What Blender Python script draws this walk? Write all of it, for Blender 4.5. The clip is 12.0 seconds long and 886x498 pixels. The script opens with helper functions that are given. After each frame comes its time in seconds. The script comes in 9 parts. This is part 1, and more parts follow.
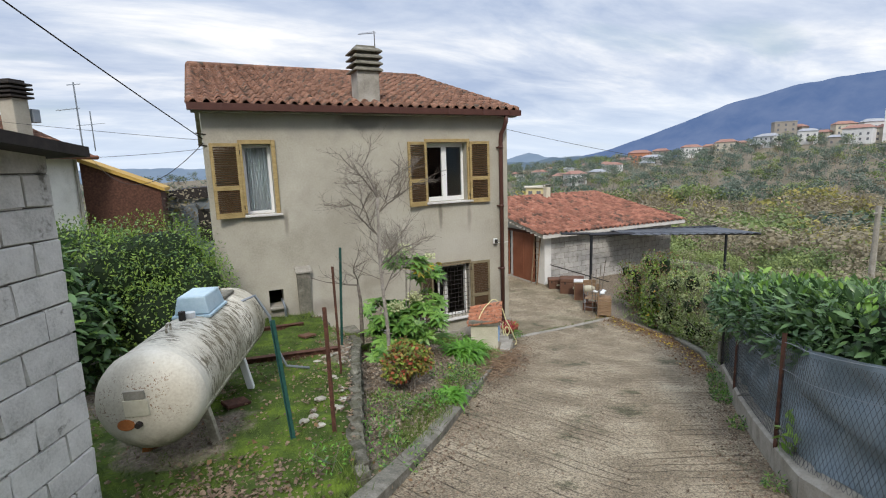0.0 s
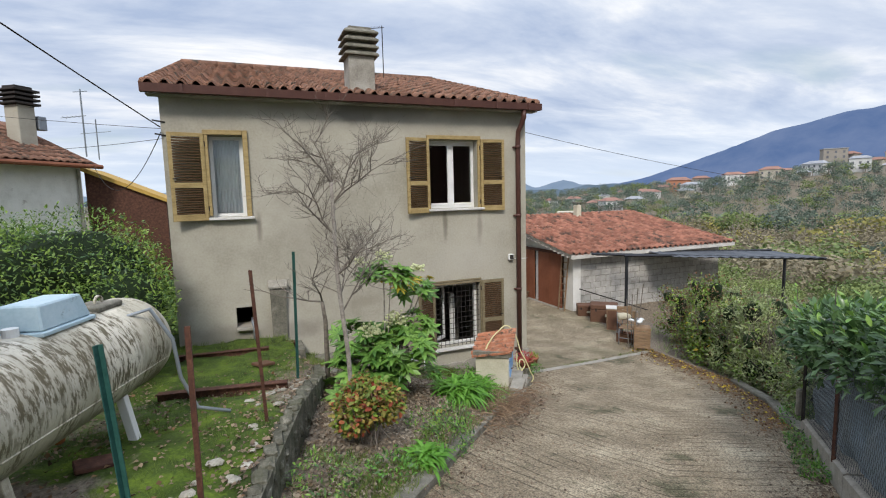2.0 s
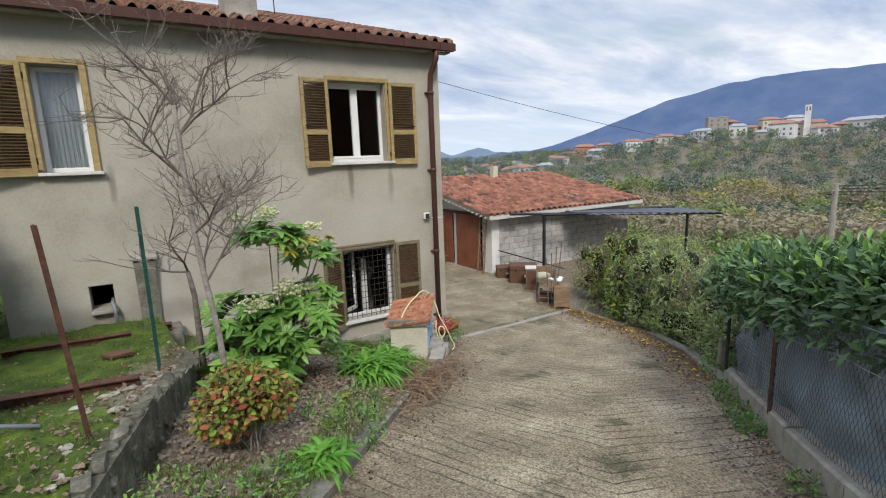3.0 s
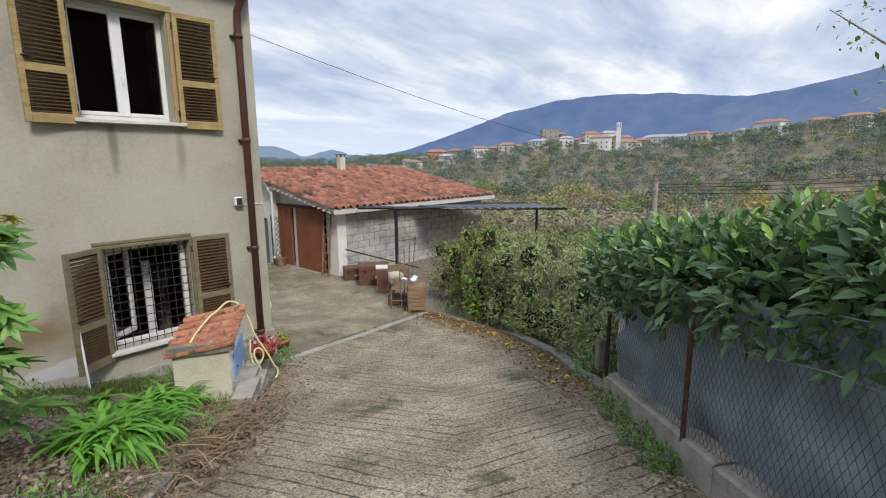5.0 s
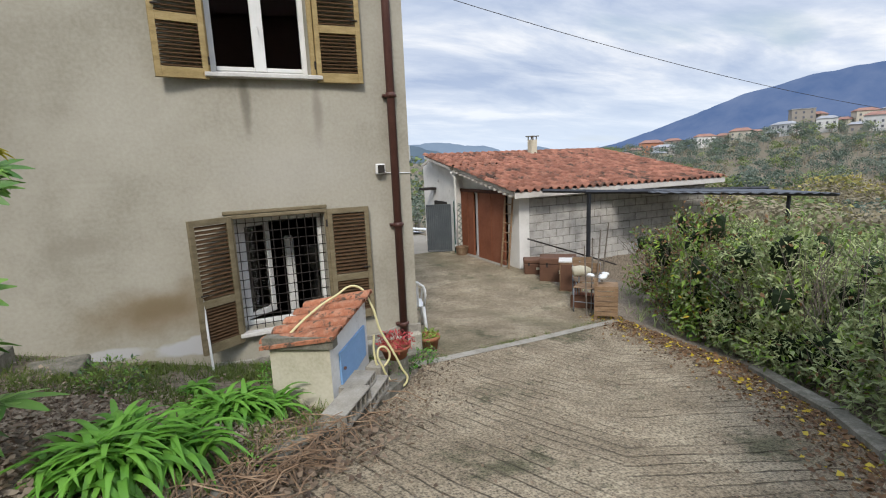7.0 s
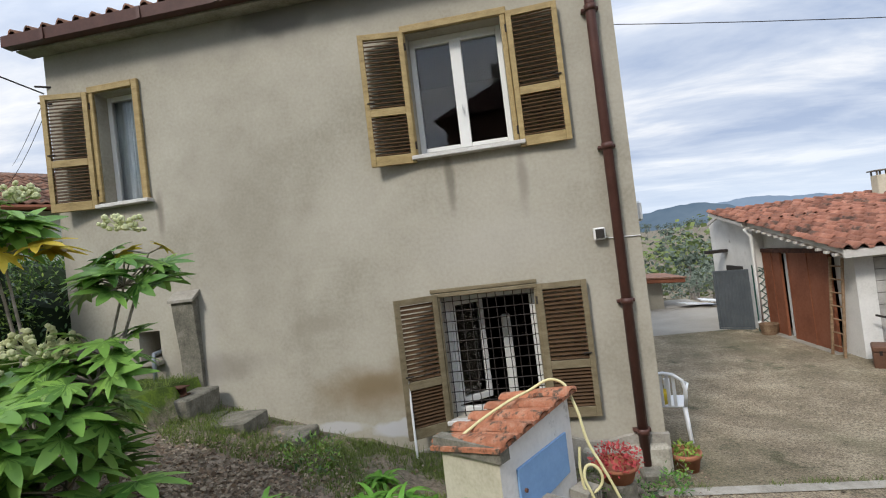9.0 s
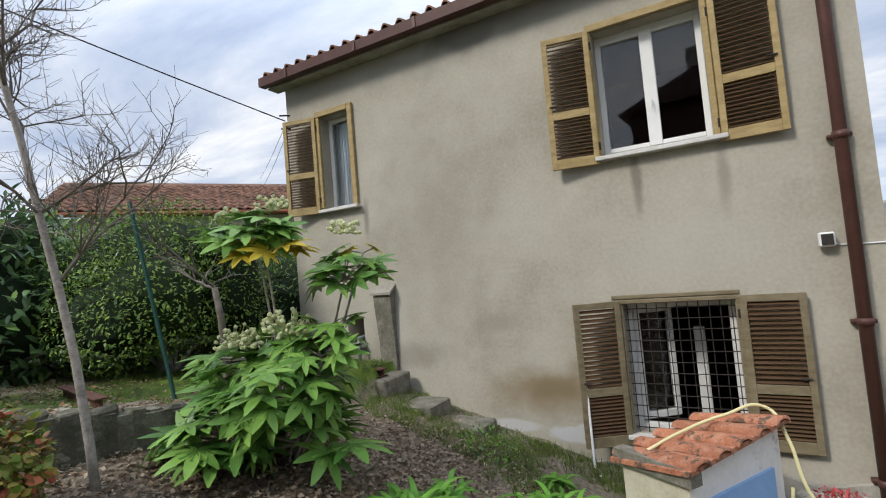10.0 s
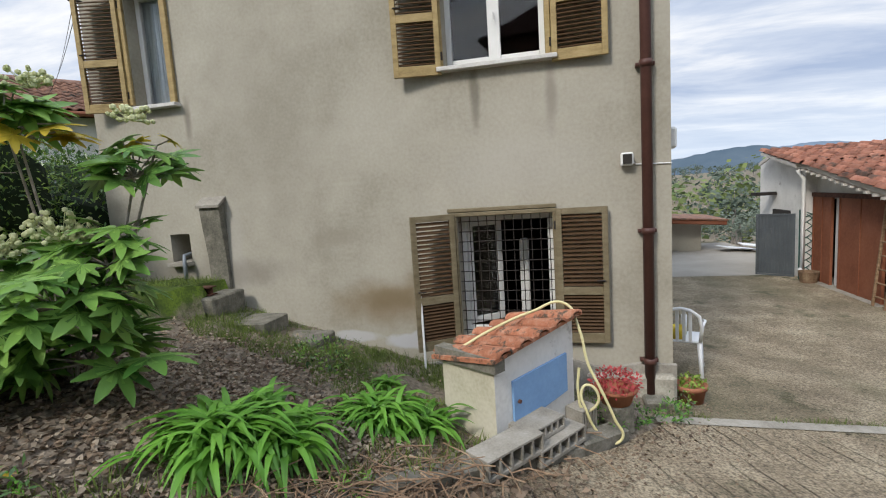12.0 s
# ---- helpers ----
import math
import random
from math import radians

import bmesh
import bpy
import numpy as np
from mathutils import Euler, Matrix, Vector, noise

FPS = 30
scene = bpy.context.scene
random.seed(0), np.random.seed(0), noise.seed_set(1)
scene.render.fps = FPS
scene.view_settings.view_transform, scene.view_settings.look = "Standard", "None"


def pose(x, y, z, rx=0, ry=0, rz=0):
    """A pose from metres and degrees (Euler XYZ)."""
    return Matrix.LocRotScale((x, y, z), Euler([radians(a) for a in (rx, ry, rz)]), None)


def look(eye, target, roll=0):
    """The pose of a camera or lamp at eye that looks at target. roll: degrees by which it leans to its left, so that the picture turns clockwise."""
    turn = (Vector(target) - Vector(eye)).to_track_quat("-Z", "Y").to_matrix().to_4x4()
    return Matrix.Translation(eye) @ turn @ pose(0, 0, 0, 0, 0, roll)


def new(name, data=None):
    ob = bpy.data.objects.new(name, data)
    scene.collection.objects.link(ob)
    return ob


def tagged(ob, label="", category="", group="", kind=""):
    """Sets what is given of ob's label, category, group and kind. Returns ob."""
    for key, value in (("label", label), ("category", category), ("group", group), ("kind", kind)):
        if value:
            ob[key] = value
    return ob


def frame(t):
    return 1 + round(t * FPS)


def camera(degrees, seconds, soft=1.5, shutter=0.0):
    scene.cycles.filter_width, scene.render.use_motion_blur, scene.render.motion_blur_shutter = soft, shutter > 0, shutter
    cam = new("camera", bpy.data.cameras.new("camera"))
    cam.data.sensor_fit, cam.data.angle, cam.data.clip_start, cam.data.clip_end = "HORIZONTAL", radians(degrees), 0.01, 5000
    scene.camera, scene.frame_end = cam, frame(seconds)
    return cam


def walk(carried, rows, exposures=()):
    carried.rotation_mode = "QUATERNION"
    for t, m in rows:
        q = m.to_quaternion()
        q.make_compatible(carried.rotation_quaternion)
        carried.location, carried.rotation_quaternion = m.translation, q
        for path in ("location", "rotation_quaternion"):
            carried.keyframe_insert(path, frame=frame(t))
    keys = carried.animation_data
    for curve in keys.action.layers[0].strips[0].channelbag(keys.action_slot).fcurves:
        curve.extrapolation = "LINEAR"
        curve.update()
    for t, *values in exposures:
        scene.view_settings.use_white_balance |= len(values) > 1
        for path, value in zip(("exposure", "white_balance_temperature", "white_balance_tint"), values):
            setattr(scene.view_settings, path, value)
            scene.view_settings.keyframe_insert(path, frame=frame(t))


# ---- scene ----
cam = camera(85.1, 12.0, soft=1.1)
PATH = [
    (0, (-0.023, -0.024, 1.457), (0.831, 1.754, 1.129), -2.0),
    (0.5, (0.271, 0.225, 1.33), (1.018, 2.049, 0.986), -2.0),
    (1, (0.583, 0.552, 1.223), (1.304, 2.391, 0.91), -2.1),
    (1.5, (0.869, 0.812, 1.11), (1.594, 2.656, 0.84), -1.4),
    (2, (1.14, 1.175, 0.975), (1.88, 3.02, 0.757), -1.5),
    (2.5, (1.373, 1.497, 0.831), (2.142, 3.326, 0.577), -1.7),
    (3, (1.634, 1.941, 0.686), (2.66, 3.621, 0.331), -2.1),
    (3.5, (1.931, 2.235, 0.566), (3.208, 3.714, 0.139), -1.4),
    (3.7, (2.046, 2.365, 0.532), (3.413, 3.759, 0.099), -0.7),
    (5.3, (3.068, 3.219, 0.135), (4.543, 4.525, -0.209), -0.6),
    (5.5, (3.217, 3.315, 0.065), (4.67, 4.648, -0.271), -0.7),
    (6, (3.61, 3.629, -0.059), (4.935, 5.086, -0.406), -0.6),
    (6.5, (3.919, 3.865, -0.16), (4.974, 5.518, -0.551), -0.8),
    (6.7, (4.049, 3.963, -0.192), (4.99, 5.686, -0.572), -1.5),
    (8.3, (5.065, 4.815, -0.449), (5.399, 6.782, -0.594), -5.5),
    (8.5, (5.121, 4.833, -0.41), (5.281, 6.825, -0.49), -6.1),
    (9, (5.201, 4.786, -0.332), (4.903, 6.763, -0.296), -6.8),
    (9.5, (5.215, 4.746, -0.318), (4.601, 6.647, -0.224), -6.2),
    (10, (5.19, 4.68, -0.311), (4.221, 6.426, -0.199), -4.9),
    (10.2, (5.177, 4.652, -0.32), (4.104, 6.336, -0.211), -4.6),
    (10.5, (5.178, 4.655, -0.325), (4.011, 6.276, -0.238), -4.4),
    (11, (5.187, 4.706, -0.389), (4.032, 6.338, -0.389), -3.3),
    (11.5, (5.238, 4.756, -0.438), (4.301, 6.52, -0.543), -3.0),
    (12, (5.377, 4.854, -0.472), (4.908, 6.784, -0.706), -3.7),
]
walk(cam, [(t, look(eye, target, roll)) for t, eye, target, roll in PATH])
# ---- world, sun, exposure ----
scene.view_settings.exposure = 0.19
SUN_H, SUN_EL = radians(205), radians(42)
world = bpy.data.worlds.new("world")
scene.world = world
world.use_nodes = True
wt = world.node_tree
wt.nodes.clear()


def wn(kind, **values):
    n = wt.nodes.new(kind)
    for k, v in values.items():
        n.inputs[k].default_value = v
    return n


w_out = wn("ShaderNodeOutputWorld")
w_bg = wn("ShaderNodeBackground", Strength=1.0)
w_sky = wn("ShaderNodeTexSky")
w_sky.sky_type, w_sky.sun_disc = "NISHITA", False
w_sky.sun_elevation, w_sky.sun_rotation = SUN_EL, SUN_H
w_sky.air_density, w_sky.dust_density = 1.3, 1.5
w_skys = wn("ShaderNodeMix")
w_skys.data_type, w_skys.blend_type = "RGBA", "MULTIPLY"
w_skys.inputs[0].default_value = 1.0
w_skys.inputs[7].default_value = (0.10, 0.10, 0.10, 1)
wt.links.new(w_sky.outputs[0], w_skys.inputs[6])
w_tc = wn("ShaderNodeTexCoord")
w_sep = wn("ShaderNodeSeparateXYZ")
wt.links.new(w_tc.outputs["Generated"], w_sep.inputs[0])
# clouds lie on a flat layer, so that they crowd towards the horizon
w_h = wn("ShaderNodeMath")
w_h.operation = "MAXIMUM"
w_h.inputs[1].default_value = 0.0
wt.links.new(w_sep.outputs[2], w_h.inputs[0])
w_h2 = wn("ShaderNodeMath")
w_h2.operation = "ADD"
w_h2.inputs[1].default_value = 0.16
wt.links.new(w_h.outputs[0], w_h2.inputs[0])
w_div = wn("ShaderNodeVectorMath")
w_div.operation = "DIVIDE"
w_cmb = wn("ShaderNodeCombineXYZ")
for i in range(3):
    wt.links.new(w_h2.outputs[0], w_cmb.inputs[i])
wt.links.new(w_tc.outputs["Generated"], w_div.inputs[0])
wt.links.new(w_cmb.outputs[0], w_div.inputs[1])
w_map = wn("ShaderNodeMapping")
w_map.inputs["Rotation"].default_value = (0, 0, radians(-28))
w_map.inputs["Scale"].default_value = (0.55, 1.15, 0.0)
w_map.inputs["Location"].default_value = (3.1, 1.7, 0)
wt.links.new(w_div.outputs[0], w_map.inputs[0])
w_n1 = wn("ShaderNodeTexNoise", Scale=1.6, Detail=9.0, Roughness=0.60, Distortion=0.3)
w_n2 = wn("ShaderNodeTexNoise", Scale=0.55, Detail=4.0, Roughness=0.5)
wt.links.new(w_map.outputs[0], w_n1.inputs["Vector"])
wt.links.new(w_map.outputs[0], w_n2.inputs["Vector"])
w_r1 = wn("ShaderNodeValToRGB")
w_r1.color_ramp.elements[0].position, w_r1.color_ramp.elements[0].color = 0.34, (0.40, 0.49, 0.67, 1)
w_r1.color_ramp.elements[1].position, w_r1.color_ramp.elements[1].color = 0.66, (0.93, 0.94, 0.96, 1)
e = w_r1.color_ramp.elements.new(0.5)
e.color = (0.60, 0.67, 0.80, 1)
wt.links.new(w_n1.outputs[0], w_r1.inputs[0])
w_r2 = wn("ShaderNodeValToRGB")
w_r2.color_ramp.elements[0].position, w_r2.color_ramp.elements[0].color = 0.29, (0, 0, 0, 1)
w_r2.color_ramp.elements[1].position, w_r2.color_ramp.elements[1].color = 0.38, (1, 1, 1, 1)
wt.links.new(w_n2.outputs[0], w_r2.inputs[0])
w_mix = wn("ShaderNodeMix")
w_mix.data_type = "RGBA"
wt.links.new(w_r2.outputs[0], w_mix.inputs[0])
wt.links.new(w_skys.outputs[2], w_mix.inputs[6])
wt.links.new(w_r1.outputs[0], w_mix.inputs[7])
# the lowest band of an overcast sky is evenly pale
w_r3 = wn("ShaderNodeValToRGB")
w_r3.color_ramp.elements[0].position, w_r3.color_ramp.elements[0].color = 0.0, (1, 1, 1, 1)
w_r3.color_ramp.elements[1].position, w_r3.color_ramp.elements[1].color = 0.16, (0, 0, 0, 1)
wt.links.new(w_h.outputs[0], w_r3.inputs[0])
w_mix2 = wn("ShaderNodeMix")
w_mix2.data_type = "RGBA"
w_mix2.inputs[7].default_value = (0.66, 0.76, 0.90, 1)
wt.links.new(w_r3.outputs[0], w_mix2.inputs[0])
wt.links.new(w_mix.outputs[2], w_mix2.inputs[6])
# an overcast sky brightens towards the zenith
w_z = wn("ShaderNodeMapRange")
w_z.interpolation_type = "SMOOTHSTEP"
w_z.inputs[1].default_value, w_z.inputs[2].default_value, w_z.inputs[3].default_value, w_z.inputs[4].default_value = 0.30, 1.0, 0.97, 2.2
wt.links.new(w_sep.outputs[2], w_z.inputs[0])
wt.links.new(w_z.outputs[0], w_bg.inputs[1])
wt.links.new(w_mix2.outputs[2], w_bg.inputs[0])
wt.links.new(w_bg.outputs[0], w_out.inputs[0])

sun = new("sun", bpy.data.lights.new("sun", "SUN"))
sun.data.energy, sun.data.angle, sun.data.color = 2.4, radians(12), (1.0, 0.94, 0.86)
sun.matrix_world = look((0, 0, 50), (-50 * math.sin(SUN_H), -50 * math.cos(SUN_H), 50 - 50 * math.tan(SUN_EL)))

# ---- materials ----
def mat(name, colors, scale=4.0, rough=0.85, bump=0.2, fine=40.0, metal=0.0, coords="Position", vary=0.0, spec=0.3, stretch=None, bump_dist=0.01, stain=None):
    """Base colour from a ramp over two scales of noise; fine relief by bump; vary: change of value from piece to piece."""
    m = bpy.data.materials.new(name)
    m.use_nodes = True
    nt = m.node_tree
    b = nt.nodes["Principled BSDF"]
    b.inputs["Roughness"].default_value = rough
    b.inputs["Metallic"].default_value = metal
    b.inputs["Specular IOR Level"].default_value = spec
    if coords == "Position":
        src = nt.nodes.new("ShaderNodeNewGeometry").outputs["Position"]
    else:
        src = nt.nodes.new("ShaderNodeTexCoord").outputs["Object"]
    if stretch:
        mp = nt.nodes.new("ShaderNodeMapping")
        mp.inputs["Scale"].default_value = stretch
        nt.links.new(src, mp.inputs[0])
        src = mp.outputs[0]
    n1 = nt.nodes.new("ShaderNodeTexNoise")
    n1.inputs["Scale"].default_value, n1.inputs["Detail"].default_value, n1.inputs["Roughness"].default_value = scale, 6, 0.62
    n2 = nt.nodes.new("ShaderNodeTexNoise")
    n2.inputs["Scale"].default_value, n2.inputs["Detail"].default_value = fine, 4
    nt.links.new(src, n1.inputs["Vector"])
    nt.links.new(src, n2.inputs["Vector"])
    mx = nt.nodes.new("ShaderNodeMix")
    mx.inputs[0].default_value = 0.3
    nt.links.new(n1.outputs[0], mx.inputs[2])
    nt.links.new(n2.outputs[0], mx.inputs[3])
    r = nt.nodes.new("ShaderNodeValToRGB")
    k = len(colors)
    for i, c in enumerate(colors):
        p = 0.30 + 0.40 * i / max(1, k - 1)
        el = r.color_ramp.elements[i] if i < 2 else r.color_ramp.elements.new(p)
        el.position, el.color = p, (*c, 1)
    nt.links.new(mx.outputs[0], r.inputs[0])
    col = r.outputs[0]
    if stain:
        n3 = nt.nodes.new("ShaderNodeTexNoise")
        n3.inputs["Scale"].default_value, n3.inputs["Detail"].default_value, n3.inputs["Roughness"].default_value = stain[1], 8, 0.7
        nt.links.new(src, n3.inputs["Vector"])
        r3 = nt.nodes.new("ShaderNodeValToRGB")
        r3.color_ramp.elements[0].position, r3.color_ramp.elements[0].color = stain[2], (0, 0, 0, 1)
        r3.color_ramp.elements[1].position, r3.color_ramp.elements[1].color = stain[2] + 0.08, (1, 1, 1, 1)
        nt.links.new(n3.outputs[0], r3.inputs[0])
        ms = nt.nodes.new("ShaderNodeMix")
        ms.data_type = "RGBA"
        ms.inputs[7].default_value = (*stain[0], 1)
        nt.links.new(r3.outputs[0], ms.inputs[0])
        nt.links.new(col, ms.inputs[6])
        col = ms.outputs[2]
    if vary:
        oi = nt.nodes.new("ShaderNodeObjectInfo")
        ge = nt.nodes.new("ShaderNodeNewGeometry")
        ad = nt.nodes.new("ShaderNodeMath")
        ad.operation = "ADD"
        fr = nt.nodes.new("ShaderNodeMath")
        fr.operation = "FRACT"
        nt.links.new(oi.outputs["Random"], ad.inputs[0])
        nt.links.new(ge.outputs["Random Per Island"], ad.inputs[1])
        nt.links.new(ad.outputs[0], fr.inputs[0])
        mr = nt.nodes.new("ShaderNodeMapRange")
        mr.inputs[3].default_value, mr.inputs[4].default_value = 1 - vary, 1 + vary
        nt.links.new(fr.outputs[0], mr.inputs[0])
        hs = nt.nodes.new("ShaderNodeHueSaturation")
        nt.links.new(mr.outputs[0], hs.inputs["Value"])
        nt.links.new(col, hs.inputs["Color"])
        col = hs.outputs[0]
    nt.links.new(col, b.inputs["Base Color"])
    if bump:
        bp = nt.nodes.new("ShaderNodeBump")
        bp.inputs["Strength"].default_value, bp.inputs["Distance"].default_value = bump, bump_dist
        nt.links.new(mx.outputs[0], bp.inputs["Height"])
        nt.links.new(bp.outputs[0], b.inputs["Normal"])
    return m


def leaf_mat(name, a, b_, rough=0.5, spread=1.0):
    """Foliage: colour between two greens from leaf to leaf, a little light let through."""
    m = bpy.data.materials.new(name)
    m.use_nodes = True
    nt = m.node_tree
    b = nt.nodes["Principled BSDF"]
    b.inputs["Roughness"].default_value = rough
    b.inputs["Specular IOR Level"].default_value = 0.35
    ge = nt.nodes.new("ShaderNodeNewGeometry")
    n1 = nt.nodes.new("ShaderNodeTexNoise")
    n1.inputs["Scale"].default_value = 1.2
    nt.links.new(ge.outputs["Position"], n1.inputs["Vector"])
    mm = nt.nodes.new("ShaderNodeMix")
    mm.inputs[0].default_value = 0.5
    oi = nt.nodes.new("ShaderNodeObjectInfo")
    sm = nt.nodes.new("ShaderNodeMath")
    sm.operation = "ADD"
    fr = nt.nodes.new("ShaderNodeMath")
    fr.operation = "FRACT"
    nt.links.new(ge.outputs["Random Per Island"], sm.inputs[0])
    nt.links.new(oi.outputs["Random"], sm.inputs[1])
    nt.links.new(sm.outputs[0], fr.inputs[0])
    nt.links.new(fr.outputs[0], mm.inputs[2])
    nt.links.new(n1.outputs[0], mm.inputs[3])
    r = nt.nodes.new("ShaderNodeValToRGB")
    r.color_ramp.elements[0].position, r.color_ramp.elements[0].color = 0.2, (*a, 1)
    r.color_ramp.elements[1].position, r.color_ramp.elements[1].color = 0.8, (*b_, 1)
    nt.links.new(mm.outputs[0], r.inputs[0])
    nt.links.new(r.outputs[0], b.inputs["Base Color"])
    tr = nt.nodes.new("ShaderNodeBsdfTranslucent")
    nt.links.new(r.outputs[0], tr.inputs[0])
    ms = nt.nodes.new("ShaderNodeMixShader")
    ms.inputs[0].default_value = 0.25
    nt.links.new(b.outputs[0], ms.inputs[1])
    nt.links.new(tr.outputs[0], ms.inputs[2])
    nt.links.new(ms.outputs[0], nt.nodes["Material Output"].inputs[0])
    return m


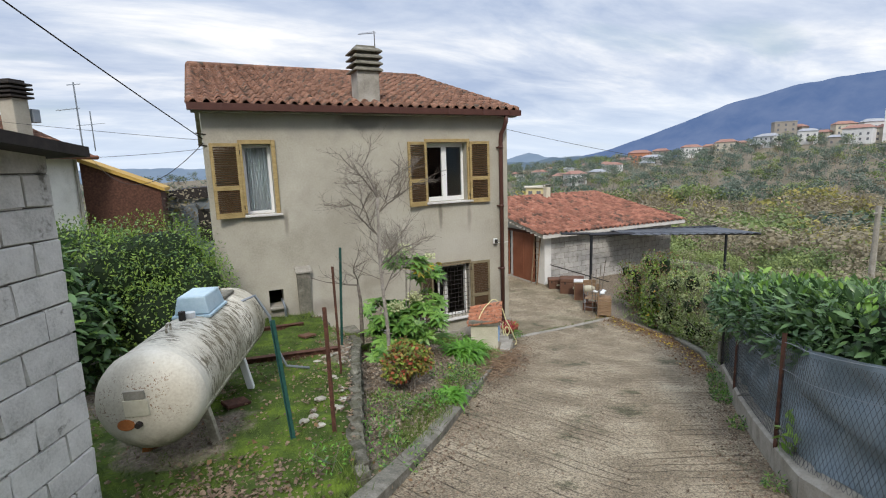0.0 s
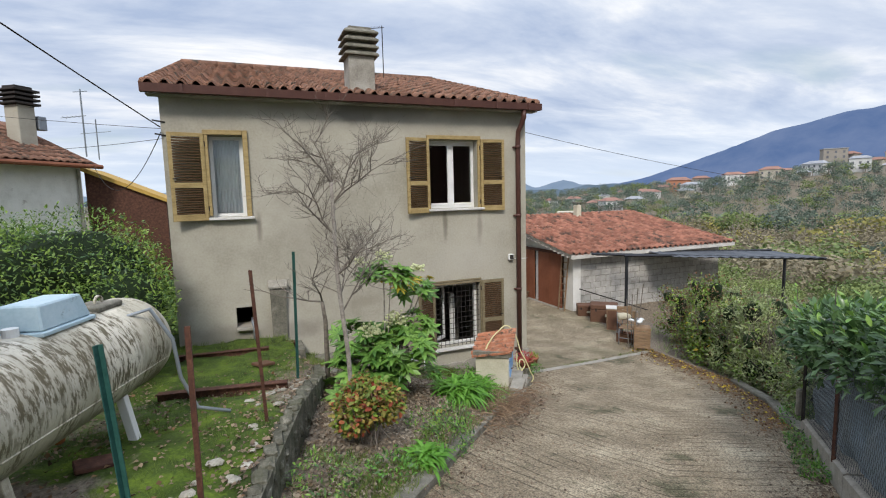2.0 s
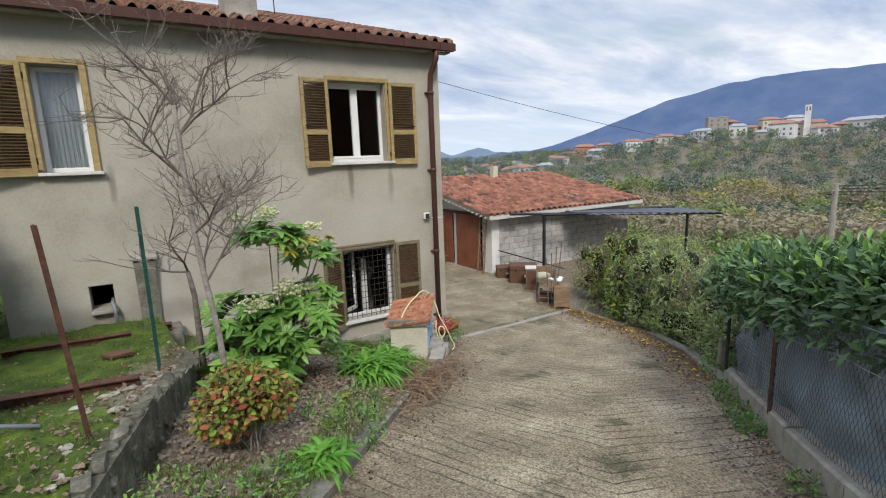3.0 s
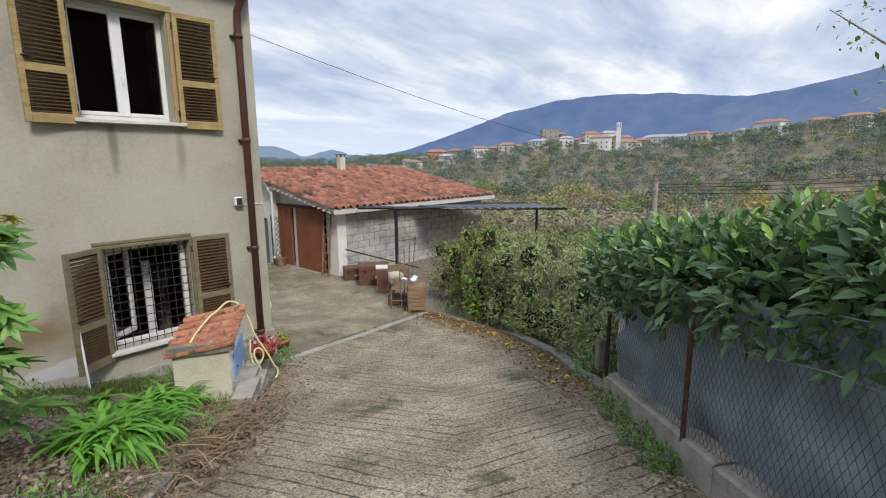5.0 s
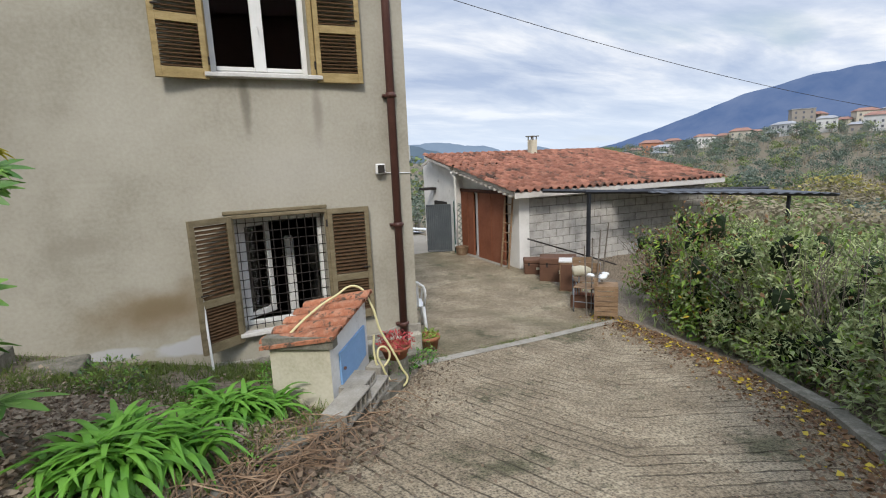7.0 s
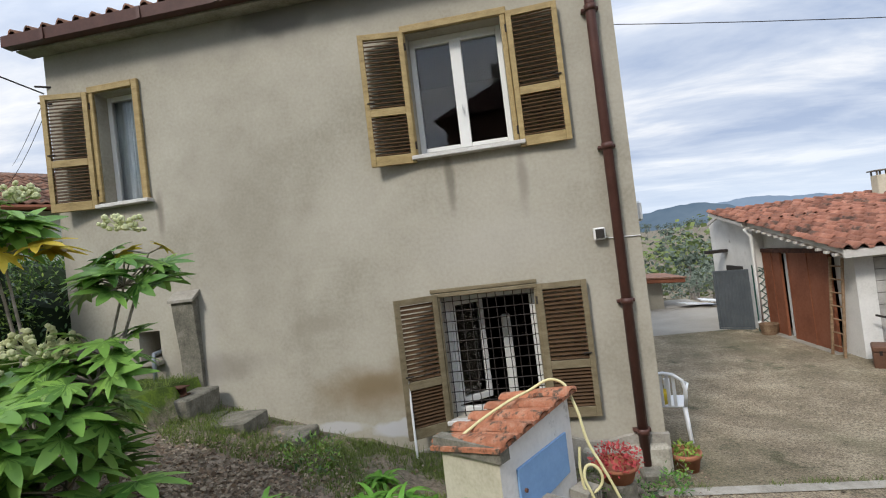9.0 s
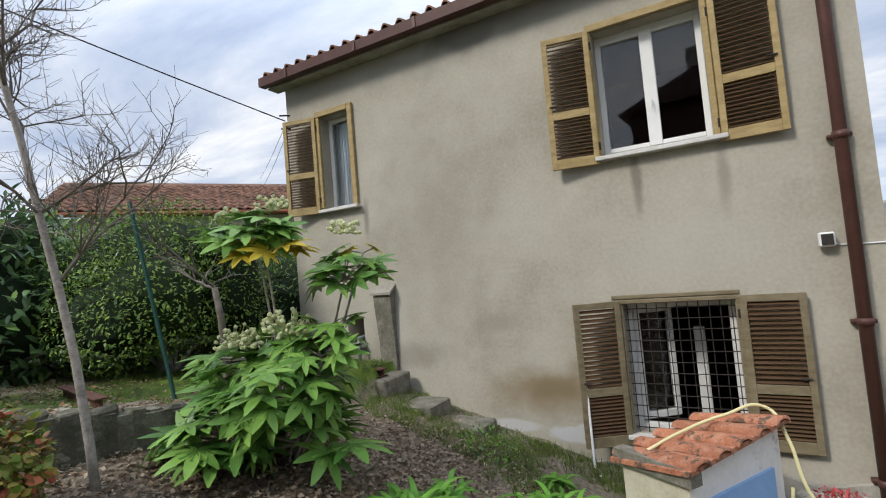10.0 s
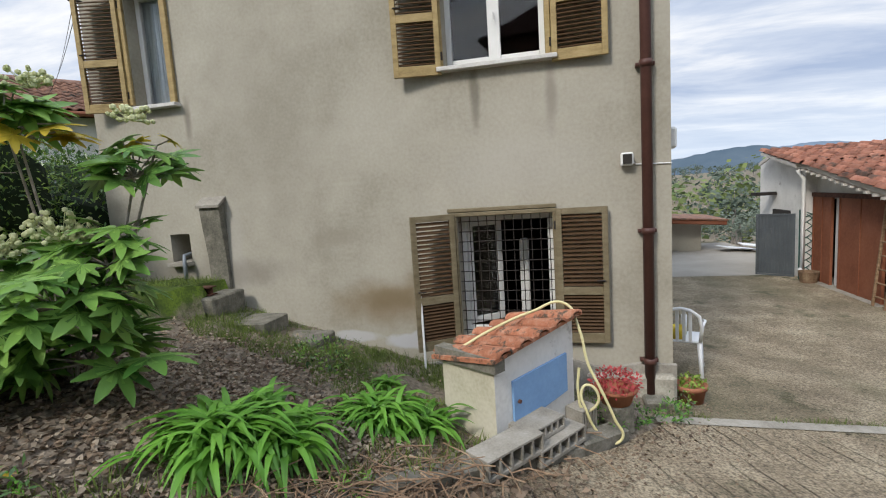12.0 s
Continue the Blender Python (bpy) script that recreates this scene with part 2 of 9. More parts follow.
M = {
    "plaster": mat("plaster", [(0.262, 0.242, 0.190), (0.365, 0.341, 0.280), (0.435, 0.411, 0.346)], 1.1, 0.92, 0.3, 30, bump_dist=0.004),
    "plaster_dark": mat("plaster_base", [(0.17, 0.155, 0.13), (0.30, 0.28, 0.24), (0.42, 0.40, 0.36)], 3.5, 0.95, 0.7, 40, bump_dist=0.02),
    "tile": mat("roof_tile", [(0.085, 0.046, 0.032), (0.185, 0.095, 0.062), (0.30, 0.17, 0.115)], 7, 0.88, 0.5, 45, vary=0.25, stain=((0.07, 0.058, 0.045), 4.0, 0.53)),
    "tile_barn": mat("barn_roof_tile", [(0.14, 0.06, 0.042), (0.25, 0.108, 0.072), (0.35, 0.18, 0.125)], 4, 0.85, 0.4, 35, vary=0.32, stain=((0.075, 0.048, 0.036), 1.6, 0.53)),
    "tile_orange": mat("well_tile", [(0.22, 0.085, 0.045), (0.36, 0.145, 0.08), (0.42, 0.26, 0.18)], 12, 0.9, 0.7, 60, vary=0.16, stain=((0.085, 0.065, 0.048), 13.0, 0.53)),
    "gutter": mat("brown_painted_metal", [(0.065, 0.028, 0.022), (0.10, 0.045, 0.035)], 5, 0.45, 0.1, 40),
    "fascia": mat("white_soffit", [(0.45, 0.42, 0.38), (0.6, 0.58, 0.54)], 4, 0.8, 0.2),
    "conc": mat("concrete", [(0.16, 0.145, 0.12), (0.27, 0.25, 0.21), (0.36, 0.34, 0.30)], 5, 0.92, 0.6, 60, vary=0.08),
    "conc_dark": mat("dirty_concrete", [(0.07, 0.07, 0.055), (0.16, 0.15, 0.12), (0.28, 0.26, 0.22)], 8, 0.95, 0.8, 60),
    "block": mat("concrete_block", [(0.27, 0.255, 0.235), (0.41, 0.395, 0.37), (0.52, 0.50, 0.47)], 5, 0.95, 0.8, 90, vary=0.10, bump_dist=0.008),
    "mortar": mat("mortar", [(0.13, 0.12, 0.10), (0.24, 0.22, 0.19)], 8, 0.95, 0.5),
    "shutter": mat("shutter_paint", [(0.20, 0.142, 0.058), (0.33, 0.242, 0.105), (0.43, 0.33, 0.165)], 6, 0.55, 0.2, 50, stretch=(1, 1, 3)),
    "shutter_low": mat("weathered_shutter_paint", [(0.105, 0.084, 0.048), (0.175, 0.143, 0.085), (0.235, 0.198, 0.13)], 6, 0.6, 0.25, 50, stretch=(1, 1, 3)),
    "slat": mat("shutter_slat", [(0.055, 0.030, 0.013), (0.092, 0.052, 0.024)], 7, 0.55, 0.1, 50),
    "pvc": mat("white_frame", [(0.66, 0.66, 0.64), (0.75, 0.75, 0.73)], 3, 0.35, 0.02),
    "marble": mat("sill_stone", [(0.45, 0.43, 0.40), (0.66, 0.65, 0.62)], 5, 0.5, 0.1),
    "iron": mat("dark_iron", [(0.015, 0.013, 0.012), (0.04, 0.032, 0.028)], 12, 0.8, 0.3),
    "rust": mat("rusty_iron", [(0.035, 0.018, 0.014), (0.085, 0.038, 0.026), (0.15, 0.07, 0.045)], 14, 0.85, 0.5, 70),
    "rust_door": mat("rust_red_door", [(0.14, 0.045, 0.022), (0.21, 0.075, 0.038), (0.25, 0.10, 0.055)], 1.6, 0.75, 0.2, 20),
    "green_metal": mat("green_paint", [(0.012, 0.055, 0.048), (0.03, 0.10, 0.085)], 10, 0.55, 0.3),
    "curtain": mat("curtain", [(0.42, 0.47, 0.48), (0.60, 0.65, 0.66)], 3, 0.9, 0.3, 20, stretch=(10, 1, 0.4)),
    "dark": mat("black_and_room_shade", [(0.02, 0.018, 0.016), (0.04, 0.035, 0.03)], 2, 0.9, 0.1),
    "tank": mat("tank_paint", [(0.40, 0.36, 0.29), (0.56, 0.53, 0.46), (0.66, 0.64, 0.58)], 2.2, 0.5, 0.15, 50, coords="Object", stretch=(1.5, 0.8, 0.8), stain=((0.20, 0.15, 0.095), 13.0, 0.535)),
    "tank_rust": mat("tank_rust", [(0.30, 0.10, 0.03), (0.42, 0.16, 0.05)], 20, 0.85, 0.4),
    "tank_box": mat("pale_blue_paint", [(0.30, 0.42, 0.48), (0.40, 0.52, 0.58), (0.50, 0.60, 0.64)], 4, 0.5, 0.1, stain=((0.12, 0.13, 0.12), 7, 0.64)),
    "white": mat("white_plaster", [(0.52, 0.51, 0.48), (0.66, 0.65, 0.62), (0.74, 0.73, 0.70)], 2, 0.9, 0.3, 30, stain=((0.38, 0.36, 0.33), 3, 0.62)),
    "wood": mat("weathered_wood", [(0.12, 0.075, 0.04), (0.24, 0.155, 0.09), (0.33, 0.23, 0.15)], 6, 0.8, 0.4, 50, stretch=(1, 1, 6), vary=0.1),
    "bark": mat("grey_bark", [(0.14, 0.12, 0.10), (0.30, 0.27, 0.24), (0.44, 0.41, 0.37)], 14, 0.9, 0.6, 70),
    "twig": mat("twig", [(0.07, 0.057, 0.046), (0.23, 0.20, 0.168)], 14, 0.9, 0.3),
    "net": mat("shade_net", [(0.095, 0.138, 0.168), (0.23, 0.285, 0.325)], 3, 0.5, 1.0, 85, spec=0.5, bump_dist=0.012),
    "wire": mat("fence_wire", [(0.035, 0.045, 0.052), (0.08, 0.085, 0.09)], 6, 0.6, 0.1),
    "blue_door": mat("blue_painted_door", [(0.16, 0.29, 0.50), (0.22, 0.38, 0.62)], 3, 0.6, 0.1, stain=((0.22, 0.08, 0.04), 6, 0.68)),
    "cream": mat("cream_plaster", [(0.40, 0.37, 0.27), (0.52, 0.49, 0.38), (0.60, 0.57, 0.47)], 2.5, 0.92, 0.3),
    "hose": mat("yellow_hose", [(0.55, 0.50, 0.24), (0.66, 0.61, 0.36)], 6, 0.5, 0.1),
    "terracotta": mat("terracotta", [(0.26, 0.10, 0.055), (0.38, 0.16, 0.09)], 7, 0.85, 0.3),
    "plastic": mat("white_plastic", [(0.70, 0.71, 0.72), (0.78, 0.79, 0.80)], 3, 0.4, 0.02),
    "yellow": mat("yellow_plastic", [(0.62, 0.45, 0.03), (0.72, 0.55, 0.05)], 3, 0.4, 0.02),
    "trunk_box": mat("brown_fibre_box", [(0.085, 0.042, 0.026), (0.145, 0.075, 0.047)], 4, 0.6, 0.2),
    "block_light": mat("pale_concrete_block", [(0.32, 0.31, 0.28), (0.52, 0.505, 0.47), (0.64, 0.62, 0.58)], 5, 0.95, 0.9, 60, vary=0.08, bump_dist=0.012, stain=((0.16, 0.15, 0.13), 4.0, 0.60)),
    "moss_stone": mat("mossy_wall_stone", [(0.035, 0.04, 0.02), (0.10, 0.095, 0.07), (0.24, 0.225, 0.18)], 7, 0.95, 0.8, 50, vary=0.25),
    "stone": mat("wall_stone", [(0.16, 0.15, 0.12), (0.30, 0.28, 0.23), (0.46, 0.44, 0.38)], 7, 0.95, 0.8, 50, vary=0.15),
    "yellow_ochre": mat("ochre_paint", [(0.36, 0.22, 0.05), (0.48, 0.31, 0.08)], 4, 0.8, 0.3),
    "soil": mat("soil", [(0.035, 0.026, 0.018), (0.075, 0.055, 0.04)], 6, 0.98, 0.8, 40, bump_dist=0.03),
    "corrugated": mat("grey_corrugated_sheet", [(0.16, 0.18, 0.20), (0.26, 0.29, 0.32)], 2, 0.5, 0.1, metal=0.3),
    "dark_sheet": mat("weathered_dark_sheet", [(0.05, 0.055, 0.062), (0.10, 0.11, 0.125)], 2, 0.55, 0.1, metal=0.2),
    "steel_dark": mat("dark_steel", [(0.018, 0.02, 0.024), (0.04, 0.042, 0.048)], 5, 0.5, 0.1, metal=0.3),
    "grey_gate": mat("grey_gate_metal", [(0.065, 0.075, 0.085), (0.10, 0.115, 0.125)], 3, 0.5, 0.1),
    "white_cover": mat("white_cover", [(0.6, 0.62, 0.63), (0.7, 0.71, 0.72)], 3, 0.6, 0.1),
    "straw": mat("dry_stem", [(0.10, 0.062, 0.038), (0.20, 0.13, 0.08), (0.33, 0.25, 0.165)], 5, 0.9, 0.2, vary=0.25),
    "dead_leaf": leaf_mat("dead_leaf", (0.075, 0.052, 0.038), (0.34, 0.25, 0.17), 0.8),
    "pale_leaf": leaf_mat("pale_dry_leaf", (0.16, 0.125, 0.09), (0.42, 0.35, 0.26), 0.8),
    "grass": leaf_mat("grass_blade", (0.06, 0.092, 0.020), (0.20, 0.265, 0.06), 0.7),
    "agap": leaf_mat("strap_leaf", (0.07, 0.20, 0.02), (0.16, 0.36, 0.05), 0.45),
    "laurel": leaf_mat("laurel_leaf", (0.024, 0.060, 0.019), (0.145, 0.25, 0.09), 0.27),
    "laurel_new": leaf_mat("young_laurel_leaf", (0.12, 0.26, 0.04), (0.24, 0.38, 0.07), 0.4),
    "jasmine": leaf_mat("shrub_leaf", (0.05, 0.12, 0.015), (0.28, 0.40, 0.06), 0.5),
    "cascade": leaf_mat("cascading_leaf", (0.06, 0.125, 0.022), (0.24, 0.36, 0.08), 0.5),
    "aralia": leaf_mat("aralia_leaf", (0.045, 0.135, 0.024), (0.25, 0.44, 0.09), 0.4),
    "aralia_y": leaf_mat("yellow_leaf", (0.45, 0.32, 0.03), (0.62, 0.48, 0.05), 0.5),
    "flower": mat("pale_flower", [(0.40, 0.43, 0.20), (0.62, 0.63, 0.40)], 30, 0.9, 0.2),
    "hydr": leaf_mat("autumn_leaf", (0.09, 0.15, 0.025), (0.36, 0.25, 0.06), 0.6),
    "hydr_red": leaf_mat("red_autumn_leaf", (0.22, 0.035, 0.02), (0.38, 0.13, 0.05), 0.6),
    "red_leaf": leaf_mat("red_leaf", (0.30, 0.03, 0.035), (0.50, 0.09, 0.09), 0.6),
    "wild": leaf_mat("wild_shrub_leaf", (0.15, 0.195, 0.08), (0.43, 0.48, 0.23), 0.6),
    "wild_brown": leaf_mat("brown_shrub_leaf", (0.12, 0.065, 0.035), (0.26, 0.15, 0.07), 0.7),
    "pine": leaf_mat("dark_tree_leaf", (0.025, 0.055, 0.022), (0.06, 0.115, 0.04), 0.6),
    "olive": leaf_mat("olive_tree_leaf", (0.09, 0.12, 0.07), (0.17, 0.20, 0.13), 0.6),
    "autumn": leaf_mat("autumn_tree_leaf", (0.20, 0.17, 0.035), (0.42, 0.30, 0.06), 0.7),
    "bare": leaf_mat("bare_tree_twigs", (0.15, 0.12, 0.085), (0.26, 0.21, 0.14), 0.9),
}


def tank_mat():
    """Old white paint: dirt and lichen in streaks round the drum, a grimy belly darkened to paint in its shade, thin
    rust mottling round the plates.
    """
    m = mat("tank_paint", [(0.44, 0.39, 0.30), (0.61, 0.57, 0.47), (0.73, 0.69, 0.60)], 2.4, 0.5, 0.12, 50, coords="Object")
    nt = m.node_tree
    b = nt.nodes["Principled BSDF"]
    tc = nt.nodes.new("ShaderNodeTexCoord")
    sep = nt.nodes.new("ShaderNodeSeparateXYZ")
    nt.links.new(tc.outputs["Object"], sep.inputs[0])

    def ramp(src, a, b_, lo=0.0, hi=1.0):
        n = nt.nodes.new("ShaderNodeMapRange")
        n.interpolation_type = "SMOOTHSTEP"
        n.inputs[1].default_value, n.inputs[2].default_value, n.inputs[3].default_value, n.inputs[4].default_value = a, b_, lo, hi
        nt.links.new(src, n.inputs[0])
        return n.outputs[0]

    def times(a, b_):
        n = nt.nodes.new("ShaderNodeMath")
        n.operation = "MULTIPLY"
        nt.links.new(a, n.inputs[0])
        nt.links.new(b_, n.inputs[1])
        return n.outputs[0]

    def layer(mask, col):
        mx = nt.nodes.new("ShaderNodeMix")
        mx.data_type = "RGBA"
        mx.inputs[7].default_value = (*col, 1)
        nt.links.new(mask, mx.inputs[0])
        nt.links.new(b.inputs["Base Color"].links[0].from_socket, mx.inputs[6])
        nt.links.new(mx.outputs[2], b.inputs["Base Color"])

    def patchy(stretch, detail, rough, a, b_):
        mp = nt.nodes.new("ShaderNodeMapping")
        mp.inputs["Scale"].default_value = stretch
        n = nt.nodes.new("ShaderNodeTexNoise")
        n.inputs["Scale"].default_value, n.inputs["Detail"].default_value, n.inputs["Roughness"].default_value = 1.0, detail, rough
        nt.links.new(tc.outputs["Object"], mp.inputs[0])
        nt.links.new(mp.outputs[0], n.inputs["Vector"])
        return ramp(n.outputs[0], a, b_)

    drum = ramp(sep.outputs[0], -0.36, -0.20)
    layer(times(patchy((2.2, 1.2, 1.2), 5, 0.6, 0.42, 0.66), drum), (0.40, 0.37, 0.29))
    fine = patchy((30, 8, 8), 9, 0.75, 0.47, 0.55)
    layer(times(times(fine, patchy((3.0, 2.0, 2.0), 4, 0.6, 0.38, 0.54)), drum), (0.12, 0.10, 0.06))
    nose = times(ramp(sep.outputs[0], -0.50, -0.56), times(ramp(sep.outputs[2], -0.16, 0.02), ramp(sep.outputs[2], 0.30, 0.24)))
    layer(times(patchy((60, 60, 60), 6, 0.7, 0.54, 0.62), times(nose, patchy((5, 5, 5), 3, 0.5, 0.40, 0.52))), (0.20, 0.10, 0.05))
    # belly tone: noise-broken grime that also paints the underside's shade
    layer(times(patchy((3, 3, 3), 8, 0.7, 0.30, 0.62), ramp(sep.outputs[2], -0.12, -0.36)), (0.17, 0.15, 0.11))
    return m


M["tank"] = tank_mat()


def glass_mat():
    m = bpy.data.materials.new("window_glass")
    m.use_nodes = True
    b = m.node_tree.nodes["Principled BSDF"]
    b.inputs["Base Color"].default_value = (0.9, 0.93, 0.95, 1)
    b.inputs["Roughness"].default_value = 0.02
    b.inputs["Transmission Weight"].default_value = 1.0
    b.inputs["IOR"].default_value = 1.5
    return m


M["glass"] = glass_mat()

# ---- helpers for meshes ----
def mesh_ob(name, bm, material, parent=None, label="", smooth=False, category="", kind="", group=""):
    me = bpy.data.meshes.new(name)
    bm.to_mesh(me)
    bm.free()
    if smooth:
        me.polygons.foreach_set("use_smooth", [True] * len(me.polygons))
    for mm in (material if isinstance(material, (list, tuple)) else [material]):
        me.materials.append(mm)
    ob = new(name, me)
    if parent is not None:
        ob.parent = parent
    return tagged(ob, label, category, group, kind)


def part(name, bm, material, parent, label="", smooth=False):
    return mesh_ob(name, bm, material, parent, label, smooth)


def thing(name, label, category, at=(0, 0, 0), rz=0, group=""):
    ob = new(name)
    ob.matrix_basis = pose(*at, 0, 0, rz)
    return tagged(ob, label, category, group)


def add_box(bm, lo, hi, m=None, bevel=0.0):
    vs = [bm.verts.new((x, y, z)) for x in (lo[0], hi[0]) for y in (lo[1], hi[1]) for z in (lo[2], hi[2])]
    fs = [bm.faces.new([vs[i] for i in f]) for f in ((0, 1, 3, 2), (4, 6, 7, 5), (0, 4, 5, 1), (2, 3, 7, 6), (0, 2, 6, 4), (1, 5, 7, 3))]
    if bevel:
        es = list({e for f in fs for e in f.edges})
        r = bmesh.ops.bevel(bm, geom=es, offset=bevel, segments=1, affect="EDGES")
        vs = list({v for f in r["faces"] for v in f.verts} | {v for v in vs if v.is_valid})
    if m is not None:
        for v in vs:
            v.co = m @ v.co
    return vs


def box_bm(lo, hi, m=None, bevel=0.0):
    bm = bmesh.new()
    add_box(bm, lo, hi, m, bevel)
    return bm


def add_tube(bm, pts, radii, n=8, cap=True):
    """A tube along points, with a radius for each of them."""
    pts = [Vector(p) for p in pts]
    if not isinstance(radii, (list, tuple)):
        radii = [radii] * len(pts)
    rings = []
    ref = None
    for i, p in enumerate(pts):
        d = (pts[min(i + 1, len(pts) - 1)] - pts[max(i - 1, 0)]).normalized()
        if ref is None:
            ref = Vector((0, 0, 1)) if abs(d.z) < 0.9 else Vector((1, 0, 0))
        a = d.cross(ref)
        if a.length < 1e-4:
            a = d.orthogonal()
        a.normalize()
        b = d.cross(a)
        ref = a.cross(d) if a.cross(d).length > 0.1 else ref
        rings.append([bm.verts.new(p + radii[i] * (math.cos(t) * a + math.sin(t) * b)) for t in (2 * math.pi * k / n for k in range(n))])
    for r0, r1 in zip(rings, rings[1:]):
        for k in range(n):
            bm.faces.new((r0[k], r0[(k + 1) % n], r1[(k + 1) % n], r1[k]))
    if cap:
        bm.faces.new(rings[0][::-1])
        bm.faces.new(rings[-1])


def tube_bm(pts, radii, n=8):
    bm = bmesh.new()
    add_tube(bm, pts, radii, n)
    return bm


def add_lathe(bm, prof, n=16, at=(0, 0, 0)):
    rings = [[bm.verts.new((at[0] + r * math.cos(2 * math.pi * k / n), at[1] + r * math.sin(2 * math.pi * k / n), at[2] + z)) for k in range(n)] for r, z in prof]
    for a, b in zip(rings, rings[1:]):
        for k in range(n):
            bm.faces.new((a[k], a[(k + 1) % n], b[(k + 1) % n], b[k]))
    return rings


def extrude_poly(bm, pts, vec):
    """A prism: polygon pts pushed along vec."""
    v0 = [bm.verts.new(p) for p in pts]
    v1 = [bm.verts.new(Vector(p) + Vector(vec)) for p in pts]
    n = len(pts)
    bm.faces.new(v0[::-1])
    bm.faces.new(v1)
    for k in range(n):
        bm.faces.new((v0[k], v0[(k + 1) % n], v1[(k + 1) % n], v1[k]))


def from_arrays(name, verts, faces, material, parent=None, smooth=False, label="", category="", kind="", mats=None):
    """A joined mesh from numpy arrays; faces: (n, k)."""
    me = bpy.data.meshes.new(name)
    verts, faces = np.asarray(verts, np.float32), np.asarray(faces, np.int32)
    k = faces.shape[1]
    me.vertices.add(len(verts))
    me.vertices.foreach_set("co", verts.ravel())
    me.loops.add(faces.size)
    me.loops.foreach_set("vertex_index", faces.ravel())
    me.polygons.add(len(faces))
    me.polygons.foreach_set("loop_start", np.arange(0, faces.size, k, dtype=np.int32))
    for mm in (material if isinstance(material, (list, tuple)) else [material]):
        me.materials.append(mm)
    if mats is not None:
        me.polygons.foreach_set("material_index", np.asarray(mats, np.int32))
    if smooth:
        me.polygons.foreach_set("use_smooth", np.ones(len(faces), bool))
    me.update(calc_edges=True)
    ob = new(name, me)
    if parent is not None:
        ob.parent = parent
    return tagged(ob, label, category, "", kind)


def scatter(proto_v, proto_f, pos, rot, scale):
    """Many copies of one small shape as arrays: pos (n,3), rot (n,3,3), scale (n,) or (n,3)."""
    scale = np.asarray(scale, float)
    if scale.ndim == 1:
        scale = scale[:, None]
    v = proto_v[None] * scale[:, None, :]
    v = np.einsum("nij,nkj->nki", rot, v) + pos[:, None, :]
    n, k = v.shape[:2]
    f = proto_f[None] + (np.arange(n) * k)[:, None, None]
    return v.reshape(-1, 3), f.reshape(-1, proto_f.shape[1])


def rot_from(dirs, ups=None, rng=np.random):
    """Rotations whose y axis lies along dirs and whose z axis is near ups."""
    y = dirs / np.maximum(np.linalg.norm(dirs, axis=1, keepdims=True), 1e-6)
    if ups is None:
        ups = rng.normal(size=y.shape)
    x = np.cross(y, ups)
    x /= np.maximum(np.linalg.norm(x, axis=1, keepdims=True), 1e-6)
    z = np.cross(x, y)
    return np.stack([x, y, z], axis=2)


def leaf_shape(width, fold=0.15, droop=0.2, n=4):
    """A pointed leaf, one long, folded along its rib: quads."""
    v, f = [], []
    for i in range(n + 1):
        t = i / n
        w = width * math.sin(math.pi * min(0.97, 0.06 + t * 0.92)) ** 0.8 * 0.5
        z = -droop * t * t
        v += [(-w, t, z + fold * w), (0, t, z), (w, t, z + fold * w)]
    for i in range(n):
        a = 3 * i
        f += [(a, a + 1, a + 4, a + 3), (a + 1, a + 2, a + 5, a + 4)]
    return np.array(v), np.array(f)


LEAF = leaf_shape(0.42, 0.3, 0.15, 2)
LONG_LEAF = leaf_shape(0.40, 0.3, 0.22, 3)
QUAD_LEAF = (np.array([(0, 0, 0), (0.3, 0.45, 0.06), (0, 1, -0.05), (-0.3, 0.45, 0.06)]), np.array([(0, 1, 2, 3)]))

# ---- ground ----
def smooth(a, b, x):
    t = np.clip((np.asarray(x, float) - a) / (b - a), 0, 1)
    return t * t * (3 - 2 * t)


def lane_z(x, y):
    """Height of the lane, which falls along its own direction and levels out in the yard."""
    s = 0.7 * np.asarray(x, float) + 0.714 * np.asarray(y, float)
    return np.interp(s, [-60, -12, 0, 3, 4.6, 6, 8.3, 9.6, 11, 12.6, 14.2, 100], [9, 3.6, -0.05, -0.98, -1.38, -1.66, -2.11, -2.38, -2.60, -2.78, -2.93, -2.95])


def kerb_left(y):
    return np.interp(y, [-20, 0, 1.7, 2.7, 4.17, 5.37, 6.26, 7.76, 8.46, 9.0, 9.7], [-6.0, -1.7, -0.3, 0.6, 1.9, 2.92, 3.72, 5.1, 5.75, 6.1, 6.3])


def kerb_right(y):
    return np.interp(y, [-20, -3, 0.9, 1.9, 2.95, 3.6, 5.0, 6.3, 7.6, 9.5, 12.5, 14.0, 14.1, 60], [1.5, 2.7, 3.35, 3.95, 5.1, 5.86, 7.6, 8.86, 9.6, 10.0, 10.7, 10.95, 18.5, 18.5])


def wall_line(y):
    return np.interp(y, [3.3, 3.98, 6.12, 7.05, 8.0, 12], [0.78, 0.93, 1.52, 1.80, 1.7, 1.6])


def lawn_z(y):
    return np.interp(y, [-5, 3.0, 5.5, 7.0, 9.7, 14, 26, 40], [0.2, -0.82, -0.88, -1.12, -1.32, -1.4, -2.0, -6.0])


